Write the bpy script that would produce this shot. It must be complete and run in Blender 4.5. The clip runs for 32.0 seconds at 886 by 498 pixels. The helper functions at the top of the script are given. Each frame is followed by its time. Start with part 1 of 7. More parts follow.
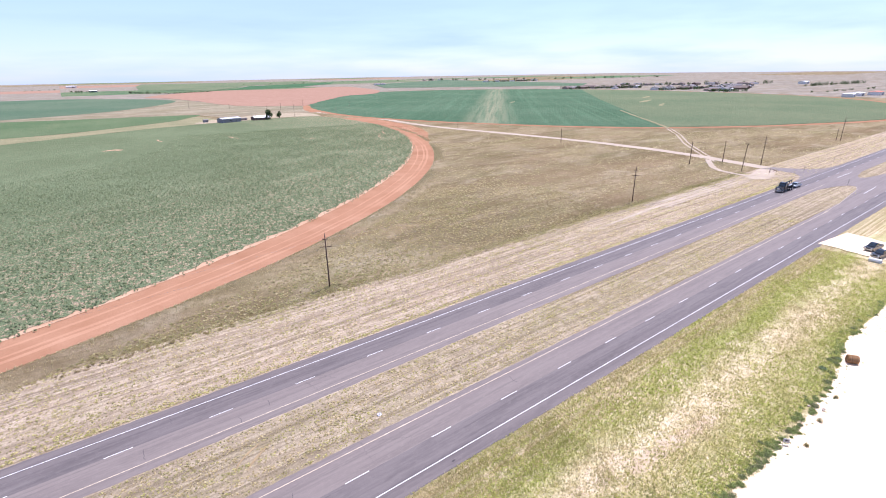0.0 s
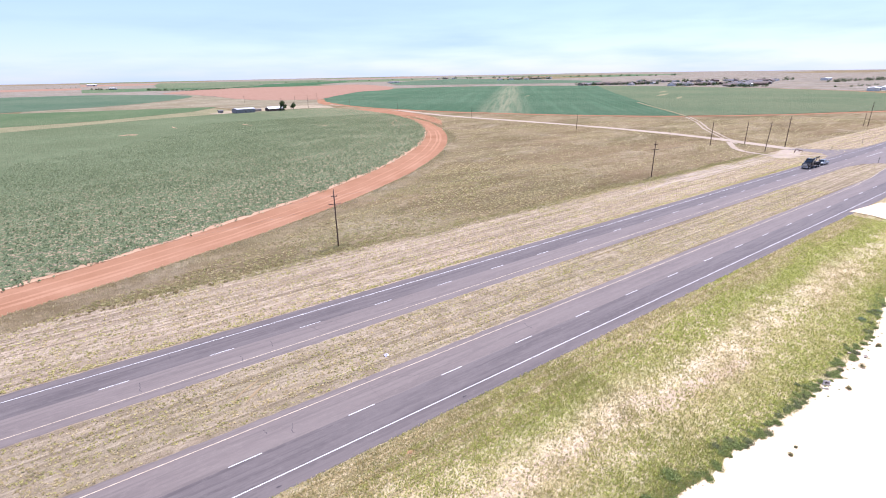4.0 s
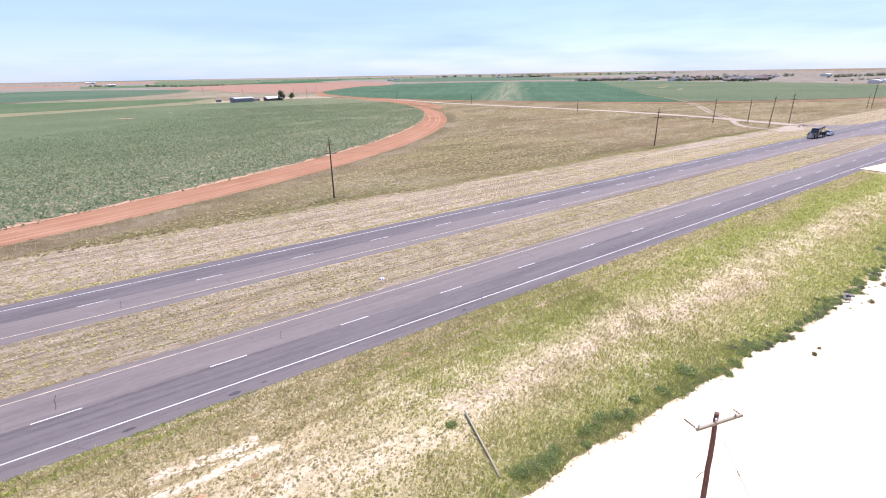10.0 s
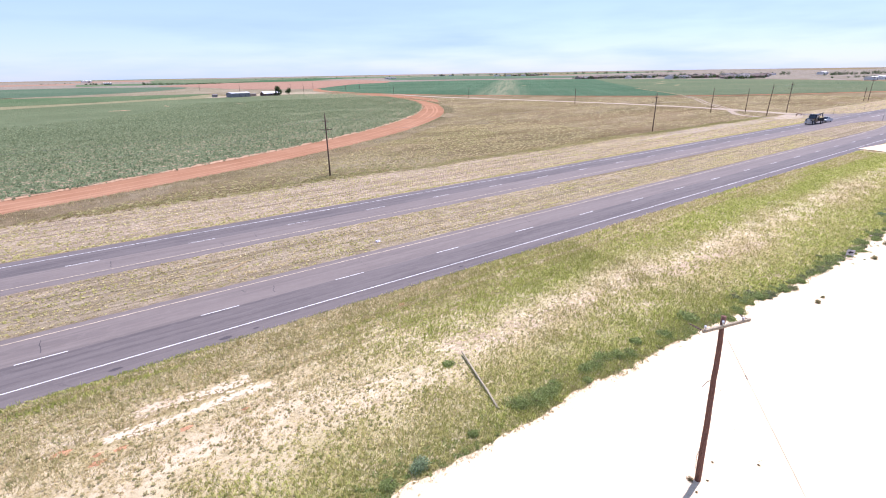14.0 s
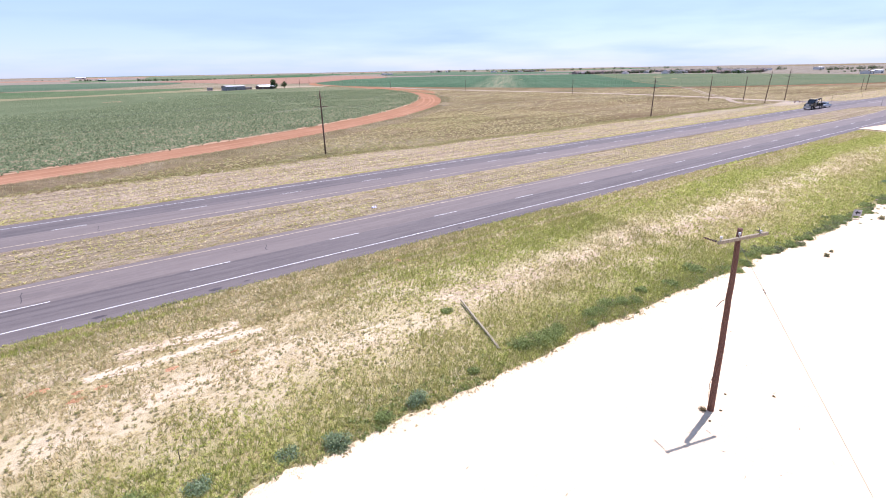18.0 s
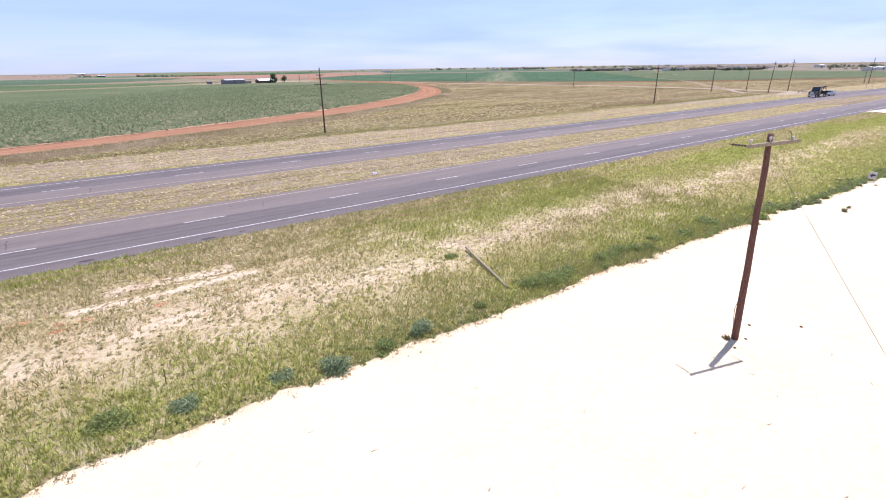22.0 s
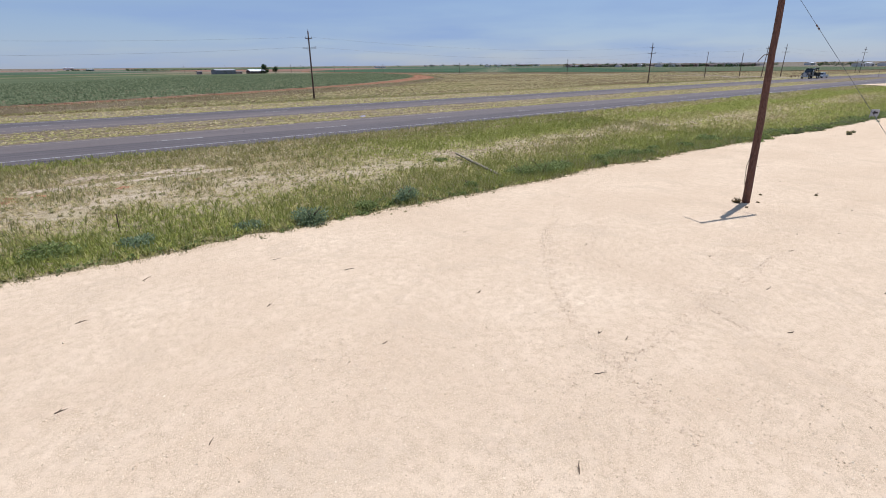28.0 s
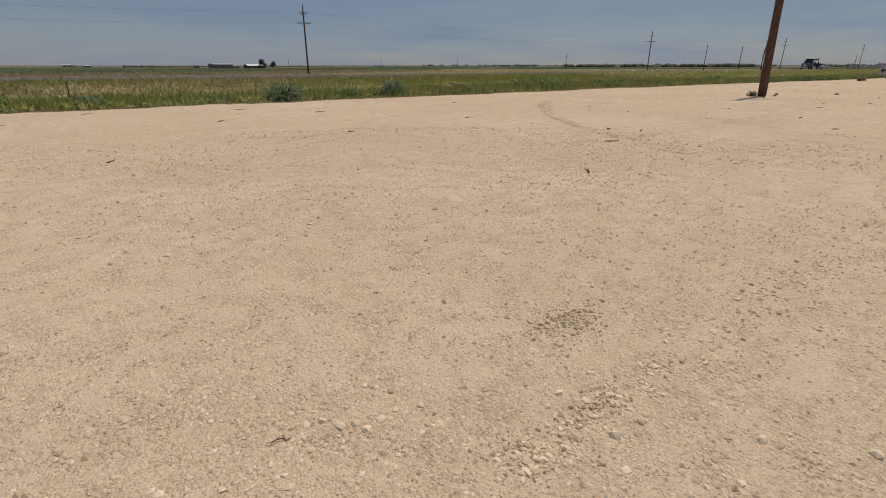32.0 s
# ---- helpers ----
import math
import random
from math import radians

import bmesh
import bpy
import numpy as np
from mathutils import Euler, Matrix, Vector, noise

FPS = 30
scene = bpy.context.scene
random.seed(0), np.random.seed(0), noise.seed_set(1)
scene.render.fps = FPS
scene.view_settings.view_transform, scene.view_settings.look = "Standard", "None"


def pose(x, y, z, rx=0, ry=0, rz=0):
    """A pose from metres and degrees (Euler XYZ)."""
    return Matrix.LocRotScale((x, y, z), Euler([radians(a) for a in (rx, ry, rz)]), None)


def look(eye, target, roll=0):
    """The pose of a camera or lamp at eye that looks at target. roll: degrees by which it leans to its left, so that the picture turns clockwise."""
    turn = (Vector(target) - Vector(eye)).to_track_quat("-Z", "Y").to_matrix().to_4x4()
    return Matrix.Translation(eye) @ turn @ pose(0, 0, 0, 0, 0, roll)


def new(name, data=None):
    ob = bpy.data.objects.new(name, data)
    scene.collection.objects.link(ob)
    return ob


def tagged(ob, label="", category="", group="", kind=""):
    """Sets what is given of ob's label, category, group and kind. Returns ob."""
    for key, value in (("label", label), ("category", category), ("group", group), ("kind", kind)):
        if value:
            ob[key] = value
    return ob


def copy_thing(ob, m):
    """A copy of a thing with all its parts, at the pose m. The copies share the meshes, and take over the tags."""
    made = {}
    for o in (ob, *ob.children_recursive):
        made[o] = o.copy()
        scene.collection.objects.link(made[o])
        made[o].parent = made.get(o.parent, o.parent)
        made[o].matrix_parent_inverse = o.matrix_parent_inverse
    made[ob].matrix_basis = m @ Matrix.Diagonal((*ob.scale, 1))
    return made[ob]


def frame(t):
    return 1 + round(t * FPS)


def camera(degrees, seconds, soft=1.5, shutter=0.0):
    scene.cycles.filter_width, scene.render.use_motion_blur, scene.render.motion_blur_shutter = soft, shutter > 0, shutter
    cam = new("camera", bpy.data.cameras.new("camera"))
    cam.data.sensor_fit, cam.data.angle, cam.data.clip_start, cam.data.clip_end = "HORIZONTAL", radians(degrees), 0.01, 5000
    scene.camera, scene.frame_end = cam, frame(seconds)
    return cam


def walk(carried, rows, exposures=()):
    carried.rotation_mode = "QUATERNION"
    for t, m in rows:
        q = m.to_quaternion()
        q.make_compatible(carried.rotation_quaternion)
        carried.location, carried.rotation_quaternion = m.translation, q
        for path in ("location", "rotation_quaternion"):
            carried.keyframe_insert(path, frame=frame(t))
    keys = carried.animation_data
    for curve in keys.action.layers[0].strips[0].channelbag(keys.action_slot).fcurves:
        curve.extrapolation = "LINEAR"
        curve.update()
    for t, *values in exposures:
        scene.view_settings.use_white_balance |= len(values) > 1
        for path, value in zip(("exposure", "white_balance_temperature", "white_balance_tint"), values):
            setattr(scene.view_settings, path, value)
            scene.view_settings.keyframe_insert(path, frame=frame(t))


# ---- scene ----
from mathutils.geometry import tessellate_polygon

cam = camera(85.36, 32.0, 1.0)
PATH = [
    (0, (2.045, 1.217, 44.070), (7.668, 8.736, 40.626), -0.93),
    (0.5, (2.031, 1.119, 43.142), (7.636, 8.650, 39.697), -0.94),
    (1, (1.984, 1.161, 42.104), (7.549, 8.722, 38.661), -0.95),
    (1.5, (2.094, 1.345, 40.874), (7.610, 8.942, 37.432), -0.97),
    (2, (2.194, 1.558, 39.592), (7.661, 9.192, 36.152), -0.98),
    (2.5, (2.351, 1.667, 38.290), (7.779, 9.330, 34.852), -0.99),
    (3, (2.349, 1.697, 37.011), (7.766, 9.368, 33.575), -0.99),
    (3.5, (2.306, 1.599, 35.727), (7.718, 9.275, 32.294), -1.00),
    (5.5, (2.052, 1.155, 31.140), (7.465, 8.830, 27.705), -0.97),
    (6, (1.984, 1.116, 30.161), (7.400, 8.788, 26.726), -0.98),
    (6.5, (1.949, 1.095, 29.224), (7.364, 8.770, 25.793), -0.98),
    (7, (1.920, 1.061, 28.366), (7.335, 8.734, 24.930), -0.96),
    (7.5, (1.886, 1.087, 27.514), (7.300, 8.763, 24.083), -0.98),
    (8, (1.902, 1.131, 26.716), (7.316, 8.807, 23.285), -0.95),
    (8.5, (1.867, 1.164, 25.973), (7.287, 8.836, 22.542), -0.94),
    (9, (1.912, 1.136, 25.245), (7.327, 8.810, 21.811), -0.98),
    (9.5, (1.946, 1.072, 24.569), (7.364, 8.746, 21.139), -0.97),
    (10, (1.879, 1.035, 23.850), (7.298, 8.707, 20.418), -0.98),
    (10.5, (1.766, 0.968, 23.226), (7.188, 8.639, 19.797), -0.95),
    (11, (1.689, 0.980, 22.604), (7.110, 8.653, 19.178), -1.00),
    (11.5, (1.654, 0.959, 22.022), (7.079, 8.629, 18.598), -0.99),
    (12, (1.630, 0.885, 21.531), (7.062, 8.549, 18.102), -0.99),
    (12.5, (1.645, 0.774, 21.044), (7.083, 8.435, 17.618), -0.99),
    (13, (1.687, 0.679, 20.453), (7.135, 8.332, 17.024), -0.97),
    (13.5, (1.631, 0.564, 19.808), (7.089, 8.208, 16.377), -0.96),
    (14, (1.481, 0.459, 19.211), (6.939, 8.101, 15.773), -0.96),
    (14.5, (1.349, 0.384, 18.629), (6.819, 8.013, 15.185), -0.98),
    (16.5, (1.364, 0.373, 16.451), (6.933, 7.918, 12.978), -1.01),
    (17, (1.367, 0.379, 16.003), (6.918, 7.933, 12.521), -0.99),
    (17.5, (1.372, 0.435, 15.628), (6.876, 8.022, 12.143), -1.03),
    (18, (1.374, 0.517, 15.251), (6.866, 8.109, 11.761), -1.02),
    (18.5, (1.366, 0.624, 14.828), (6.851, 8.222, 11.338), -1.04),
    (19, (1.317, 0.778, 14.363), (6.791, 8.384, 10.873), -1.04),
    (19.5, (1.293, 0.856, 13.873), (6.758, 8.465, 10.375), -1.04),
    (20, (1.278, 0.985, 13.319), (6.729, 8.604, 9.821), -1.05),
    (20.5, (1.265, 0.961, 12.902), (6.712, 8.580, 9.397), -0.97),
    (21, (1.255, 0.877, 12.445), (6.706, 8.490, 8.934), -0.95),
    (21.5, (1.207, 0.845, 11.916), (6.670, 8.449, 8.404), -0.91),
    (22, (1.169, 0.821, 11.356), (6.660, 8.402, 7.836), -0.85),
    (22.5, (1.113, 0.845, 10.873), (6.625, 8.408, 7.349), -0.85),
    (23, (1.127, 0.750, 10.432), (6.651, 8.301, 6.901), -0.81),
    (23.5, (1.179, 0.643, 9.914), (6.717, 8.184, 6.383), -0.82),
    (24, (1.203, 0.645, 9.400), (6.741, 8.183, 5.863), -0.80),
    (24.5, (1.191, 0.666, 8.884), (6.723, 8.205, 5.341), -0.81),
    (25, (1.161, 0.675, 8.388), (6.698, 8.210, 4.843), -0.77),
    (25.5, (1.119, 0.575, 7.936), (6.680, 8.091, 4.390), -0.72),
    (27.5, (1.108, 0.436, 5.815), (6.699, 7.923, 2.251), -0.53),
    (28, (1.101, 0.435, 5.309), (6.697, 7.919, 1.749), -0.51),
    (28.5, (1.109, 0.424, 4.779), (6.718, 7.900, 1.223), -0.45),
    (29, (1.144, 0.407, 4.216), (6.760, 7.878, 0.662), -0.40),
    (29.5, (1.173, 0.400, 3.688), (6.792, 7.868, 0.132), -0.37),
    (30, (1.207, 0.419, 3.225), (6.832, 7.882, -0.332), -0.32),
    (30.5, (1.266, 0.418, 2.742), (6.894, 7.882, -0.809), -0.28),
    (31, (1.349, 0.419, 2.224), (6.974, 7.884, -1.330), -0.19),
    (31.5, (1.380, 0.369, 1.658), (7.013, 7.828, -1.897), -0.11),
    (32, (1.438, 0.368, 1.061), (7.077, 7.824, -2.489), -0.04),
]
EXPOSURE = [(0, 1.03, 5950, 25), (8, 0.98, 5950, 25), (14, 0.93, 5950, 25), (20, 0.86, 6000, 25), (23, 0.74, 6120, 25), (25.5, 0.53, 6200, 24), (27.5, 0.15, 5900, 17), (29, -0.25, 6250, 14), (30, -0.46, 6550, 14), (32, -0.74, 7000, 15)]
walk(cam, [(t, look(eye, target, roll)) for t, eye, target, roll in PATH], EXPOSURE)
SKY, SUN, RISE = 0.088, 4.0, 0.004

# ---- light ----
SUN_TO = Vector((3.17, 0.885, 8.3)).normalized()
world = bpy.data.worlds.new("sky")
scene.world = world
world.use_nodes = True
wn, wl = world.node_tree.nodes, world.node_tree.links
sky = wn.new("ShaderNodeTexSky")
sky.sky_type, sky.sun_disc = "NISHITA", False
sky.sun_elevation = math.asin(SUN_TO.z)
sky.sun_rotation = math.atan2(SUN_TO.x, SUN_TO.y)
sky.altitude, sky.air_density, sky.dust_density, sky.ozone_density = 900.0, 1.0, 0.7, 1.5
# thin high cloud drawn out in streaks
wtc = wn.new("ShaderNodeTexCoord")
wmap = wn.new("ShaderNodeMapping")
wmap.inputs["Scale"].default_value = (1.6, 2.2, 14.0)
wmap.inputs["Rotation"].default_value = (0.06, 0.03, 0.5)
wnoise = wn.new("ShaderNodeTexNoise")
wnoise.inputs["Scale"].default_value, wnoise.inputs["Detail"].default_value = 1.7, 5.0
wramp = wn.new("ShaderNodeValToRGB")
wramp.color_ramp.elements[0].position, wramp.color_ramp.elements[1].position = 0.42, 0.75
wramp.color_ramp.elements[0].color, wramp.color_ramp.elements[1].color = (0.47, 0.47, 0.47, 1), (0.93, 0.93, 0.93, 1)
wmix = wn.new("ShaderNodeMix")
wmix.data_type = "RGBA"
wmix.inputs["B"].default_value = (3.1, 4.4, 6.7, 1)
wl.new(wtc.outputs["Generated"], wmap.inputs["Vector"])
wl.new(wmap.outputs["Vector"], wnoise.inputs["Vector"])
wl.new(wnoise.outputs["Fac"], wramp.inputs["Fac"])
wl.new(wramp.outputs["Color"], wmix.inputs["Factor"])
wl.new(sky.outputs["Color"], wmix.inputs["A"])
wl.new(wmix.outputs["Result"], wn["Background"].inputs["Color"])
wn["Background"].inputs["Strength"].default_value = SKY
sun = new("sun", bpy.data.lights.new("sun", "SUN"))
sun.data.energy, sun.data.angle, sun.data.color = SUN, radians(0.53), (1.0, 0.96, 0.9)
sun.matrix_world = look(SUN_TO * 100, (0, 0, 0))


# ---- materials ----
def node(t, kind, **values):
    n = t.nodes.new(kind)
    for key, v in values.items():
        n.inputs[key.replace("_", " ")].default_value = v
    return n


def mixed(t, fac, a, b, mode="MIX"):
    """Mix two colours (sockets or tuples) by a socket or a number."""
    m = t.nodes.new("ShaderNodeMix")
    m.data_type, m.blend_type = "RGBA", mode
    for key, v in (("Factor", fac), ("A", a), ("B", b)):
        if isinstance(v, bpy.types.NodeSocket):
            t.links.new(v, m.inputs[key])
        else:
            m.inputs[key].default_value = v if key == "Factor" else (*v, 1)
    return m.outputs["Result"]


def place(t, scale=(1, 1, 1), turn=0.0, world_space=True):
    src = t.nodes.new("ShaderNodeNewGeometry").outputs["Position"] if world_space else t.nodes.new("ShaderNodeTexCoord").outputs["Object"]
    mp = node(t, "ShaderNodeMapping", Scale=scale, Rotation=(0, 0, turn))
    t.links.new(src, mp.inputs["Vector"])
    return mp.outputs["Vector"]


def drawn_out(t, along, across, turn):
    """Places measured along and across a direction, in units of those lengths."""
    mp = node(t, "ShaderNodeMapping", Scale=(along, across, 1), Rotation=(0, 0, turn))
    mp.vector_type = "TEXTURE"
    t.links.new(t.nodes.new("ShaderNodeNewGeometry").outputs["Position"], mp.inputs["Vector"])
    return mp.outputs["Vector"]


def noisy(t, vec, scale, lo, hi, detail=4.0, rough=0.55, warp=0.0):
    """A noise between 0 and 1, stretched so that lo gives 0 and hi gives 1."""
    n = node(t, "ShaderNodeTexNoise", Scale=scale, Detail=detail, Roughness=rough, Distortion=warp)
    t.links.new(vec, n.inputs["Vector"])
    r = node(t, "ShaderNodeMapRange", From_Min=lo, From_Max=hi)
    t.links.new(n.outputs["Fac"], r.inputs["Value"])
    return r.outputs["Result"]


def cells(t, vec, scale, lo, hi, feature="F1"):
    n = node(t, "ShaderNodeTexVoronoi", Scale=scale)
    n.feature = feature
    t.links.new(vec, n.inputs["Vector"])
    r = node(t, "ShaderNodeMapRange", From_Min=lo, From_Max=hi)
    t.links.new(n.outputs["Distance"], r.inputs["Value"])
    return r.outputs["Result"], n.outputs["Color"]


def times(t, a, b):
    m = t.nodes.new("ShaderNodeMath")
    m.operation = "MULTIPLY"
    for k, v in enumerate((a, b)):
        if isinstance(v, bpy.types.NodeSocket):
            t.links.new(v, m.inputs[k])
        else:
            m.inputs[k].default_value = v
    return m.outputs[0]


def stuff_material(name, rough=0.9, spec=0.2, metal=0.0):
    mat = bpy.data.materials.new(name)
    mat.use_nodes = True
    t = mat.node_tree
    b = t.nodes["Principled BSDF"]
    b.inputs["Roughness"].default_value, b.inputs["Metallic"].default_value = rough, metal
    b.inputs["Specular IOR Level"].default_value = spec
    return mat, t, b


def bump(t, b, height, strength=0.4, distance=0.02):
    n = node(t, "ShaderNodeBump", Strength=strength, Distance=distance)
    t.links.new(height, n.inputs["Height"])
    t.links.new(n.outputs["Normal"], b.inputs["Normal"])


def plain(name, colour, rough=0.6, metal=0.0, spec=0.3, var=0.25, scale=3.0, grain=None):
    """A simple surface with blotches at two scales."""
    mat, t, b = stuff_material(name, rough, spec, metal)
    v = place(t, (1, 1, 1), 0, False)
    dark = tuple(c * (1 - var) for c in colour)
    lite = tuple(min(1, c * (1 + var)) for c in colour)
    c = mixed(t, noisy(t, v, scale, 0.35, 0.65), dark, lite)
    c = mixed(t, times(t, noisy(t, v, scale * 9, 0.45, 0.7), 0.35), c, dark)
    t.links.new(c, b.inputs["Base Color"])
    bump(t, b, noisy(t, v, grain or scale * 12, 0.3, 0.7), 0.15, 0.01)
    return mat


def leafy(name, dark, mid, lite, rough=0.7, thin=True):
    """Leaves and blades: each island of the mesh takes its own tint."""
    mat, t, b = stuff_material(name, rough, 0.06)
    g = t.nodes.new("ShaderNodeNewGeometry")
    r = t.nodes.new("ShaderNodeValToRGB")
    e = r.color_ramp.elements
    if thin:
        dark, mid, lite = (tuple(min(0.9, x * 1.3) for x in some) for some in (dark, mid, lite))
    e[0].color, e[1].color = (*dark, 1), (*lite, 1)
    m = e.new(0.5)
    m.color = (*mid, 1)
    t.links.new(g.outputs["Random Per Island"], r.inputs["Fac"])
    v = place(t)
    c = mixed(t, times(t, noisy(t, v, 0.35, 0.4, 0.65), 0.15), r.outputs["Color"], dark)
    t.links.new(c, b.inputs["Base Color"])
    if thin:
        # thin growth: light comes through, and it shades like the sward it stands in
        add = t.nodes.new("ShaderNodeVectorMath")
        add.operation = "MULTIPLY_ADD"
        add.inputs[1].default_value, add.inputs[2].default_value = (0.45, 0.45, 0.45), (0, 0, 0.8)
        t.links.new(g.outputs["Normal"], add.inputs[0])
        nrm = t.nodes.new("ShaderNodeVectorMath")
        nrm.operation = "NORMALIZE"
        t.links.new(add.outputs[0], nrm.inputs[0])
        t.links.new(nrm.outputs[0], b.inputs["Normal"])
        tr = t.nodes.new("ShaderNodeBsdfTranslucent")
        t.links.new(c, tr.inputs["Color"])
        mx = t.nodes.new("ShaderNodeMixShader")
        mx.inputs[0].default_value = 0.5
        t.links.new(b.outputs[0], mx.inputs[1])
        t.links.new(tr.outputs[0], mx.inputs[2])
        t.links.new(mx.outputs[0], t.nodes["Material Output"].inputs["Surface"])
    return mat


def fall(t, socket, centre, near, far):
    """1 within near of the centre, falling to 0 at far."""
    d = t.nodes.new("ShaderNodeMath")
    d.operation, d.inputs[1].default_value = "SUBTRACT", centre
    t.links.new(socket, d.inputs[0])
    a = t.nodes.new("ShaderNodeMath")
    a.operation = "ABSOLUTE"
    t.links.new(d.outputs[0], a.inputs[0])
    r = node(t, "ShaderNodeMapRange", From_Min=near, From_Max=far, To_Min=1.0, To_Max=0.0)
    t.links.new(a.outputs[0], r.inputs["Value"])
    return r.outputs["Result"]


def split_line(t, v, nx, ny, off):
    """The distance of a place from a straight line across the land."""
    d = t.nodes.new("ShaderNodeVectorMath")
    d.operation, d.inputs[1].default_value = "DOT_PRODUCT", (nx, -ny, 0)
    t.links.new(v, d.inputs[0])
    a = t.nodes.new("ShaderNodeMath")
    a.operation, a.inputs[1].default_value = "SUBTRACT", off
    t.links.new(d.outputs["Value"], a.inputs[0])
    return a.outputs[0]


def field_material(name, plant_a, plant_b, soil, turn=0.0, row=1.02, bare=0.5, patch=0.012, soil_turn=0.0, rim=None, streak=False):
    """A row crop: faint rows, patchy growth, soil showing between."""
    mat, t, b = stuff_material(name, 1.0, 0.0)
    v = place(t)
    big = noisy(t, v, patch, 0.38, 0.62, 5)
    mid = noisy(t, v, 0.11, 0.35, 0.65, 5)
    c = mixed(t, big, plant_a, plant_b)
    c = mixed(t, times(t, mid, 0.3), c, tuple(x * 0.8 for x in plant_a))
    rows = place(t, (1 / row, 0.12, 1), turn)
    w = node(t, "ShaderNodeTexWave", Scale=0.5 / math.pi * math.pi, Distortion=1.2, Detail=2.0, Detail_Scale=1.5)
    t.links.new(rows, w.inputs["Vector"])
    gap = noisy(t, place(t, (1, 0.7, 1), turn), 1.1, 0.5 if rim else 0.53, 0.6 if rim else 0.66, 6, 0.68)
    soilf = times(t, gap, bare)
    if rim:
        away = t.nodes.new("ShaderNodeVectorMath")
        away.operation, away.inputs[1].default_value = "DISTANCE", (rim[0], rim[1], 0)
        t.links.new(v, away.inputs[0])
        thin = node(t, "ShaderNodeMapRange", From_Min=rim[2] - 110, From_Max=rim[2] - 4, To_Min=0.12, To_Max=0.8)
        t.links.new(away.outputs["Value"], thin.inputs["Value"])
        soilf = times(t, soilf, thin.outputs["Result"])
    c = mixed(t, soilf, c, soil)
    c = mixed(t, times(t, w.outputs["Fac"], 0.16), c, tuple(x * 0.6 for x in plant_a))
    spray = noisy(t, place(t, (0.03, 0.006, 1), turn + soil_turn), 1.0, 0.62, 0.78, 3)
    c = mixed(t, times(t, spray, 0.2), c, tuple(0.5 * p + 0.5 * s for p, s in zip(plant_b, soil)))
    if streak:
        dry = times(t, fall(t, split_line(t, v, 0.723, 0.691, -12.0), 0.0, 3.0, 32.0), noisy(t, drawn_out(t, 130.0, 4.0, 0.808), 1.0, 0.3, 0.62, 5))
        c = mixed(t, times(t, dry, 0.8), c, (0.24, 0.235, 0.15))
        c = mixed(t, times(t, noisy(t, drawn_out(t, 300.0, 5.0, 0.808), 1.0, 0.5, 0.66, 4), 0.22), c, tuple(x * 1.5 for x in plant_b))
    t.links.new(c, b.inputs["Base Color"])
    bump(t, b, noisy(t, v, 1.6, 0.3, 0.7, 5), 0.9, 0.5)
    return mat


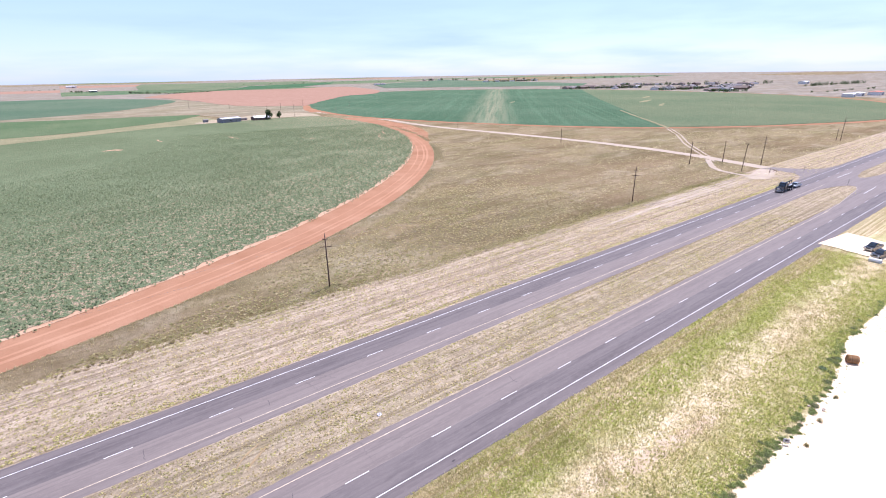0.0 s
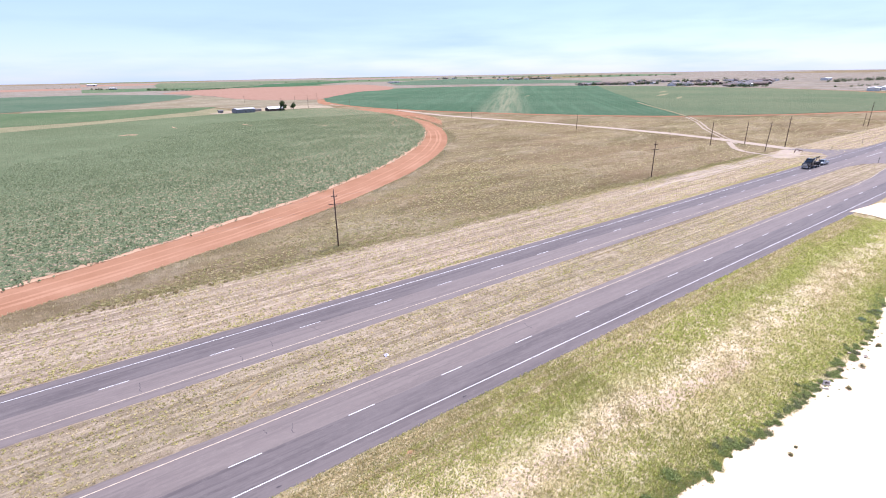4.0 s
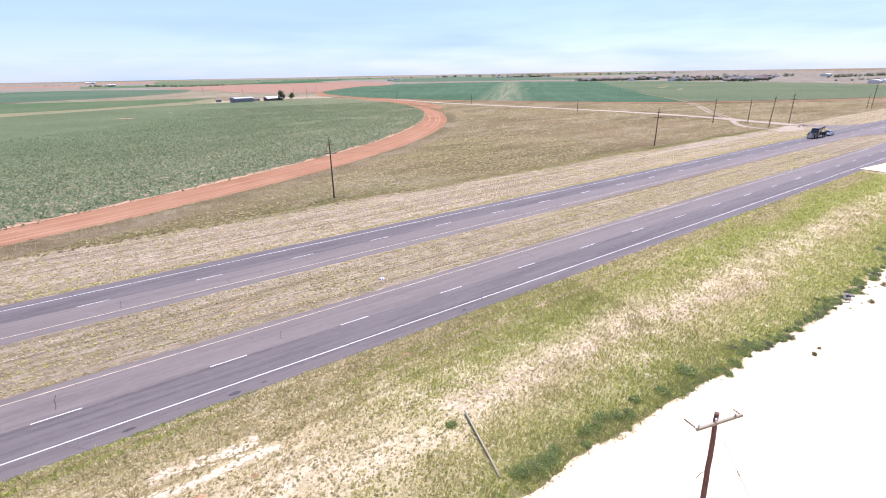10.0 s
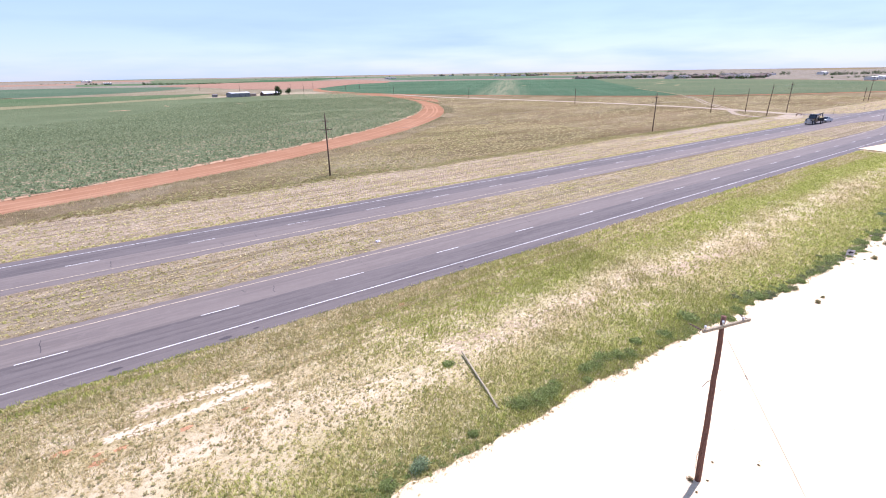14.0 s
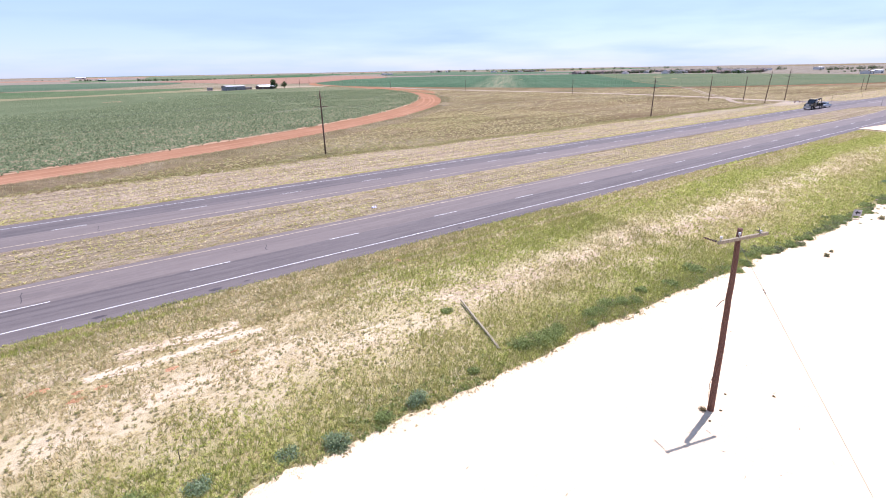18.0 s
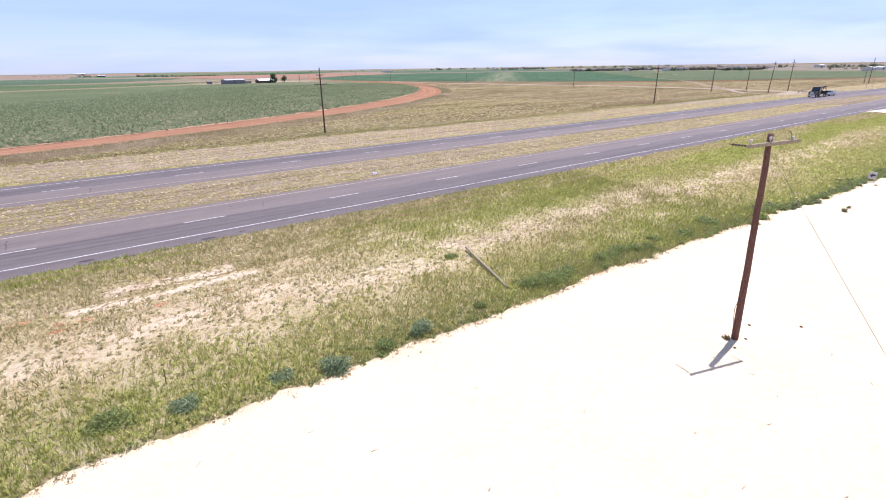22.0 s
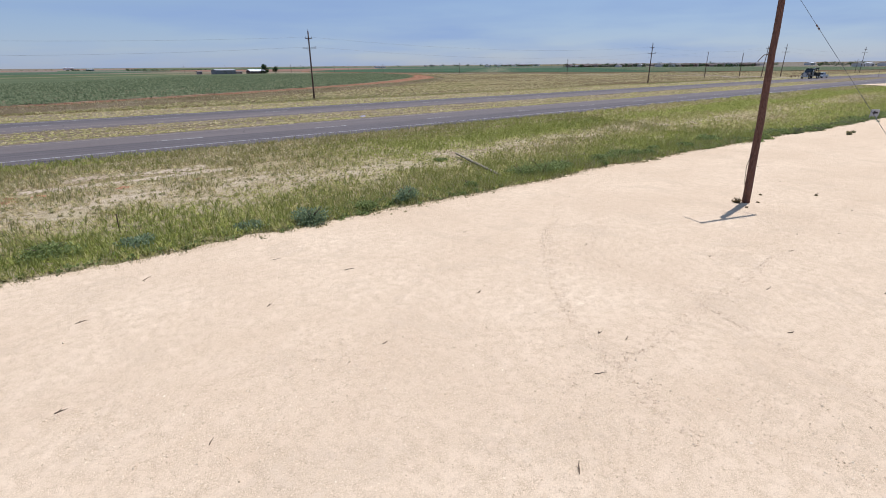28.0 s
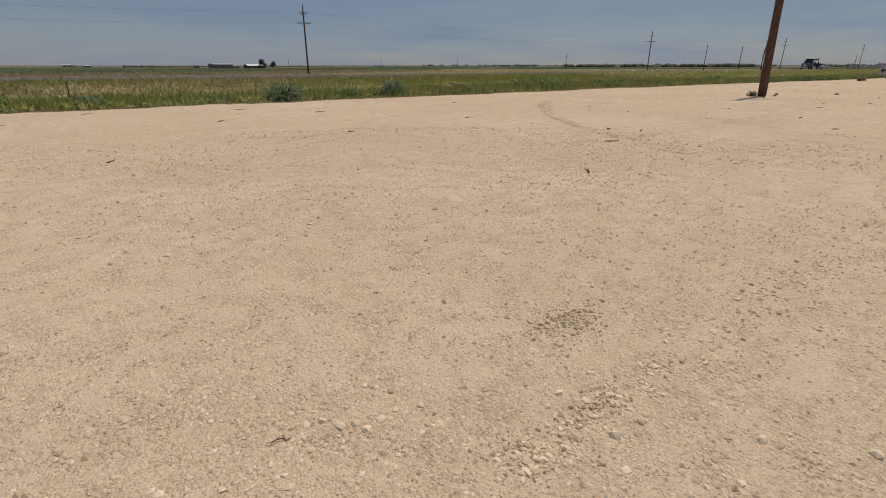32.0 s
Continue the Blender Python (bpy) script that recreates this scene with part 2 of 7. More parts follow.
def grass_ground(name, base, pale, green, soil, green_amount=0.5, soil_amount=0.5, stripes=0.0, seedling=0.0, blotch=0.35, east=0.0, bare_at=None):
    """Dry grass: straw, some green, bare soil, and mowing lines that run along x."""
    mat, t, b = stuff_material(name, 1.0, 0.0)
    v = place(t)
    off = place(t, (0.35, 1, 1), seedling)
    c = mixed(t, noisy(t, v, 0.35, 0.38, 0.64, 6, 0.6), base, pale)
    c = mixed(t, times(t, noisy(t, place(t, (0.45, 1, 1)), 0.03, 0.44, 0.56, 6, 0.65, 0.5), blotch), c, tuple(x * 0.55 for x in base))
    c = mixed(t, times(t, noisy(t, off, 0.09, 0.47, 0.66, 6, 0.62, 0.6), green_amount), c, green)
    sf = times(t, noisy(t, off, 0.16, 0.5, 0.63, 8, 0.7, 0.4), soil_amount)
    c = mixed(t, sf, c, soil)
    if bare_at:
        sp = t.nodes.new("ShaderNodeSeparateXYZ")
        t.links.new(v, sp.inputs[0])
        d = t.nodes.new("ShaderNodeMath")
        d.operation, d.inputs[1].default_value = "SUBTRACT", bare_at
        t.links.new(sp.outputs["Y"], d.inputs[0])
        a = t.nodes.new("ShaderNodeMath")
        a.operation = "ABSOLUTE"
        t.links.new(d.outputs[0], a.inputs[0])
        near = node(t, "ShaderNodeMapRange", From_Min=0.5, From_Max=5.5, To_Min=1.0, To_Max=0.0)
        t.links.new(a.outputs[0], near.inputs["Value"])
        c = mixed(t, times(t, near.outputs["Result"], noisy(t, off, 0.35, 0.4, 0.58, 8, 0.72, 0.6)), c, soil)
    if east:
        sep = t.nodes.new("ShaderNodeSeparateXYZ")
        t.links.new(v, sep.inputs[0])
        grow = node(t, "ShaderNodeMapRange", From_Min=12.0, From_Max=70.0)
        t.links.new(sep.outputs["X"], grow.inputs["Value"])
        c = mixed(t, times(t, times(t, grow.outputs["Result"], noisy(t, off, 0.13, 0.36, 0.56, 6, 0.6)), east), c, green)
    if stripes:
        s1 = noisy(t, place(t, (0.014, 1.0, 1)), 1.0, 0.45, 0.6, 5, 0.65)
        c = mixed(t, times(t, s1, stripes), c, tuple(x * 0.55 for x in base))
        s2 = noisy(t, place(t, (0.02, 1.7, 1), 0.01), 1.0, 0.5, 0.66, 3)
        c = mixed(t, times(t, s2, stripes), c, pale)
    if blotch > 0.5:
        c = mixed(t, times(t, noisy(t, off, 0.022, 0.5, 0.6, 6, 0.65, 0.6), 0.45), c, (0.20, 0.132, 0.08))
        c = mixed(t, times(t, noisy(t, place(t, (0.5, 1, 1), 0.7), 0.034, 0.52, 0.64, 6, 0.65, 0.6), 0.4), c, (0.17, 0.165, 0.08))
        c = mixed(t, times(t, noisy(t, place(t, (0.7, 1, 1), 1.3), 0.05, 0.54, 0.66, 6, 0.65, 0.5), 0.55), c, (0.37, 0.31, 0.22))
    tuft = noisy(t, place(t, (0.6, 1, 1)), 0.8, 0.5, 0.6, 7, 0.72)
    c = mixed(t, times(t, tuft, 0.5), c, tuple(x * 0.62 for x in base))
    c = mixed(t, times(t, noisy(t, place(t, (0.5, 1, 1), 0.3), 1.0, 0.56, 0.64, 7, 0.72), 0.4), c, tuple(min(0.7, x * 1.12) for x in pale))
    fine = noisy(t, v, 3.2, 0.36, 0.66, 8, 0.75)
    c = mixed(t, times(t, fine, 0.55), c, tuple(x * 0.5 for x in base))
    t.links.new(c, b.inputs["Base Color"])
    bump(t, b, noisy(t, v, 5.0, 0.3, 0.7, 8, 0.7), 0.8, 0.12)
    return mat


def verge_ground(name):
    """The verge by the lot: mown olive strip at the road, green swathe, bare chalky band, weedy strip."""
    mat, t, b = stuff_material(name, 1.0, 0.0)
    v = place(t)
    # lines that run along the road, bent a little
    warp = node(t, "ShaderNodeTexNoise", Scale=0.11, Detail=4.0)
    t.links.new(v, warp.inputs["Vector"])
    add = t.nodes.new("ShaderNodeVectorMath")
    add.operation = "MULTIPLY_ADD"
    add.inputs[1].default_value = (5.0, 5.0, 0.0)
    t.links.new(warp.outputs["Color"], add.inputs[0])
    shift = t.nodes.new("ShaderNodeVectorMath")
    shift.operation, shift.inputs[1].default_value = "SUBTRACT", (2.5, 2.5, 0.0)
    t.links.new(v, shift.inputs[0])
    t.links.new(shift.outputs[0], add.inputs[2])
    sep = t.nodes.new("ShaderNodeSeparateXYZ")
    t.links.new(add.outputs[0], sep.inputs[0])
    X, Y = sep.outputs["X"], sep.outputs["Y"]
    east = node(t, "ShaderNodeMapRange", From_Min=8.0, From_Max=55.0)
    t.links.new(X, east.inputs["Value"])
    east = east.outputs["Result"]
    off = place(t, (0.4, 1, 1), 0.03)
    c = mixed(t, noisy(t, v, 0.4, 0.38, 0.62, 7, 0.65), (0.39, 0.308, 0.175), (0.52, 0.43, 0.28))
    c = mixed(t, times(t, noisy(t, off, 0.16, 0.45, 0.62, 7, 0.65), 0.55), c, (0.33, 0.28, 0.115))
    c = mixed(t, times(t, times(t, fall(t, Y, 30.5, 2.6, 7.0), noisy(t, off, 0.1, 0.38, 0.56, 6, 0.62)), times(t, east, 0.95)), c, (0.265, 0.275, 0.10))
    c = mixed(t, times(t, fall(t, Y, 35.0, 1.6, 4.5), 0.85), c, (0.275, 0.23, 0.13))
    s1 = times(t, fall(t, Y, 33.5, 3.0, 7.0), noisy(t, place(t, (0.012, 1.0, 1)), 1.4, 0.47, 0.57, 5, 0.65))
    c = mixed(t, times(t, s1, 0.75), c, (0.20, 0.15, 0.07))
    s2 = times(t, fall(t, Y, 33.0, 3.0, 8.0), noisy(t, place(t, (0.016, 1.0, 1), 0.004), 1.9, 0.54, 0.62, 4, 0.6))
    c = mixed(t, times(t, s2, 0.55), c, (0.50, 0.40, 0.255))
    soil = times(t, fall(t, Y, 25.4, 0.3, 4.0), noisy(t, off, 0.3, 0.4, 0.58, 8, 0.75))
    c = mixed(t, times(t, soil, 0.75), c, (0.60, 0.48, 0.345))
    c = mixed(t, times(t, noisy(t, off, 0.22, 0.57, 0.66, 8, 0.72), 0.6), c, (0.61, 0.50, 0.37))
    c = mixed(t, times(t, times(t, fall(t, Y, 21.0, 0.6, 3.0), noisy(t, off, 0.25, 0.4, 0.6, 7, 0.7)), 0.7), c, (0.33, 0.285, 0.13))
    c = mixed(t, times(t, times(t, fall(t, Y, 17.5, 1.5, 4.0), noisy(t, v, 0.5, 0.38, 0.56, 7, 0.7)), 0.75), c, (0.25, 0.245, 0.085))
    dots, tint = cells(t, v, 1.15, 0.12, 0.2)
    inv = t.nodes.new("ShaderNodeMath")
    inv.operation, inv.inputs[0].default_value = "SUBTRACT", 1.0
    t.links.new(dots, inv.inputs[1])
    c = mixed(t, times(t, times(t, inv.outputs[0], noisy(t, v, 0.2, 0.4, 0.55, 4)), 0.5), c, (0.27, 0.225, 0.125))
    c = mixed(t, times(t, noisy(t, place(t, (0.7, 1, 1)), 1.7, 0.5, 0.6, 6, 0.7), 0.5), c, (0.25, 0.205, 0.095))
    c = mixed(t, times(t, noisy(t, place(t, (0.6, 1, 1)), 2.1, 0.56, 0.64, 6, 0.7), 0.5), c, (0.56, 0.46, 0.335))
    t.links.new(c, b.inputs["Base Color"])
    bump(t, b, noisy(t, v, 5.0, 0.3, 0.7, 8, 0.7), 0.7, 0.1)
    return mat


def dirt(name, a, pale, dark, stretch=(1, 1, 1), fine=4.0):
    mat, t, b = stuff_material(name, 1.0, 0.0)
    v = place(t)
    c = mixed(t, noisy(t, v, 0.09, 0.38, 0.64, 6, 0.6), a, pale)
    c = mixed(t, times(t, noisy(t, place(t, stretch), 0.5, 0.5, 0.68, 5), 0.6), c, dark)
    c = mixed(t, times(t, noisy(t, v, fine, 0.4, 0.65, 7, 0.7), 0.3), c, dark)
    t.links.new(c, b.inputs["Base Color"])
    bump(t, b, noisy(t, v, fine, 0.3, 0.7, 6, 0.7), 0.6, 0.06)
    return mat


def caliche(name):
    """Crushed white caliche: dust, fine gravel, worn tan tracks."""
    mat, t, b = stuff_material(name, 1.0, 0.0)
    v = place(t)
    c = mixed(t, noisy(t, v, 0.22, 0.36, 0.66, 6, 0.62), (0.704, 0.54, 0.373), (0.837, 0.668, 0.476))
    c = mixed(t, times(t, noisy(t, place(t, (0.25, 1, 1), 0.5), 0.4, 0.54, 0.72, 5), 0.45), c, (0.612, 0.45, 0.293))
    c = mixed(t, times(t, noisy(t, v, 2.3, 0.52, 0.7, 8, 0.7), 0.4), c, (0.591, 0.43, 0.273))
    c = mixed(t, times(t, noisy(t, v, 0.55, 0.55, 0.6, 7, 0.66, 0.8), 0.4), c, (0.571, 0.445, 0.312))
    chips, shade = cells(t, v, 13.0, 0.1, 0.22)
    hue = node(t, "ShaderNodeSeparateColor")
    t.links.new(shade, hue.inputs["Color"])
    inv = t.nodes.new("ShaderNodeMath")
    inv.operation, inv.inputs[0].default_value = "SUBTRACT", 1.0
    t.links.new(chips, inv.inputs[1])
    c = mixed(t, times(t, times(t, inv.outputs[0], noisy(t, v, 0.9, 0.38, 0.56, 5)), 0.7), c, mixed(t, hue.outputs["Red"], (0.408, 0.296, 0.189), (0.897, 0.733, 0.528)))
    peb, tint = cells(t, v, 46.0, 0.15, 0.6)
    keep = noisy(t, v, 5.0, 0.42, 0.6, 4)
    hue = node(t, "ShaderNodeSeparateColor")
    t.links.new(tint, hue.inputs["Color"])
    stone = mixed(t, hue.outputs["Red"], (0.429, 0.307, 0.193), (0.877, 0.693, 0.481))
    c = mixed(t, times(t, keep, 0.5), c, stone)
    bits, shade = cells(t, v, 115.0, 0.1, 0.62)
    hue = node(t, "ShaderNodeSeparateColor")
    t.links.new(shade, hue.inputs["Color"])
    c = mixed(t, times(t, noisy(t, v, 3.2, 0.34, 0.58, 5), 0.45), c, mixed(t, hue.outputs["Green"], (0.41, 0.295, 0.18), (0.90, 0.72, 0.50)))
    grit = noisy(t, v, 130.0, 0.4, 0.7, 3, 0.6)
    c = mixed(t, times(t, grit, 0.3), c, (0.469, 0.342, 0.217))
    t.links.new(c, b.inputs["Base Color"])
    n1 = node(t, "ShaderNodeBump", Strength=0.5, Distance=0.012)
    t.links.new(times(t, peb, keep), n1.inputs["Height"])
    n1.invert = True
    n3 = node(t, "ShaderNodeBump", Strength=0.6, Distance=0.006)
    t.links.new(bits, n3.inputs["Height"])
    n3.invert = True
    n2 = node(t, "ShaderNodeBump", Strength=0.3, Distance=0.015)
    t.links.new(noisy(t, v, 16.0, 0.3, 0.7, 8, 0.75), n2.inputs["Height"])
    t.links.new(n3.outputs["Normal"], n2.inputs["Normal"])
    t.links.new(n2.outputs["Normal"], n1.inputs["Normal"])
    t.links.new(n1.outputs["Normal"], b.inputs["Normal"])
    return mat


def asphalt(name, a, pale, dark, cracks=0.25):
    """Chip-sealed asphalt: worn wheel tracks along x, patches, sealed cracks."""
    mat, t, b = stuff_material(name, 0.75, 0.24)
    v = place(t)
    c = mixed(t, noisy(t, place(t, (0.02, 1.1, 1)), 1.0, 0.36, 0.66, 5), a, pale)
    c = mixed(t, times(t, noisy(t, place(t, (0.03, 1.0, 1)), 1.7, 0.5, 0.62, 6, 0.62), 0.65), c, dark)
    c = mixed(t, times(t, noisy(t, place(t, (0.12, 0.6, 1)), 0.8, 0.5, 0.68, 6, 0.65), 0.6), c, dark)
    c = mixed(t, times(t, noisy(t, place(t, (0.4, 1, 1)), 2.6, 0.5, 0.66, 7, 0.7), 0.5), c, tuple(x * 1.12 for x in pale))
    c = mixed(t, times(t, noisy(t, v, 30.0, 0.4, 0.68, 4, 0.7), 0.4), c, dark)
    wob = node(t, "ShaderNodeTexVoronoi", Scale=0.09)
    wob.feature = "DISTANCE_TO_EDGE"
    nz = node(t, "ShaderNodeTexNoise", Scale=1.4, Detail=6.0)
    t.links.new(v, nz.inputs["Vector"])
    add = t.nodes.new("ShaderNodeVectorMath")
    add.operation = "MULTIPLY_ADD"
    add.inputs[1].default_value = (0.9, 0.9, 0.9)
    t.links.new(nz.outputs["Color"], add.inputs[0])
    t.links.new(v, add.inputs[2])
    t.links.new(add.outputs[0], wob.inputs["Vector"])
    crack = node(t, "ShaderNodeMapRange", From_Min=0.0, From_Max=0.006, To_Min=1.0, To_Max=0.0)
    t.links.new(wob.outputs["Distance"], crack.inputs["Value"])
    some = noisy(t, v, 0.05, 0.52, 0.58, 2)
    c = mixed(t, times(t, times(t, crack.outputs["Result"], some), cracks), c, (0.03, 0.028, 0.03))
    t.links.new(c, b.inputs["Base Color"])
    bump(t, b, noisy(t, v, 60.0, 0.3, 0.7, 4), 0.3, 0.008)
    return mat


def wood(name, a, pale, dark, along=(9, 9, 0.7)):
    mat, t, b = stuff_material(name, 0.85, 0.2)
    v = place(t, along, 0, False)
    c = mixed(t, noisy(t, v, 3.0, 0.35, 0.65, 6, 0.65), a, pale)
    c = mixed(t, times(t, noisy(t, v, 9.0, 0.5, 0.62, 5), 0.8), c, dark)
    t.links.new(c, b.inputs["Base Color"])
    bump(t, b, noisy(t, v, 8.0, 0.3, 0.7, 6), 0.7, 0.015)
    return mat


M_LOT = caliche("caliche_gravel")
M_RUT = dirt("compacted_caliche", (0.643, 0.49, 0.339), (0.693, 0.535, 0.373), (0.571, 0.43, 0.293), (3, 3, 1), 14.0)
M_PRAIRIE = grass_ground("prairie_grass", (0.212, 0.163, 0.09), (0.325, 0.263, 0.163), (0.16, 0.14, 0.06), (0.385, 0.30, 0.21), 0.6, 0.45, 0.3, 0.0, 0.9)
M_NVERGE = grass_ground("mown_dry_grass", (0.325, 0.25, 0.17), (0.485, 0.395, 0.29), (0.245, 0.225, 0.105), (0.455, 0.34, 0.25), 0.3, 0.45, 0.8, 0.02, 0.25)
M_MEDIAN = grass_ground("median_dry_grass", (0.285, 0.225, 0.145), (0.445, 0.365, 0.26), (0.23, 0.215, 0.09), (0.435, 0.33, 0.24), 0.4, 0.35, 0.8, 0.02, 0.25)
M_SVERGE = verge_ground("verge_grass")
# far pasture: base colours paled and greyed to stand for haze
M_FAR_HAZED = grass_ground("hazed_distant_pasture", (0.25, 0.22, 0.18), (0.33, 0.295, 0.25), (0.14, 0.14, 0.08), (0.33, 0.25, 0.19), 0.6, 0.4, 0.0, 0.0, 0.7)
M_COTTON = field_material("cotton_crop", (0.118, 0.15, 0.08), (0.145, 0.178, 0.098), (0.42, 0.30, 0.205), 0.35, 1.02, 0.95, rim=(-148.6, 474.0, 386.0))
M_COTTON_B = field_material("green_crop", (0.065, 0.13, 0.07), (0.14, 0.168, 0.09), (0.34, 0.27, 0.175), 0.2, 1.02, 0.45, 0.005)
M_BRIGHT = field_material("bright_crop", (0.09, 0.14, 0.07), (0.12, 0.16, 0.085), (0.36, 0.25, 0.14), 0.1, 1.02, 0.25)
M_DEEP = field_material("deep_green_crop", (0.055, 0.115, 0.06), (0.07, 0.135, 0.07), (0.3, 0.2, 0.1), 0.1, 1.02, 0.1)
M_REDFIELD = dirt("ploughed_red_field", (0.255, 0.155, 0.11), (0.295, 0.19, 0.14), (0.21, 0.12, 0.08), (0.02, 0.3, 1), 0.5)
M_RED = dirt("red_dirt_track", (0.262, 0.137, 0.08), (0.305, 0.17, 0.105), (0.215, 0.107, 0.06), (0.08, 0.08, 1), 2.0)
M_SAND = dirt("sandy_margin", (0.37, 0.235, 0.15), (0.44, 0.305, 0.205), (0.29, 0.17, 0.1), (1, 1, 1), 0.8)
M_GRAVEL = dirt("gravel_road", (0.335, 0.275, 0.215), (0.385, 0.325, 0.255), (0.27, 0.215, 0.16), (0.4, 0.03, 1), 2.0)
M_PALE = dirt("pale_soil", (0.50, 0.395, 0.28), (0.57, 0.46, 0.335), (0.42, 0.32, 0.21), (0.4, 1, 1), 2.2)
M_TRACK = dirt("worn_verge_track", (0.40, 0.31, 0.215), (0.46, 0.365, 0.26), (0.31, 0.23, 0.145), (0.05, 0.6, 1), 1.5)
M_ANT = dirt("red_ant_soil", (0.42, 0.22, 0.12), (0.47, 0.27, 0.16), (0.33, 0.17, 0.09), (1, 1, 1), 9.0)
M_LANE = asphalt("worn_asphalt_driving_lane", (0.112, 0.0935, 0.089), (0.137, 0.117, 0.109), (0.069, 0.058, 0.057))
M_LANE_B = asphalt("brownish_asphalt_passing_lane", (0.149, 0.122, 0.11), (0.174, 0.145, 0.128), (0.113, 0.093, 0.085))
M_SHOULDER = asphalt("dark_asphalt_shoulder", (0.116, 0.096, 0.091), (0.137, 0.115, 0.107), (0.084, 0.07, 0.067), 0.3)
M_REDLITE = dirt("packed_wheel_track", (0.315, 0.172, 0.105), (0.35, 0.2, 0.125), (0.27, 0.14, 0.083), (0.1, 0.1, 1), 2.0)
M_OLIVE = field_material("olive_crop", (0.11, 0.148, 0.085), (0.145, 0.168, 0.098), (0.36, 0.27, 0.16), 0.2, 1.02, 0.4, 0.006)
M_CIRCLE = field_material("circle_crop", (0.062, 0.118, 0.068), (0.085, 0.14, 0.085), (0.30, 0.25, 0.17), 0.2, 1.02, 0.35, 0.008, streak=True)
M_FARGREEN = field_material("far_crop", (0.085, 0.135, 0.085), (0.115, 0.155, 0.10), (0.3, 0.24, 0.16), 0.2, 1.02, 0.2, 0.006)
M_DRYCROP = field_material("thin_dry_crop", (0.21, 0.205, 0.115), (0.27, 0.24, 0.14), (0.40, 0.31, 0.2), 0.1, 1.02, 0.6, 0.03)
M_PASTURE = grass_ground("dry_pasture", (0.25, 0.215, 0.145), (0.34, 0.29, 0.21), (0.17, 0.18, 0.09), (0.38, 0.31, 0.22), 0.6, 0.4, 0.0, 0.2, 0.7)
M_YARD = dirt("dry_yard_soil", (0.28, 0.235, 0.16), (0.34, 0.28, 0.2), (0.21, 0.175, 0.105), (1, 1, 1), 0.5)
M_WHITE = plain("white_road_paint", (0.52, 0.51, 0.49), 0.8, 0, 0.1, 0.14, 1.0)
M_YELLOW = plain("faded_yellow_road_paint", (0.45, 0.37, 0.27), 0.8, 0, 0.1, 0.2, 1.0)
M_POLE = wood("weathered_dark_pole", (0.105, 0.065, 0.05), (0.17, 0.11, 0.085), (0.045, 0.03, 0.025))
M_POLE_RED = wood("reddish_creosote_pole", (0.13, 0.062, 0.045), (0.21, 0.115, 0.085), (0.055, 0.03, 0.024))
M_POST = wood("grey_weathered_post", (0.30, 0.25, 0.17), (0.42, 0.36, 0.26), (0.14, 0.11, 0.07))
M_TWIG = wood("dark_twig", (0.10, 0.065, 0.045), (0.2, 0.14, 0.1), (0.05, 0.035, 0.025), (20, 20, 20))
M_STEEL = plain("galvanised_steel", (0.42, 0.42, 0.43), 0.45, 0.8, 0.5, 0.15)
M_WIRE = plain("grey_wire", (0.16, 0.16, 0.165), 0.5, 0.6, 0.5, 0.1)
M_PORCELAIN = plain("brown_porcelain", (0.12, 0.08, 0.07), 0.25, 0, 0.6, 0.1)
M_GREY_INS = plain("grey_porcelain", (0.5, 0.5, 0.52), 0.3, 0, 0.6, 0.1)


# ---- tools for building ----
def part(name, bm, mat, parent=None, label=""):
    """Link a bmesh as one mesh object, under a thing or a part."""
    me = bpy.data.meshes.new(name)
    bm.to_mesh(me)
    bm.free()
    return linked(name, me, mat, parent, label)


def linked(name, me, mat, parent=None, label=""):
    ob = new(name, me)
    for m in mat if isinstance(mat, (list, tuple)) else [mat]:
        me.materials.append(m)
    ob.parent = parent
    if label:
        tagged(ob, label)
    return ob


def shape(name, verts, faces, mat, parent=None, label="", smooth=False):
    me = bpy.data.meshes.new(name)
    me.from_pydata([tuple(map(float, v)) for v in verts], [], [tuple(map(int, f)) for f in faces])
    if smooth:
        me.shade_smooth()
    me.update()
    return linked(name, me, mat, parent, label)


def box(bm, x0, x1, y0, y1, z0, z1, m=None):
    vs = [bm.verts.new(p) for p in ((x0, y0, z0), (x1, y0, z0), (x1, y1, z0), (x0, y1, z0), (x0, y0, z1), (x1, y0, z1), (x1, y1, z1), (x0, y1, z1))]
    if m is not None:
        for v in vs:
            v.co = m @ v.co
    for f in ((3, 2, 1, 0), (4, 5, 6, 7), (0, 1, 5, 4), (1, 2, 6, 5), (2, 3, 7, 6), (3, 0, 4, 7)):
        bm.faces.new([vs[i] for i in f])
    return vs


def bevelled(bm, width, segments=1):
    bmesh.ops.bevel(bm, geom=bm.edges[:], offset=width, segments=segments, affect="EDGES", profile=0.6)


def tube(bm, points, radii, sides=8, cap=True):
    """A tapered tube along points."""
    rings = []
    pts = [Vector(p) for p in points]
    for i, p in enumerate(pts):
        way = (pts[min(i + 1, len(pts) - 1)] - pts[max(i - 1, 0)]).normalized()
        side = way.cross(Vector((0.31, 0.9, 0.11))).normalized()
        up = way.cross(side)
        r = radii[i] if isinstance(radii, (list, tuple)) else radii
        rings.append([bm.verts.new(p + r * (math.cos(a) * side + math.sin(a) * up)) for a in (2 * math.pi * k / sides for k in range(sides))])
    for a, b in zip(rings, rings[1:]):
        for k in range(sides):
            bm.faces.new((a[k], b[k], b[(k + 1) % sides], a[(k + 1) % sides]))
    if cap:
        bm.faces.new(rings[0])
        bm.faces.new(rings[-1][::-1])
    for f in bm.faces:
        f.smooth = len(f.verts) == 4


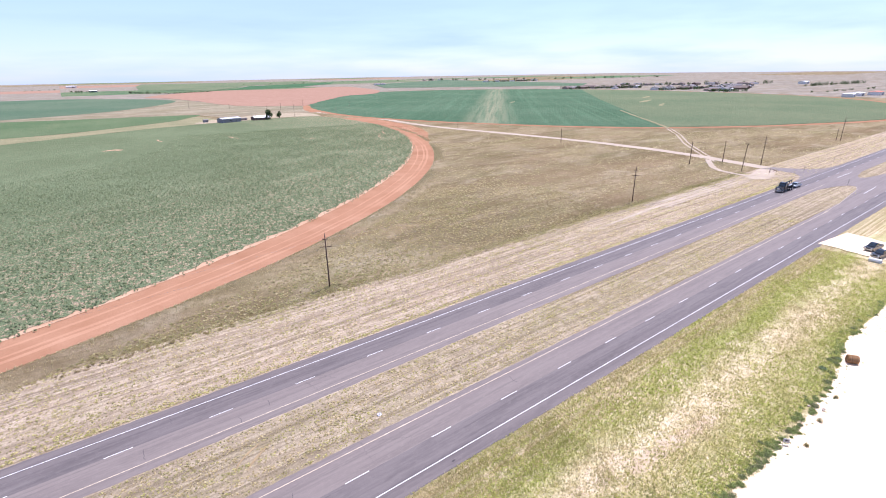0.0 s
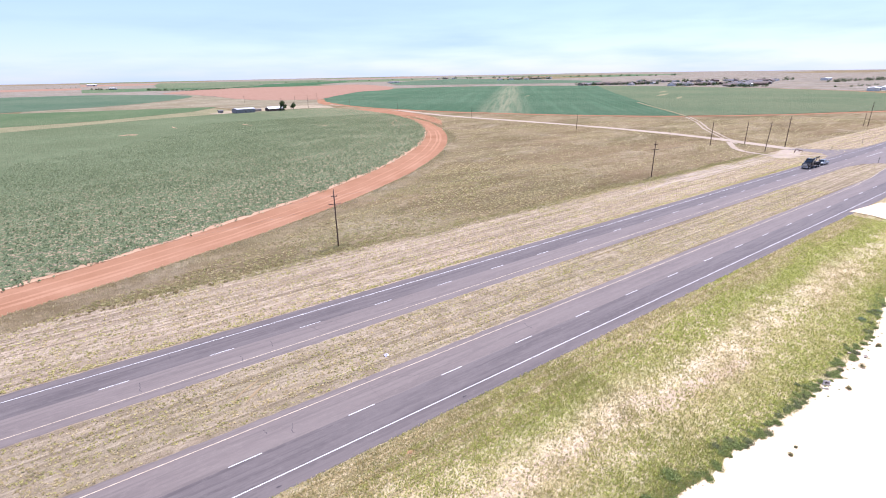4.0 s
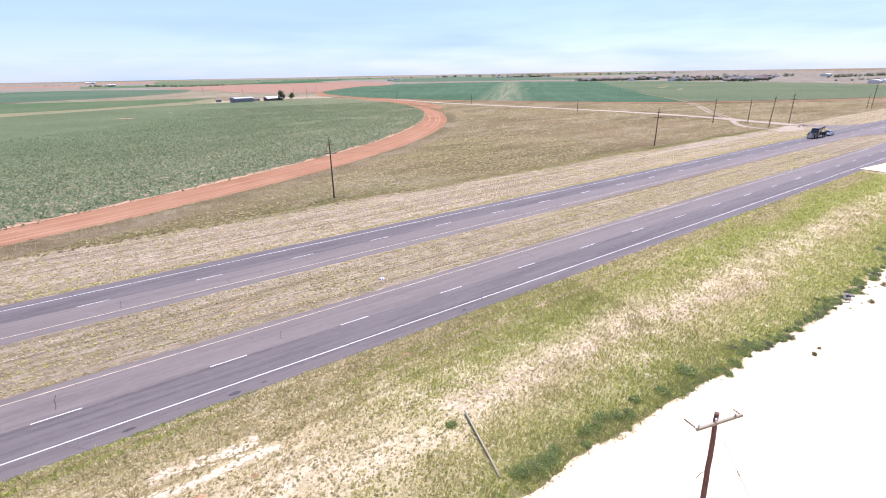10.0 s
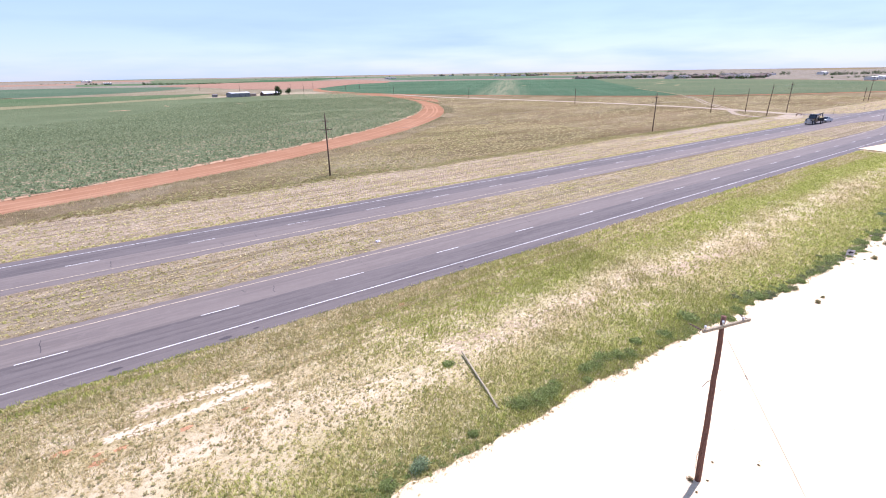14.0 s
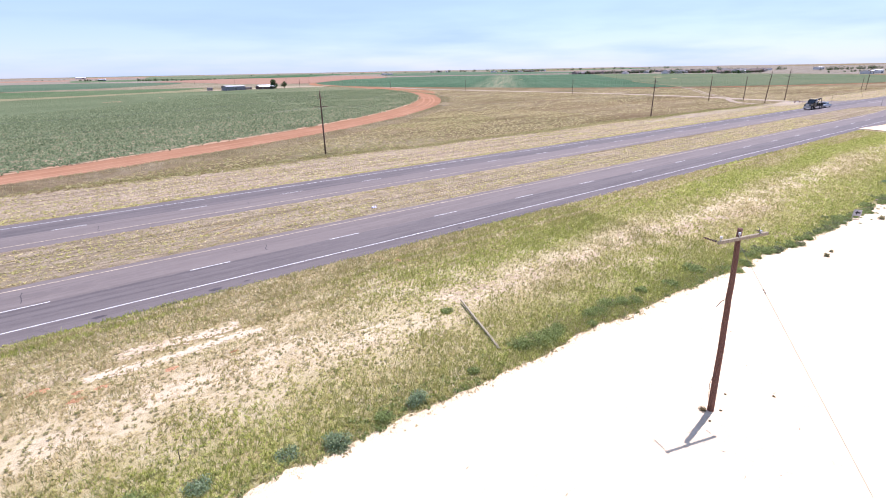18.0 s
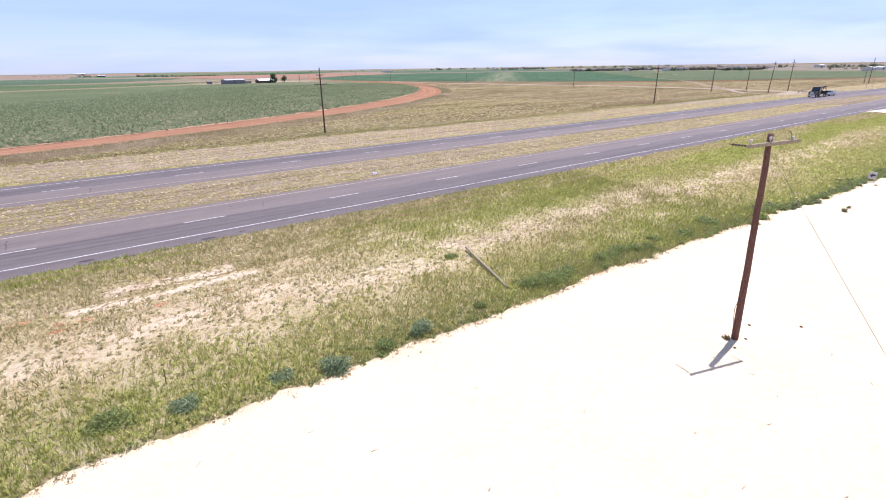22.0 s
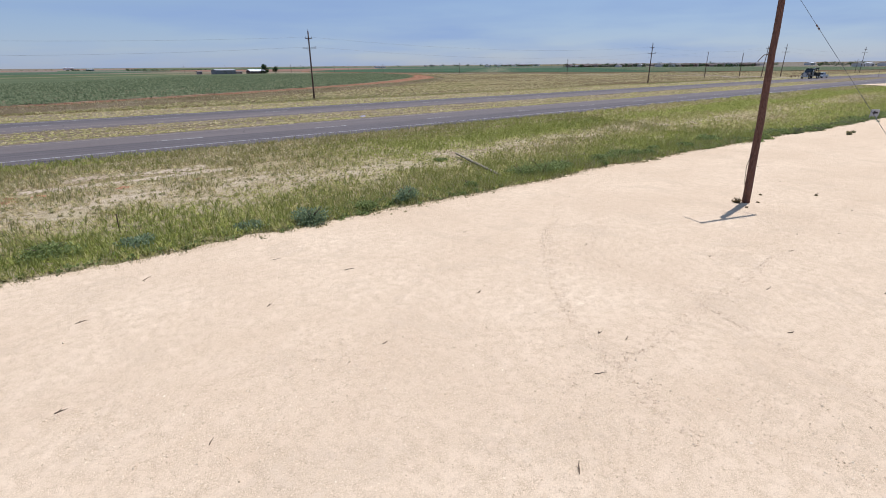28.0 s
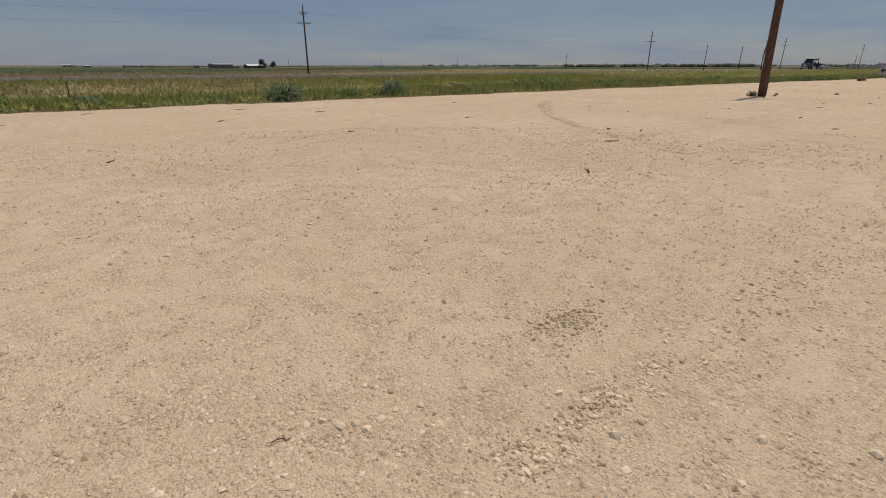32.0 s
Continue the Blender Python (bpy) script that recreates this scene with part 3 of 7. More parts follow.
def empty(name, x, y, z=0.0, turn=0.0):
    ob = new(name)
    ob.matrix_basis = pose(x, y, z, 0, 0, turn)
    ob.empty_display_size = 0.2
    return ob


GROUND_Y = [-5000, 14, 17, 22, 30, 35.6, 36.2, 47.1, 48.0, 52, 57.6, 58.5, 69.8, 71, 80, 92, 5000]
GROUND_Z = [-0.03, -0.03, -0.02, -0.1, -0.05, 0.18, 0.22, 0.22, 0.18, -0.1, -0.05, 0.0, 0.0, -0.1, -0.4, -0.7, -0.7]


def crossover_z(y):
    """The gentle ramp between the two carriageways at the junction."""
    return float(np.interp(y, [46.6, 58.9], [0.288, 0.068]))


def height(x, y):
    """The lie of the land: raised carriageways, shallow ditches, and a long rise far off."""
    far = math.hypot(x, y)
    z = float(np.interp(y, GROUND_Y, GROUND_Z))
    if 47.0 < y < 58.7 and x > 170:
        f = min(1.0, (x - 170) / 40)
        z += f * (crossover_z(y) - 0.05 - z)
    return z + max(0.0, far - 2000) * RISE


def grid(name, xs, ys, z, mat, pick=None, smooth=True):
    """A sheet of quads over the lines xs, ys."""
    verts = [(x, y, z(x, y)) for y in ys for x in xs]
    n = len(xs)
    faces = [(j * n + i, j * n + i + 1, (j + 1) * n + i + 1, (j + 1) * n + i) for j in range(len(ys) - 1) for i in range(n - 1)]
    ob = shape(name, verts, faces, mat, smooth=smooth)
    if pick:
        slots = [pick(0.5 * (xs[i] + xs[i + 1]), 0.5 * (ys[j] + ys[j + 1])) for j in range(len(ys) - 1) for i in range(n - 1)]
        ob.data.polygons.foreach_set("material_index", slots)
    return ob


def strip(name, line, half, lift, mat, kind="structure", label="", wobble=0.0, edge=1.0, taper=False):
    """A band along a line of (x, y), half its width to each side, laid on the ground."""
    pts = [Vector((*p, 0)) for p in line]
    fine = []
    for a, b in zip(pts, pts[1:]):
        n = max(1, int((b - a).length / edge))
        fine += [a.lerp(b, k / n) for k in range(n)]
    fine.append(pts[-1])
    verts, faces = [], []
    for i, p in enumerate(fine):
        way = (fine[min(i + 1, len(fine) - 1)] - fine[max(i - 1, 0)]).normalized()
        side = Vector((-way.y, way.x, 0))
        thin = math.sin(math.pi * min(0.98, max(0.02, i / (len(fine) - 1)))) ** 0.6 if taper else 1.0
        for s in (-1, -0.33, 0.33, 1):
            q = p + side * s * thin * (half + wobble * (1.3 * noise.noise((p.x * 0.35 / edge, p.y * 0.35 / edge, s + half)) + noise.noise((p.x * 1.1 / edge, p.y * 1.1 / edge, s)) if abs(s) == 1 else 0))
            verts.append((q.x, q.y, height(q.x, q.y) + lift))
    for i in range(len(fine) - 1):
        for k in range(3):
            faces.append((4 * i + k, 4 * i + 4 + k, 4 * i + 5 + k, 4 * i + 1 + k))
    faces = [f[::-1] for f in faces]
    return tagged(shape(name, verts, faces, mat), label, kind=kind)


def sheet(name, outline, lift, mat, label="", ground=None):
    """A flat patch of any outline, cut where the ground bends and laid on it."""
    bm = bmesh.new()
    pts = [Vector((x, y, 0)) for x, y in outline]
    vs = [bm.verts.new(p) for p in pts]
    for tri in tessellate_polygon([pts]):
        bm.faces.new([vs[i] for i in tri])
    lo, hi = min(p.y for p in pts), max(p.y for p in pts)
    for y in GROUND_Y:
        if lo < y < hi:
            bmesh.ops.bisect_plane(bm, geom=bm.verts[:] + bm.edges[:] + bm.faces[:], plane_co=(0, y, 0), plane_no=(0, 1, 0))
    for v in bm.verts:
        v.co.z = (ground(v.co.y) if ground else height(v.co.x, v.co.y)) + lift
    bm.normal_update()
    for f in bm.faces:
        if f.normal.z < 0:
            f.normal_flip()
    return tagged(part(name, bm, mat), label, kind="structure")


def ragged(points, step, wob, seed):
    """An outline drawn through points as a smooth closed curve with small ragged bays."""
    rnd = random.Random(seed)
    p, out = [Vector(q) for q in points], []
    n = len(p)
    for i in range(n):
        a, b, c, d = p[i - 1], p[i], p[(i + 1) % n], p[(i + 2) % n]
        m = max(1, int((c - b).length / step))
        for f in (k / m for k in range(m)):
            q = 0.5 * ((2 * b) + (c - a) * f + (2 * a - 5 * b + 4 * c - d) * f * f + (3 * b - a - 3 * c + d) * f ** 3)
            out.append((q.x + rnd.uniform(-wob, wob), q.y + rnd.uniform(-wob, wob)))
    return out


def ring(cx, cy, r, a0, a1, n, wob=0.0, seed=1):
    rnd = random.Random(seed)
    return [(cx + (r + rnd.uniform(-wob, wob)) * math.cos(radians(a0 + (a1 - a0) * k / n)), cy + (r + rnd.uniform(-wob, wob)) * math.sin(radians(a0 + (a1 - a0) * k / n))) for k in range(n + 1)]


# ---- the land ----
def lines(*spans):
    out = []
    for a, b, step in spans:
        n = max(1, round((b - a) / step))
        out += [a + (b - a) * k / n for k in range(n)]
    return out + [spans[-1][1]]


GX = lines((-4700, -1500, 640), (-1500, -300, 150), (-300, -60, 20), (-60, 200, 2.0), (200, 420, 5), (420, 1000, 29), (1000, 2000, 100), (2000, 4700, 300))
GY = sorted(set(lines((-4700, -300, 440), (-300, 10, 31), (10, 110, 1.0), (110, 300, 9.5), (300, 1000, 50), (1000, 2000, 100), (2000, 4700, 180)) + GROUND_Y[1:-1]))


def far_patch(x, y):
    """The chequer of distant fields beyond the near ones."""
    if y < 8:
        return 3
    if y < 36.3:
        return 0
    if y < 58.6:
        return 1
    if y < 92:
        return 2
    d = math.hypot(x, y)
    if d < 1000:
        return 3
    k = random.Random(int(x // 800) * 131 + int(y // 420) * 17).random()
    return 4 if k < 0.66 else 5 if k < 0.78 else 8 if k < 0.88 else 7 if k < 0.95 else 3


ground = grid("ground", GX, GY, height, [M_SVERGE, M_MEDIAN, M_NVERGE, M_PRAIRIE, M_FAR_HAZED, M_COTTON_B, M_DEEP, M_REDFIELD, M_OLIVE], far_patch)
tagged(ground, "flat plain of dry grass and distant farm fields", kind="structure")

# the white lot the camera comes down over, with a ragged edge against the grass
EDGE_X = [-70, -30, 0, 8, 20, 32, 50, 62, 75, 83, 90, 99, 109, 121, 150, 200]
EDGE_Y = [16.9, 16.9, 16.8, 16.5, 16.4, 16.0, 14.9, 14.2, 14.2, 14.6, 15.7, 17.2, 17.0, 16.8, 16.5, 16.0]


def lot_edge(x):
    return float(np.interp(x, EDGE_X, EDGE_Y)) + 0.35 * noise.noise((x * 0.9, 3.1, 0)) + 0.5 * noise.noise((x * 0.23, 9.1, 0)) + 0.12 * noise.noise((x * 4.1, 1.1, 0))


def lot_z(x, y):
    d = max(0.0, min(1.0, (lot_edge(x) - y) / 0.8))
    return -0.02 + 0.035 * d + 0.018 * noise.noise((x * 0.5, y * 0.5, 0)) + 0.01 * noise.noise((x * 2.1, y * 2.1, 4)) + 0.005 * noise.noise((x * 7, y * 7, 8))


LX = lines((-70, -6, 2.0), (-6, -1, 0.4), (-1, 7, 0.09), (7, 30, 0.4), (30, 90, 1.0), (90, 200, 4.0))
LV = lines((-60, -3, 4.0), (-3, 0, 0.4), (0, 6, 0.09), (6, 15, 0.35), (15, 16.0, 0.15))
verts, faces = [], []
for v in LV:
    for x in LX:
        e = lot_edge(x)
        y = v if v < 10 else 10 + (v - 10) / 6.0 * (e - 10)
        verts.append((x, y, lot_z(x, y)))
n = len(LX)
faces = [(j * n + i, j * n + i + 1, (j + 1) * n + i + 1, (j + 1) * n + i) for j in range(len(LV) - 1) for i in range(n - 1)]
lot = tagged(shape("caliche_lot", verts, faces, M_LOT, smooth=True), "bare lot of crushed white caliche gravel", kind="structure")

# the driveway from the lot to the highway
strip("driveway", [(160, 13), (160, 25), (160.5, 32), (161, 36.2)], 8.0, 0.14, M_LOT, label="white caliche driveway", wobble=0.7, edge=1.5)


# ---- the two carriageways ----
def carriageway(name, rows, z, mats, label):
    """rows: the edges of its strips in y; a slab with a soft, crumbled edge."""
    xs = lines((-160, 260, 1.5), (260, 1500, 20))
    rnd = random.Random(int(rows[0]))
    verts, faces, slots = [], [], []
    ys = [rows[0] - 0.35, *rows, rows[-1] + 0.35]
    for x in xs:
        for k, y in enumerate(ys):
            out = k in (0, len(ys) - 1)
            edge = k in (0, 1, len(ys) - 2, len(ys) - 1)
            verts.append((x, y + (rnd.uniform(-0.12, 0.12) if edge else 0), z - (0.12 if out else 0) + (0 if edge else 0.02)))
    m = len(ys)
    for i in range(len(xs) - 1):
        for k in range(m - 1):
            faces.append((i * m + k, (i + 1) * m + k, (i + 1) * m + k + 1, i * m + k + 1))
            slots.append(max(0, min(len(mats) - 1, k - 1)))
    ob = shape(name, verts, faces, mats)
    ob.data.polygons.foreach_set("material_index", slots)
    return tagged(ob, label, kind="structure")


NEAR_Z, FAR_Z = 0.26, 0.04
road_near = carriageway("road_near", [36.3, 38.0, 41.95, 46.15, 47.0], NEAR_Z, [M_SHOULDER, M_LANE, M_LANE_B, M_LANE_B], "two-lane asphalt carriageway with a worn dark driving lane")
road_far = carriageway("road_far", [58.7, 60.0, 64.0, 68.1, 69.7], FAR_Z, [M_LANE_B, M_LANE_B, M_LANE, M_SHOULDER], "far two-lane asphalt carriageway of the divided highway")


def painted(parent, name, x0, x1, y, half, z, mat, label="", step=6.0):
    xs = lines((x0, x1, step))
    verts = [(x, y + s * half, z) for x in xs for s in (-1, 1)]
    faces = [(2 * i, 2 * i + 2, 2 * i + 3, 2 * i + 1) for i in range(len(xs) - 1)]
    return shape(name, verts, faces, mat, parent, label)


painted(road_near, "edge_line", -160, 1500, 38.1, 0.06, NEAR_Z + 0.028, M_WHITE, "white edge line")
painted(road_near, "edge_line", -160, 192, 46.05, 0.055, NEAR_Z + 0.028, M_YELLOW, "faded yellow edge line")
painted(road_far, "edge_line", -160, 1500, 67.95, 0.06, FAR_Z + 0.028, M_WHITE, "white edge line")
painted(road_far, "edge_line", -160, 236, 60.1, 0.055, FAR_Z + 0.028, M_YELLOW, "faded yellow edge line")
for parent, x, y, z in ((road_near, 31.79, 41.96, NEAR_Z), (road_far, 34.43, 64.08, FAR_Z)):
    dash = painted(parent, "lane_dash", -1.55, 1.55, 0, 0.06, 0.0, M_WHITE, "", 4)
    dash.location = (x, y, z + 0.028)
    for k in range(-9, 36):
        if k:
            more = new("lane_dash", dash.data)
            more.parent, more.location = parent, (x + 12.19 * k, y, z + 0.028)

# oil stains on the shoulder and short sealed cracks across the lanes
M_STAIN = asphalt("oil_stained_asphalt", (0.055, 0.047, 0.05), (0.075, 0.064, 0.066), (0.04, 0.034, 0.036), 0.0)
for k, (x, y, r) in enumerate(((-0.5, 37.0, 0.3), (6.7, 36.8, 0.32), (9.0, 36.95, 0.16), (30.0, 37.1, 0.22))):
    rnd = random.Random(300 + k)
    ring_pts = [(x + 1.5 * r * rnd.uniform(0.7, 1.2) * math.cos(j * 0.4488), y + 0.55 * r * rnd.uniform(0.7, 1.2) * math.sin(j * 0.4488), NEAR_Z + 0.024) for j in range(14)]
    shape("oil_stain", ring_pts, [tuple(range(14))], M_STAIN, road_near, "dark oil stain on the shoulder")
for k, (x, y0, y1, parent, z) in enumerate(((-4.9, 42.9, 45.2, road_near, NEAR_Z), (12.5, 42.8, 44.4, road_near, NEAR_Z), (10.0, 44.4, 45.2, road_near, NEAR_Z), (47.0, 43.4, 45.2, road_near, NEAR_Z), (11.6, 60.2, 61.6, road_far, FAR_Z), (0.4, 60.6, 62.8, road_far, FAR_Z), (4.2, 66.0, 67.6, road_far, FAR_Z), (15.8, 61.4, 62.9, road_far, FAR_Z))):
    rnd = random.Random(320 + k)
    verts, px = [], x
    for j in range(9):
        px += rnd.uniform(-0.11, 0.12)
        verts += [(px - 0.03, y0 + (y1 - y0) * j / 8, z + 0.0235), (px + 0.03, y0 + (y1 - y0) * j / 8, z + 0.0235)]
    shape("sealed_crack", verts, [(2 * j, 2 * j + 1, 2 * j + 3, 2 * j + 2) for j in range(8)], M_STAIN, parent, "dark sealed crack")

# the crossover with its turning lanes, and the mouth of the side road
sheet("crossover", [(188, 46.9), (205, 47.0), (220, 48.4), (234, 49.5), (240, 51.2), (240, 53.6), (234, 56.4), (222, 58.8), (280, 58.8), (266, 57.0), (261, 55.4), (263, 53.6), (272, 51.6), (290, 49.2), (330, 46.9)], 0.004, M_LANE_B, "asphalt crossover between the carriageways", crossover_z)
for line, half, mat in ((((188, 46.3), (205, 46.8), (220, 48.2), (234, 49.3), (239, 50.8)), 0.06, M_YELLOW), (((228, 45.8), (244.8, 46.1)), 0.09, M_WHITE), (((255, 61.1), (273.5, 60.9)), 0.09, M_WHITE)):
    pts = [Vector((*p, 0)) for p in line]
    verts = []
    for k, p in enumerate(pts):
        w = (pts[min(k + 1, len(pts) - 1)] - pts[max(k - 1, 0)]).normalized()
        verts += [(p.x + w.y * half * d, p.y - w.x * half * d, crossover_z(p.y) + 0.016) for d in (-1, 1)]
    turn_line = shape("turn_lane_line", verts, [(2 * k, 2 * k + 1, 2 * k + 3, 2 * k + 2) for k in range(len(pts) - 1)], mat, road_near if line[0][1] < 58 else road_far)
    for f in turn_line.data.polygons:
        if f.normal.z < 0:
            f.flip()
sheet("side_road_apron", [(231, 69.5), (241, 70.6), (248, 72.4), (254, 76.5), (256.5, 84), (257.6, 92), (264, 92), (265.5, 84), (268, 77), (275, 71.6), (290, 69.5)], 0.07, M_LANE_B, "asphalt mouth of the side road")
sheet("pale_junction_dirt", ragged([(229, 84), (234, 88.5), (243, 89), (252, 91), (256.5, 91), (256, 84.5), (250, 82.8), (241, 80), (232, 80)], 2.0, 0.35, 4), 0.06, M_GRAVEL, "pale worn dirt beside the side road")
SIDE = [(260.5, 90), (266, 108), (272, 130), (275.5, 160), (276.5, 200), (274, 235), (268, 283), (262, 325), (259, 365), (261, 405), (264.5, 440), (264, 499), (259, 562), (257, 605), (263, 640), (275, 675), (294, 724), (336, 805), (417, 939)]
strip("side_road", SIDE[:14], 3.6, 0.10, M_GRAVEL, label="pale gravel farm road", wobble=0.5, edge=5.0)
for k, (y0, half, x0) in enumerate(((0.0, 0.9, 120), (2.1, 0.55, 150), (-1.9, 0.5, 165), (3.6, 0.4, 185))):
    strip("worn_track", [(x0, 83 + y0), (155, 85.2 + y0), (190, 84.9 + y0), (222, 85 + y0), (240, 85 + y0 * 0.5)], half, 0.05 + 0.01 * k, M_GRAVEL, label="worn bare track along the mown verge", wobble=0.3, edge=4.0, taper=True)
strip("field_track", [(263.6, 119), (252, 111.8), (244, 107), (238.6, 101), (236, 94), (234.5, 88)], 1.3, 0.13, M_GRAVEL, label="pale curved track looping off the side road", wobble=0.3, edge=2.0)
strip("field_track", [(236, 84), (242, 79), (246, 75.5), (247, 72)], 0.9, 0.08, M_GRAVEL, label="pale cut-off track to the highway", wobble=0.25, edge=2.0)
for dx in (-1.0, 1.0):
    strip("field_track", [(262 + dx, 113 - dx), (270.4 + dx, 122 - dx), (311.6 + dx, 155 - dx), (352 + dx, 182 - dx), (383.5 + dx, 207 - dx)], 0.55, 0.12, M_GRAVEL, label="pale wheel track across the grass to the crop", wobble=0.2, edge=3.0)
strip("field_track", [(383.5, 207), (420, 242), (470, 293), (520, 342)], 1.5, 0.42, M_DRYCROP, label="pale wheel track along the seam of the crop circle", wobble=0.4, edge=3.0)

# irrigated circles and the other fields
A = (-148.6, 474.0, 386.0)
RING_OUT = [(-118.1 + 350.6 * math.cos(radians(k)), 432.9 + 350.6 * math.sin(radians(k))) for k in range(-90, -27, 2)] + [(212, 298), (229, 322), (242, 350), (250, 378), (255, 405), (258, 430), (259, 470), (250, 500), (200, 470), (-118, 470)]
sheet("red_dirt_ring", RING_OUT, 0.05, M_RED, "broad ring road of orange-red dirt round the crop circle")
sheet("sandy_margin", ring(A[0], A[1], A[2] + 0.4, -90, -28, 260, 0.25, 5) + [(A[0], A[1])], 0.11, M_SAND, "sandy soil at the rim of the crop circle")
rnd = random.Random(7)
RIM = [(A[0] + r * math.cos(radians(a)), A[1] + r * math.sin(radians(a))) for a, r in ((a, A[2] - float(np.interp(a, [-50, -28], [1.1, 0.2])) + 1.2 * noise.noise((a * 1.7, 3.0, 0)) + rnd.uniform(-0.9, 0.8)) for a in (-90 + 101 * k / 300 for k in range(301)))]
crop_a = sheet("cotton_field", RIM + [(215, 553), (190, 556), (161, 550), (131, 546), (103, 541), (67, 533), (10, 506), (-42, 478), (-150, 440)], 0.17, M_COTTON, "green cotton field in an irrigated circle")
for r, half in ((346.6, 0.5), (344.6, 0.4), (341.0, 0.35)):
    strip("wheel_track", ring(-118.1, 432.9, r, -76, -20, 60), half, 0.062, M_REDLITE, label="packed wheel track on the red dirt", wobble=0.3, edge=4.0)
strip("wheel_track", [(214, 318), (230, 348), (243, 385), (251, 425), (256, 470)], 0.5, 0.062, M_REDLITE, label="packed wheel track on the red dirt", wobble=0.3, edge=4.0)
strip("red_dirt_road", SIDE[13:], 7.5, 0.16, M_RED, label="red dirt road curving past the second circle", wobble=1.2, edge=6.0)
sheet("dry_strip", ragged([(103, 541), (67, 533), (10, 506), (-42, 478), (-160, 420), (-170, 520), (-45, 529), (7, 542), (87, 599), (123, 650), (131, 600), (128, 560)], 12, 1.6, 8), 0.13, M_DRYCROP, "thin dry crop between two green fields")
sheet("green_field", ragged([(131, 679), (67, 702), (1, 719), (-60, 740), (-170, 780), (-175, 520), (-45, 529), (7, 542), (87, 599), (123, 652)], 14, 1.2, 9), 0.2, M_BRIGHT, "bright green field behind the cotton")
sheet("pasture", [(131, 679), (150, 600), (225, 560), (254, 600), (270, 663), (300, 745), (221, 835), (190, 1257), (171, 1074), (74, 876), (-62, 776), (-62, 742), (1, 720), (67, 703)], 0.12, M_PASTURE, "tan strip of pasture")
sheet("farm_yard", ragged([(103, 543), (161, 551), (190, 557), (215, 555), (235, 545), (240, 600), (205, 620), (160, 600), (120, 575)], 8, 1.5, 10), 0.26, M_YARD, "dry worn grass of a farmyard")
sheet("green_field", ragged([(-110, 1477), (42, 1424), (163, 1218), (172, 1074), (74, 876), (-62, 776), (-400, 700), (-500, 1500)], 40, 2.0, 11), 0.3, M_FARGREEN, "green irrigated field far off")
sheet("ploughed_field", ragged([(167, 1425), (383, 1755), (618, 1740), (860, 1800), (761, 1341), (607, 1071), (520, 1030), (428, 924), (310, 765), (300, 742), (221, 835), (208, 1057), (191, 1257)], 40, 2.5, 12), 0.35, M_REDFIELD, "bare ploughed red field")
sheet("deep_green_field", [(405, 1814), (520, 1950), (671, 2316), (1201, 2581), (1048, 2285), (800, 2000), (620, 1866)], 0.5, M_DEEP, "narrow deep green field far off")
sheet("green_field", [(234, 2196), (300, 2900), (393, 3499), (1315, 3261), (1201, 2700), (835, 2547), (671, 2350), (405, 1814)], 0.4, M_OLIVE, "grey-green field far off")
# the second circle: its rim as distances from its middle
B, B_TURN, B_OUT = (620.0, 520.0), [-180, -165, -150, -130, -110, -95, -75, -50, -25, 0, 20, 45, 70, 95, 120, 145, 165, 180], [356, 352, 355, 380, 392, 408, 410, 412, 415, 420, 470, 560, 640, 640, 510, 385, 362, 356]


def rim_b(extra, a0, a1, n, wob, seed):
    rnd = random.Random(seed)
    out = []
    for k in range(n + 1):
        a = a0 + (a1 - a0) * k / n
        r = float(np.interp(a, B_TURN, B_OUT)) + extra + rnd.uniform(-wob, wob)
        out.append((B[0] + r * math.cos(radians(a)), B[1] + r * math.sin(radians(a))))
    return out


sheet("red_dirt_margin", rim_b(9, -180, 179, 140, 0.6, 9), 0.12, M_RED, "red dirt margin round the second circle")
sheet("green_circle", rim_b(0, -180, 179, 200, 0.9, 11), 0.2, M_CIRCLE, "second irrigated circle of deep green crop")
sheet("olive_crop", rim_b(-1.5, -127, 34, 120, 0.8, 12) + [(704, 505), (518, 332)], 0.3, M_OLIVE, "paler olive half of the second circle")
sheet("green_field", [(867, 1472), (1096, 1956), (1826, 2413), (1700, 1700), (1545, 1165), (1310, 1008), (998, 1318)], 0.4, M_FARGREEN, "green field beyond the second circle")
# thin dry streaks and bare gaps in the crops
for k, (x, y, turn, long, wide) in enumerate(((20, 387, 10, 5.5, 2.0), (24, 384, 30, 3.0, 1.2), (101, 402, 100, 9, 0.8), (143, 357, 100, 10, 0.7), (53, 421, 95, 8, 0.7), (190, 330, 60, 14, 0.7), (205, 350, 62, 16, 0.6))):
    c, n = math.cos(radians(turn)), math.sin(radians(turn))
    strip("bare_gap", [(x - c * long, y - n * long), (x - n * 0.1 * long, y + c * 0.1 * long), (x + c * long, y + n * long)], wide, 0.2, M_SAND, label="sandy bare gap in the cotton", wobble=0.5 * wide, edge=1.5, taper=True)
for k, (x, y, turn, long, wide) in enumerate(((700, 420, 20, 40, 5), (640, 360, 25, 30, 3), (800, 480, 22, 35, 4), (560, 560, 35, 18, 2.5))):
    c, n = math.cos(radians(turn)), math.sin(radians(turn))
    strip("bare_gap", [(x - c * long, y - n * long), (x, y), (x + c * long, y + n * long)], wide, 0.34, M_DRYCROP, label="thin dry gap in the olive crop", wobble=0.5 * wide, edge=5, taper=True)


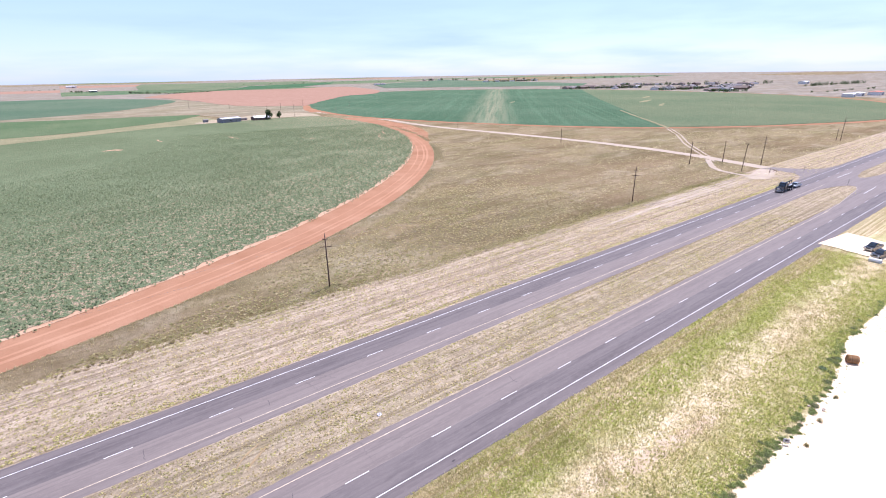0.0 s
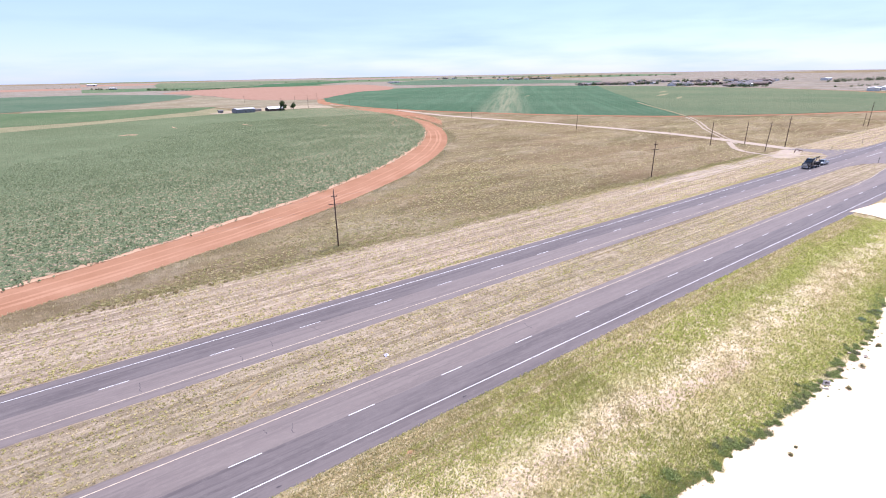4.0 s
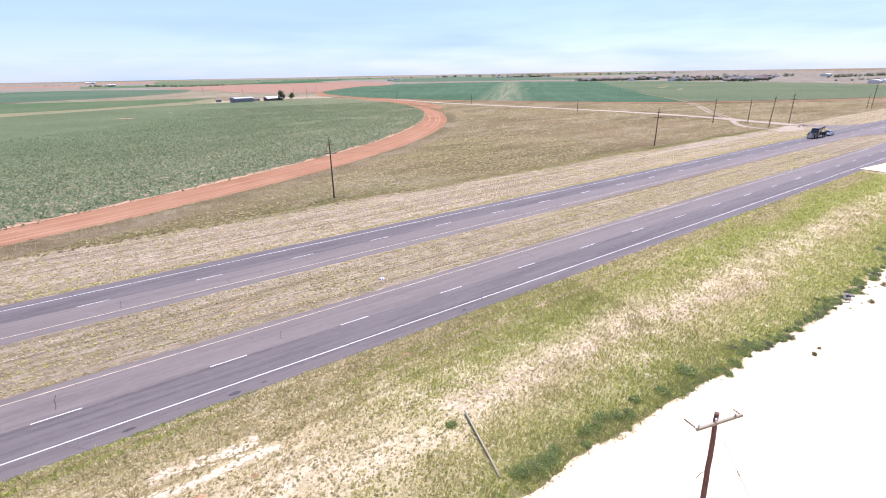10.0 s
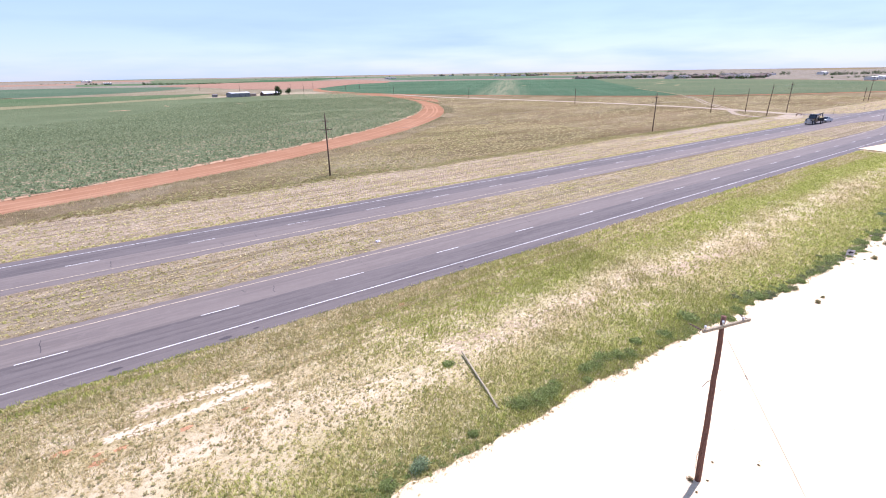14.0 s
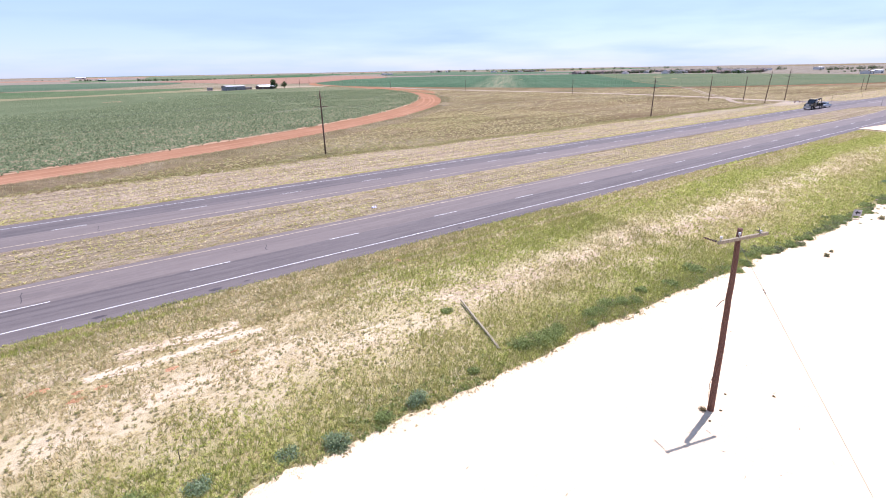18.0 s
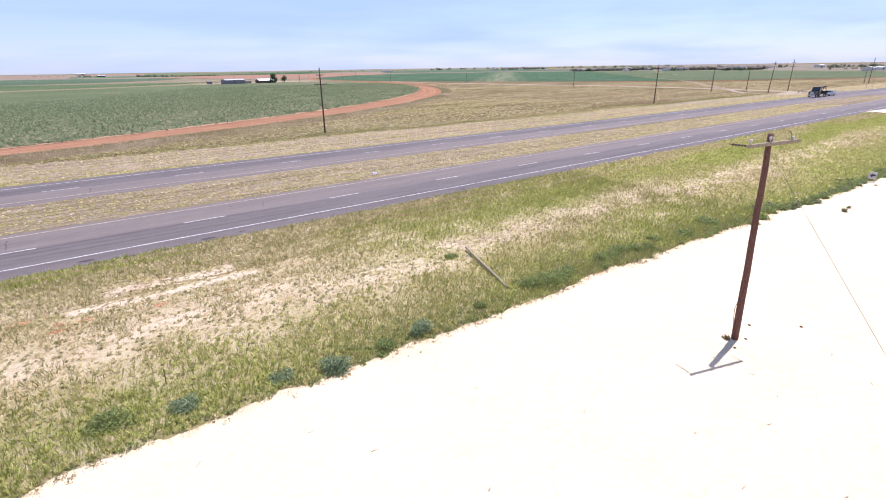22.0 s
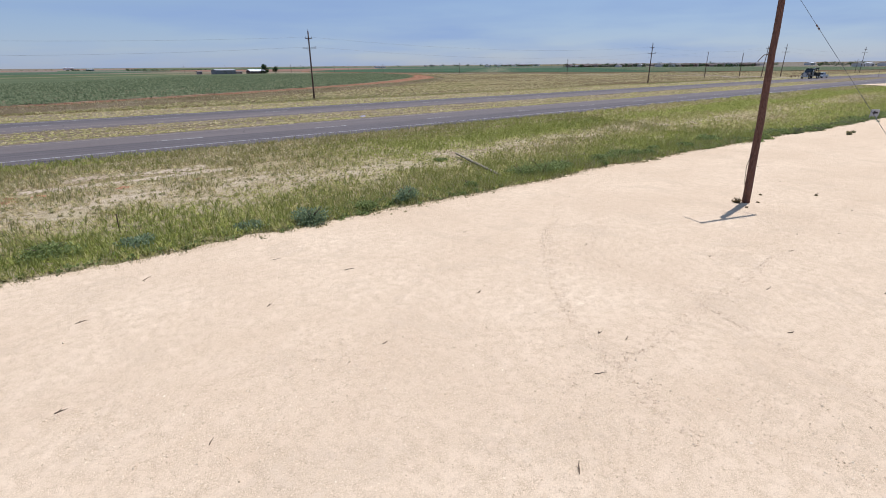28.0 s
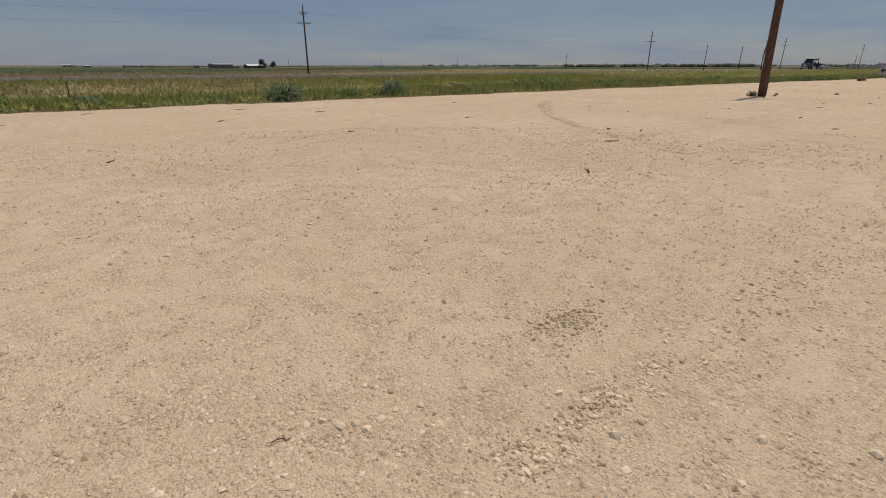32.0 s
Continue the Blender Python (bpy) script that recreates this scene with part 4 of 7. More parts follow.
# ---- poles and wires ----
def utility_pole(name, x, y, tall, arms, turn, label, group="poles of the roadside power line", lean=(0, 0)):
    """A tapered wooden pole; arms: (drop from the top, half length)."""
    z = height(x, y)
    root = tagged(empty(name, x, y, z), label, "utility pole", group)
    bm = bmesh.new()
    pts = [(lean[0] * k / 6, lean[1] * k / 6, tall * k / 6 - (0.25 if k == 0 else 0)) for k in range(7)]
    tube(bm, pts, [0.17 - 0.055 * k / 6 for k in range(7)], 10)
    part("pole", bm, M_POLE, root)
    c, s = math.cos(radians(turn)), math.sin(radians(turn))
    for drop, half in arms:
        bm = bmesh.new()
        box(bm, -half, half, -0.05, 0.05, -0.065, 0.065)
        bevelled(bm, 0.012)
        arm = part("crossarm", bm, M_POLE, root)
        f = (tall - drop) / tall
        arm.matrix_basis = pose(lean[0] * f - s * 0.16, lean[1] * f + c * 0.16, tall - drop, 0, 0, turn)
        bm = bmesh.new()
        tube(bm, [(-half * 0.55, 0, -0.06), (0, -0.1, -0.55)], 0.02, 5)
        tube(bm, [(half * 0.55, 0, -0.06), (0, -0.1, -0.55)], 0.02, 5)
        part("brace", bm, M_STEEL, arm)
        for d in (-0.94, 0.94):
            bm = bmesh.new()
            tube(bm, [(d * half, 0, 0.05), (d * half, 0, 0.12), (d * half, 0, 0.13), (d * half, 0, 0.2), (d * half, 0, 0.21), (d * half, 0, 0.27)], [0.02, 0.02, 0.06, 0.05, 0.075, 0.03], 8)
            part("insulator", bm, M_PORCELAIN, arm)
    bm = bmesh.new()
    tube(bm, [(lean[0], lean[1], tall), (lean[0], lean[1], tall + 0.16), (lean[0], lean[1], tall + 0.17), (lean[0], lean[1], tall + 0.3)], [0.03, 0.03, 0.07, 0.03], 8)
    part("insulator", bm, M_PORCELAIN, root)
    return root


TALL = "tall dark wooden power pole with two crossarms, standing in dry grass"
SHORT = "thin dark wooden pole beside the gravel road"
LINE = [(-77, 95.5, 12.4, 0), (40.7, 95.7, 12.4, -22), (158.5, 95.4, 12.3, -60), (268, 95.4, 13.6, -68), (395, 98, 14.5, -70)]
for x, y, h, turn in LINE:
    utility_pole("utility_pole", x, y, h, ((1.25, 0.62), (2.95, 1.25)), turn, TALL, lean=(0.05, 0))
utility_pole("utility_pole", 247, 95.4, 12.8, ((0.9, 0.8),), 70, "dark wooden pole leaning slightly at the side road", "poles at the side road", (0.7, -0.3))
for x, y, h in ((245, 119, 11.0), (262.5, 111, 10.5), (258.5, 212, 9.0), (262, 325, 8.2), (258, 440, 8.0), (262, 560, 8.0), (392, 99.5, 7.5)):
    utility_pole("utility_pole", x, y, h, ((0.35, 0.7),), 20, SHORT, "poles at the side road")
for x, y in ((210, 560), (205, 640), (240, 690), (190, 760), (262, 700), (300, 760), (150, 830), (330, 660)):
    utility_pole("utility_pole", x, y, 9.0, ((0.4, 0.8),), 40, "thin dark wooden pole far off near the farmyard", "poles by the farmyard")


def wire(a, b, sag, r=0.009, name="overhead_wire"):
    bm = bmesh.new()
    a, b = Vector(a), Vector(b)
    tube(bm, [a.lerp(b, k / 24) - Vector((0, 0, 4 * sag * (k / 24) * (1 - k / 24))) for k in range(25)], r, 4, False)
    return tagged(part(name, bm, M_WIRE), "thin grey power line sagging between wooden poles", "wire", "wires of the power line")


for (xa, ya, ha, _), (xb, yb, hb, _) in zip(LINE, LINE[1:]):
    za, zb = height(xa, ya) + ha, height(xb, yb) + hb
    wire((xa, ya + 0.2, za - 1.0), (xb, yb + 0.2, zb - 1.0), 1.7)
    wire((xa, ya - 1.0, za - 2.75), (xb, yb - 1.0, zb - 2.75), 1.9)
wire((258.5, 212, 8.4), (245, 119, 10.2), 1.2)
wire((258.5, 212, 8.4), (262, 325, 7.6), 1.4)
wire((245, 119, 10.2), (247, 95.4, 11.5), 0.3)

# the old leaning pole on the lot
BASE, TOP = Vector((22.31, 8.18, 0)), Vector((22.78, 8.72, 8.8))
old_pole = tagged(empty("leaning_pole", *BASE), "old reddish-brown utility pole leaning over the white lot", "utility pole")
way = TOP - BASE
bm = bmesh.new()
rnd = random.Random(5)
tube(bm, [way * (k / 14) + Vector((rnd.uniform(-0.012, 0.012), rnd.uniform(-0.012, 0.012), -0.3 if k == 0 else 0)) for k in range(15)], [0.145 - 0.042 * k / 14 for k in range(15)], 14)
part("pole", bm, M_POLE_RED, old_pole)
ARM_A, ARM_B = Vector((21.39, 8.89, 8.41)), Vector((24.01, 8.1, 8.48))
mid, along = (ARM_A + ARM_B) / 2, (ARM_B - ARM_A)
armroot = Matrix.Translation(mid - BASE) @ along.to_track_quat("X", "Z").to_matrix().to_4x4()
L = along.length / 2
bm = bmesh.new()
box(bm, -L, L, -0.055, 0.055, -0.07, 0.07)
bevelled(bm, 0.012)
arm = part("crossarm", bm, M_POST, old_pole, "weathered grey crossarm")
arm.matrix_basis = armroot
bm = bmesh.new()
for k in range(5):
    tube(bm, [(-L + 0.06, 0.16 + 0.13 * k, -0.005 * k), (-L + 0.06, 0.23 + 0.13 * k, -0.005 * k)], [0.05, 0.026], 8)
tube(bm, [(-L + 0.06, 0.0, 0), (-L + 0.06, 0.83, -0.03)], 0.012, 5)
part("insulator_string", bm, M_PORCELAIN, arm, "dark hanging insulator string")
bm = bmesh.new()
for k in range(3):
    tube(bm, [(L - 0.06, 0.12 + 0.12 * k, 0), (L - 0.06, 0.18 + 0.12 * k, 0)], [0.04, 0.022], 8)
tube(bm, [(L - 0.06, 0, 0), (L - 0.06, 0.52, 0.0)], 0.011, 5)
part("insulator_string", bm, M_PORCELAIN, arm, "short dark insulator string")
for d, tallpin in ((-L + 0.12, 0.2), (-0.25, 0.22), (L - 0.42, 0.14)):
    bm = bmesh.new()
    tube(bm, [(d, 0, 0.06), (d, 0, 0.06 + tallpin * 0.5), (d, 0, 0.06 + tallpin * 0.52), (d, 0, 0.06 + tallpin)], [0.018, 0.018, 0.055, 0.045], 8)
    part("insulator", bm, M_GREY_INS, arm, "grey pin insulator")
bm = bmesh.new()
tube(bm, [(L - 0.45, 0, 0.0), (L - 0.55, -0.02, 0.3), (L - 0.75, -0.05, 0.45)], 0.012, 5)
part("bracket", bm, M_WIRE, arm)
bm = bmesh.new()
pts = [BASE + way * 0.22 + Vector((-0.16, 0.05, 0)), BASE + way * 0.17 + Vector((-0.3, 0.1, 0)), BASE + way * 0.1 + Vector((-0.26, 0.08, 0)), BASE + way * 0.03 + Vector((-0.17, 0.0, 0))]
tube(bm, [p - BASE for p in pts], 0.012, 5)
part("loose_cable", bm, M_TWIG, old_pole, "thin loose cable hanging along the pole")
bm = bmesh.new()
tube(bm, [way * 0.64 + Vector((-0.12, 0.02, 0)), way * 0.635 + Vector((-0.4, 0.12, 0)), way * 0.61 + Vector((-0.62, 0.2, 0))], 0.016, 5)
part("loose_cable", bm, M_TWIG, old_pole)
GUY = [Vector((22.75, 8.66, 8.18)), Vector((22.0, 2.0, 0.0))]
bm = bmesh.new()
tube(bm, [GUY[0].lerp(GUY[1], k / 8) - BASE for k in range(9)], 0.007, 5)
guy = part("guy_wire", bm, M_WIRE, old_pole, "thin steel guy wire")
bm = bmesh.new()
for f in (0.2, 0.212):
    p = GUY[0].lerp(GUY[1], f) - BASE
    tube(bm, [p, p + (GUY[1] - GUY[0]).normalized() * 0.09], 0.026, 8)
part("strain_insulator", bm, M_PORCELAIN, guy)

# ---- small things in the verge and on the lot ----
post = tagged(empty("fallen_post", 19.05, 21.2, 0), "grey weathered wooden post lying fallen in the grass", "post")
bm = bmesh.new()
tube(bm, [(1.05, 3.15, 0.14), (0.4, 1.2, 0.1), (-0.4, -1.3, 0.06), (-1.02, -3.05, 0.03)], [0.065, 0.075, 0.085, 0.09], 10)
part("log", bm, M_POST, post)

rod = tagged(empty("marker_stake", 1.6, 20.0, -0.06), "thin dark marker stake standing in the grass", "stake")
bm = bmesh.new()
tube(bm, [(0, 0, -0.2), (0.02, 0, 0.35), (0.03, 0.01, 0.68)], 0.018, 6)
part("stake", bm, M_TWIG, rod)
bm = bmesh.new()
tube(bm, [(0.028, 0.01, 0.62), (0.029, 0.01, 0.67)], 0.023, 6)
part("cap", bm, M_TWIG, rod)

M_SIGN = plain("faded_sign_panel", (0.42, 0.42, 0.46), 0.5, 0.1, 0.4, 0.1)
M_BLACK = plain("black_paint", (0.03, 0.03, 0.04), 0.5, 0, 0.3, 0.2)
sign = tagged(empty("roadside_sign", 64.3, 14.0, -0.02, -58), "small pale sign with a dark left-pointing arrow at the lot edge", "sign")
bm = bmesh.new()
box(bm, -0.33, 0.33, -0.02, 0.02, 0.36, 1.02)
bevelled(bm, 0.01)
part("panel", bm, M_SIGN, sign).rotation_euler = (radians(8), 0, 0)
shape("arrow", [(-0.25, -0.03, 0.70), (-0.02, -0.03, 0.94), (-0.02, -0.03, 0.81), (0.23, -0.03, 0.81), (0.23, -0.03, 0.63), (-0.02, -0.03, 0.63), (-0.02, -0.03, 0.48)], [(0, 6, 5, 4, 3, 2, 1)], M_BLACK, sign, "dark arrow").rotation_euler = (radians(8), 0, 0)
for x in (-0.29, 0.29):
    bm = bmesh.new()
    box(bm, x - 0.03, x + 0.03, 0.03, 0.07, -0.1, 0.9)
    part("leg", bm, M_STEEL, sign)

M_HAY = plain("weathered_brown_hay", (0.23, 0.125, 0.06), 0.95, 0, 0.1, 0.35, 2.0, 30.0)
bale = tagged(empty("round_bale", 92.4, 14.6, 0.0, 35), "weathered brown round hay bale on the lot edge", "hay bale")
bm = bmesh.new()
rnd = random.Random(8)
tube(bm, [(0, -0.72, 0.62), (0, -0.68, 0.62), (0, 0.0, 0.63), (0, 0.68, 0.62), (0, 0.72, 0.62)], [0.56, 0.67, 0.69, 0.67, 0.56], 28)
for v in bm.verts:
    v.co += Vector((rnd.uniform(-0.035, 0.035), rnd.uniform(-0.03, 0.03), rnd.uniform(-0.035, 0.035)))
    v.co.z = max(v.co.z, 0.0)
part("bale", bm, M_HAY, bale)
bm = bmesh.new()
for y in (-0.45, -0.15, 0.15, 0.45):
    tube(bm, [(0.71 * math.cos(a), y, 0.63 + 0.71 * math.sin(a)) for a in (radians(-20 + 10 * k) for k in range(23))], 0.012, 4)
part("twine", bm, M_POST, bale)


def stones(name, seed, count, x, y, spread_r, size, mat, label, category="rocks"):
    rnd = random.Random(seed)
    bm = bmesh.new()
    for _ in range(count):
        r = size * rnd.uniform(0.4, 1.2)
        a, d = rnd.uniform(0, 6.28), spread_r * math.sqrt(rnd.random())
        m = Matrix.Translation((d * math.cos(a), d * math.sin(a), r * 0.3)) @ Matrix.Diagonal((r, r * rnd.uniform(0.6, 1), r * rnd.uniform(0.45, 0.8), 1))
        got = bmesh.ops.create_icosphere(bm, subdivisions=1, radius=1, matrix=m)
        for v in got["verts"]:
            v.co += Vector((rnd.uniform(-1, 1), rnd.uniform(-1, 1), rnd.uniform(-1, 1))) * r * 0.16
    return tagged(part(name, bm, mat), label, category, kind="stuff" if count > 6 else "")


M_STONE = plain("caliche_stone", (0.36, 0.30, 0.24), 0.95, 0, 0.1, 0.3, 8.0)
heap = stones("rubble_heap", 2, 9, 0, 0, 0.9, 0.22, M_STONE, "small heap of pale caliche rubble by the weeds")
heap.location = (75.5, 14.2, 0.0)
heap = stones("rubble_heap", 3, 10, 0, 0, 1.0, 0.26, M_STONE, "small heap of pale broken rock on the lot")
heap.location = (111, 13.0, 0.0)

M_CONC = plain("pale_concrete", (0.62, 0.6, 0.56), 0.9, 0, 0.2, 0.12, 3.0)
culvert = tagged(empty("culvert_end", 148.5, 24.5, -0.1), "white concrete culvert end beside the driveway", "culvert")
bm = bmesh.new()
tube(bm, [(0, -1.2, 0.45), (0, 1.2, 0.45)], 0.55, 16, False)
part("pipe", bm, M_CONC, culvert)
# solid black plug in the pipe, its colour standing for the shade inside
bm = bmesh.new()
tube(bm, [(0, -1.15, 0.45), (0, 1.15, 0.45)], 0.42, 16, True)
part("shade_plug", bm, M_BLACK, culvert, "black plug painted in for the shade inside the pipe")
bm = bmesh.new()
box(bm, -1.0, 1.0, -1.28, -1.16, -0.1, 0.2)
part("apron", bm, M_CONC, culvert)

# small posts with reflectors at the junction
M_GREEN_SIGN = plain("grey_green_post", (0.12, 0.12, 0.1), 0.6, 0.3, 0.4, 0.2)
for x, y in ((262, 75.5), (241, 54.0), (300, 75)):
    p = tagged(empty("delineator_post", x, y, height(x, y)), "thin dark roadside marker post at the junction", "marker post", "marker posts at the junction")
    bm = bmesh.new()
    box(bm, -0.06, 0.06, -0.04, 0.04, -0.2, 2.3)
    part("post", bm, M_GREEN_SIGN, p)
    bm = bmesh.new()
    box(bm, -0.2, 0.2, -0.05, -0.042, 1.7, 2.3)
    part("plate", bm, M_GREEN_SIGN, p)

# litter in the median: one bluish scrap
M_LITTER = plain("bluish_plastic", (0.42, 0.4, 0.55), 0.5, 0, 0.4, 0.2)
bm = bmesh.new()
bmesh.ops.create_grid(bm, x_segments=5, y_segments=4, size=0.28)
rnd = random.Random(4)
for v in bm.verts:
    v.co.z = rnd.uniform(0.0, 0.2)
litter = tagged(part("plastic_scrap", bm, M_LITTER), "crumpled bluish plastic scrap in the median grass", "litter")
litter.location = (27.2, 50.1, float(height(27.2, 50.1)) + 0.02)


# ---- vehicles ----
M_GLASS = plain("dark_tinted_glass", (0.02, 0.025, 0.03), 0.08, 0.0, 0.8, 0.1)
M_TYRE = plain("black_rubber", (0.025, 0.025, 0.026), 0.85, 0, 0.2, 0.2)
M_RIM = plain("alloy_rim", (0.5, 0.5, 0.52), 0.3, 0.9, 0.5, 0.1)
M_PAINT_BLACK = plain("black_car_paint", (0.012, 0.013, 0.016), 0.18, 0.1, 0.6, 0.05)
M_PAINT_SILVER = plain("pale_blue_car_paint", (0.45, 0.50, 0.55), 0.25, 0.4, 0.6, 0.05)
M_LAMP = plain("lamp_lens", (0.7, 0.7, 0.68), 0.15, 0, 0.7, 0.05)
M_TAIL = plain("red_lamp_lens", (0.35, 0.02, 0.02), 0.2, 0, 0.6, 0.05)


def prism(outline, half, taper=1.0, top=1.0):
    """An outline in x, z drawn out over y; taper narrows it towards z = top."""
    bm = bmesh.new()
    sides = []
    for s in (-1, 1):
        sides.append([bm.verts.new((x, s * half * (1 - (1 - taper) * max(0, min(1, (z - 0.9) / (top - 0.9)))), z)) for x, z in outline])
    n = len(outline)
    bm.faces.new(sides[0])
    bm.faces.new(sides[1][::-1])
    for k in range(n):
        bm.faces.new((sides[0][k], sides[1][k], sides[1][(k + 1) % n], sides[0][(k + 1) % n])[::-1])
    bmesh.ops.recalc_face_normals(bm, faces=bm.faces[:])
    return bm


def wheels(root, spots, radius=0.38, half=0.95):
    for x in spots:
        for s in (-1, 1):
            bm = bmesh.new()
            y = s * (half - 0.13)
            tube(bm, [(x, y - 0.13, radius), (x, y - 0.1, radius), (x, y + 0.1, radius), (x, y + 0.13, radius)], [radius * 0.86, radius, radius, radius * 0.86], 18)
            tyre = part("wheel", bm, M_TYRE, root)
            bm = bmesh.new()
            tube(bm, [(x, y + s * 0.1, radius), (x, y + s * 0.145, radius)], radius * 0.58, 12)
            part("rim", bm, M_RIM, tyre)


def pickup(name, x, y, z, turn, paint, label, group=""):
    root = tagged(empty(name, x, y, z, turn), label, "pickup truck", group)
    bm = prism([(-2.85, 0.5), (-2.9, 1.1), (-0.75, 1.12), (-0.7, 1.15), (0.95, 1.15), (2.55, 1.1), (2.85, 0.98), (2.9, 0.5), (2.3, 0.42), (-2.3, 0.42)], 0.98)
    bevelled(bm, 0.05, 2)
    part("body", bm, paint, root)
    bm = prism([(-0.75, 1.1), (-0.6, 1.82), (-0.3, 1.9), (0.7, 1.88), (1.45, 1.12)], 0.9, 0.8, 1.9)
    bevelled(bm, 0.04, 2)
    cab = part("cab", bm, paint, root)
    for s in (-1, 1):
        bm = bmesh.new()
        pts = [(-0.55, 1.2), (-0.45, 1.72), (0.62, 1.74), (1.12, 1.22)]
        vs = [bm.verts.new((px, s * (0.9 * (1 - 0.2 * (pz - 0.9)) + 0.012), pz)) for px, pz in pts]
        bm.faces.new(vs if s < 0 else vs[::-1])
        part("side_window", bm, M_GLASS, cab)
    for pts, nm in (([(0.78, 1.84), (1.42, 1.2)], "windscreen"), ([(-0.63, 1.78), (-0.76, 1.25)], "rear_window")):
        bm = bmesh.new()
        (xa, za), (xb, zb) = pts
        off = 0.03 if xa > 0 else -0.03
        vs = [bm.verts.new(p) for p in ((xa + off, -0.66, za), (xa + off, 0.66, za), (xb + off, 0.78, zb), (xb + off, -0.78, zb))]
        bm.faces.new(vs)
        part(nm, bm, M_GLASS, cab)
    bm = bmesh.new()
    box(bm, -2.75, -0.85, -0.8, 0.8, 1.09, 1.135)
    part("bed", bm, M_TYRE, root, "dark open bed")
    for s in (-1, 1):
        bm = bmesh.new()
        box(bm, 2.8, 2.93, s * 0.72 - 0.18, s * 0.72 + 0.18, 0.78, 0.98)
        part("headlight", bm, M_LAMP, root)
        bm = bmesh.new()
        box(bm, -2.94, -2.86, s * 0.85 - 0.1, s * 0.85 + 0.1, 0.75, 1.05)
        part("tail_light", bm, M_TAIL, root)
    for x in (2.86, -3.0):
        bm = bmesh.new()
        box(bm, x, x + 0.14, -0.9, 0.9, 0.48, 0.68)
        part("bumper", bm, M_RIM, root)
    wheels(root, (-1.85, 1.85))
    return root


pickup("pickup_truck", 153.6, 24.6, 0.02, 168, M_PAINT_BLACK, "black pickup truck parked on the white driveway", "parked pickups on the driveway")
pickup("pickup_truck", 158.6, 27.2, 0.02, 170, M_PAINT_BLACK, "second black pickup truck parked on the driveway", "parked pickups on the driveway")


def fitted(name, parent, mat, spans, soft=0.04, label=""):
    """A part of bevelled boxes: spans of x, y and z."""
    bm = bmesh.new()
    for span in spans:
        box(bm, *span)
    bevelled(bm, soft)
    return part(name, bm, mat, parent, label)


def wrecker(x, y, z, turn):
    """A heavy tow truck: bonnet, cab, deck with lockers, boom laid back over a rear frame."""
    root = tagged(empty("wrecker_truck", x, y, z, turn), "dark heavy tow truck with a long boom on the far carriageway", "truck")
    bm = prism([(2.6, 0.8), (2.6, 2.2), (4.5, 2.0), (4.95, 1.7), (5.0, 0.75), (3.0, 0.7)], 1.05)
    bevelled(bm, 0.09, 2)
    part("bonnet", bm, M_PAINT_BLACK, root)
    bm = prism([(0.7, 0.8), (0.7, 3.2), (1.0, 3.4), (2.0, 3.35), (2.65, 2.2), (2.65, 0.8)], 1.2, 0.92, 3.4)
    bevelled(bm, 0.07, 2)
    cab = part("cab", bm, M_PAINT_BLACK, root)
    for s in (-1, 1):
        bm = bmesh.new()
        vs = [bm.verts.new((px, s * 1.19, pz)) for px, pz in ((0.9, 2.25), (1.0, 3.05), (1.9, 3.05), (2.35, 2.25))]
        bm.faces.new(vs if s < 0 else vs[::-1])
        part("side_window", bm, M_GLASS, cab)
        fitted("mirror", cab, M_RIM, [(2.35, 2.5, s * 1.42 - 0.1, s * 1.42 + 0.1, 2.2, 2.9)], 0.02)
        fitted("mudguard", root, M_PAINT_BLACK, [(3.1, 4.5, s * 1.08 - 0.14, s * 1.08 + 0.14, 1.05, 1.3)], 0.1)
        fitted("headlight", root, M_LAMP, [(4.93, 5.05, s * 0.85 - 0.16, s * 0.85 + 0.16, 1.05, 1.3)], 0.02)
        fitted("locker", root, M_TYRE, [(-4.6, -3.1, s * 1.1 - 0.12, s * 1.1 + 0.12, 1.2, 2.0), (-2.9, -1.4, s * 1.1 - 0.12, s * 1.1 + 0.12, 1.2, 2.0), (-1.2, 0.4, s * 1.1 - 0.12, s * 1.1 + 0.12, 1.2, 2.0)], 0.03, "dark side lockers")
        bm = bmesh.new()
        tube(bm, [(0.45, s * 0.95, 1.3), (0.45, s * 0.95, 3.7)], 0.085, 10)
        part("exhaust_stack", bm, M_RIM, root, "bright exhaust stack")
        bm = bmesh.new()
        tube(bm, [(-4.9, s * 0.75, 1.3), (-4.5, s * 0.2, 3.25)], 0.09, 8)
        part("rear_frame", bm, M_TYRE, root)
    bm = bmesh.new()
    vs = [bm.verts.new(p) for p in ((2.1, -0.95, 3.25), (2.1, 0.95, 3.25), (2.72, 1.05, 2.28), (2.72, -1.05, 2.28))]
    bm.faces.new(vs)
    part("windscreen", bm, M_GLASS, cab)
    fitted("visor", cab, M_PAINT_BLACK, [(2.0, 2.35, -1.0, 1.0, 3.28, 3.4)])
    fitted("deck", root, M_PAINT_BLACK, [(-5.2, 0.6, -1.0, 1.0, 0.85, 1.25)])
    fitted("winch_housing", root, M_TYRE, [(-1.4, 0.1, -0.7, 0.7, 1.25, 2.3), (-0.9, -0.1, -0.5, 0.5, 2.2, 3.1)], 0.08)
    bm = bmesh.new()
    tube(bm, [(-0.4, 0, 2.9), (-2.6, 0, 3.2), (-5.6, 0, 3.45)], [0.3, 0.24, 0.17], 10)
    boom = part("boom", bm, M_TYRE, root, "dark tow boom")
    bm = bmesh.new()
    tube(bm, [(-5.55, 0, 3.4), (-5.7, 0, 2.1)], 0.03, 6)
    part("cable", bm, M_WIRE, boom)
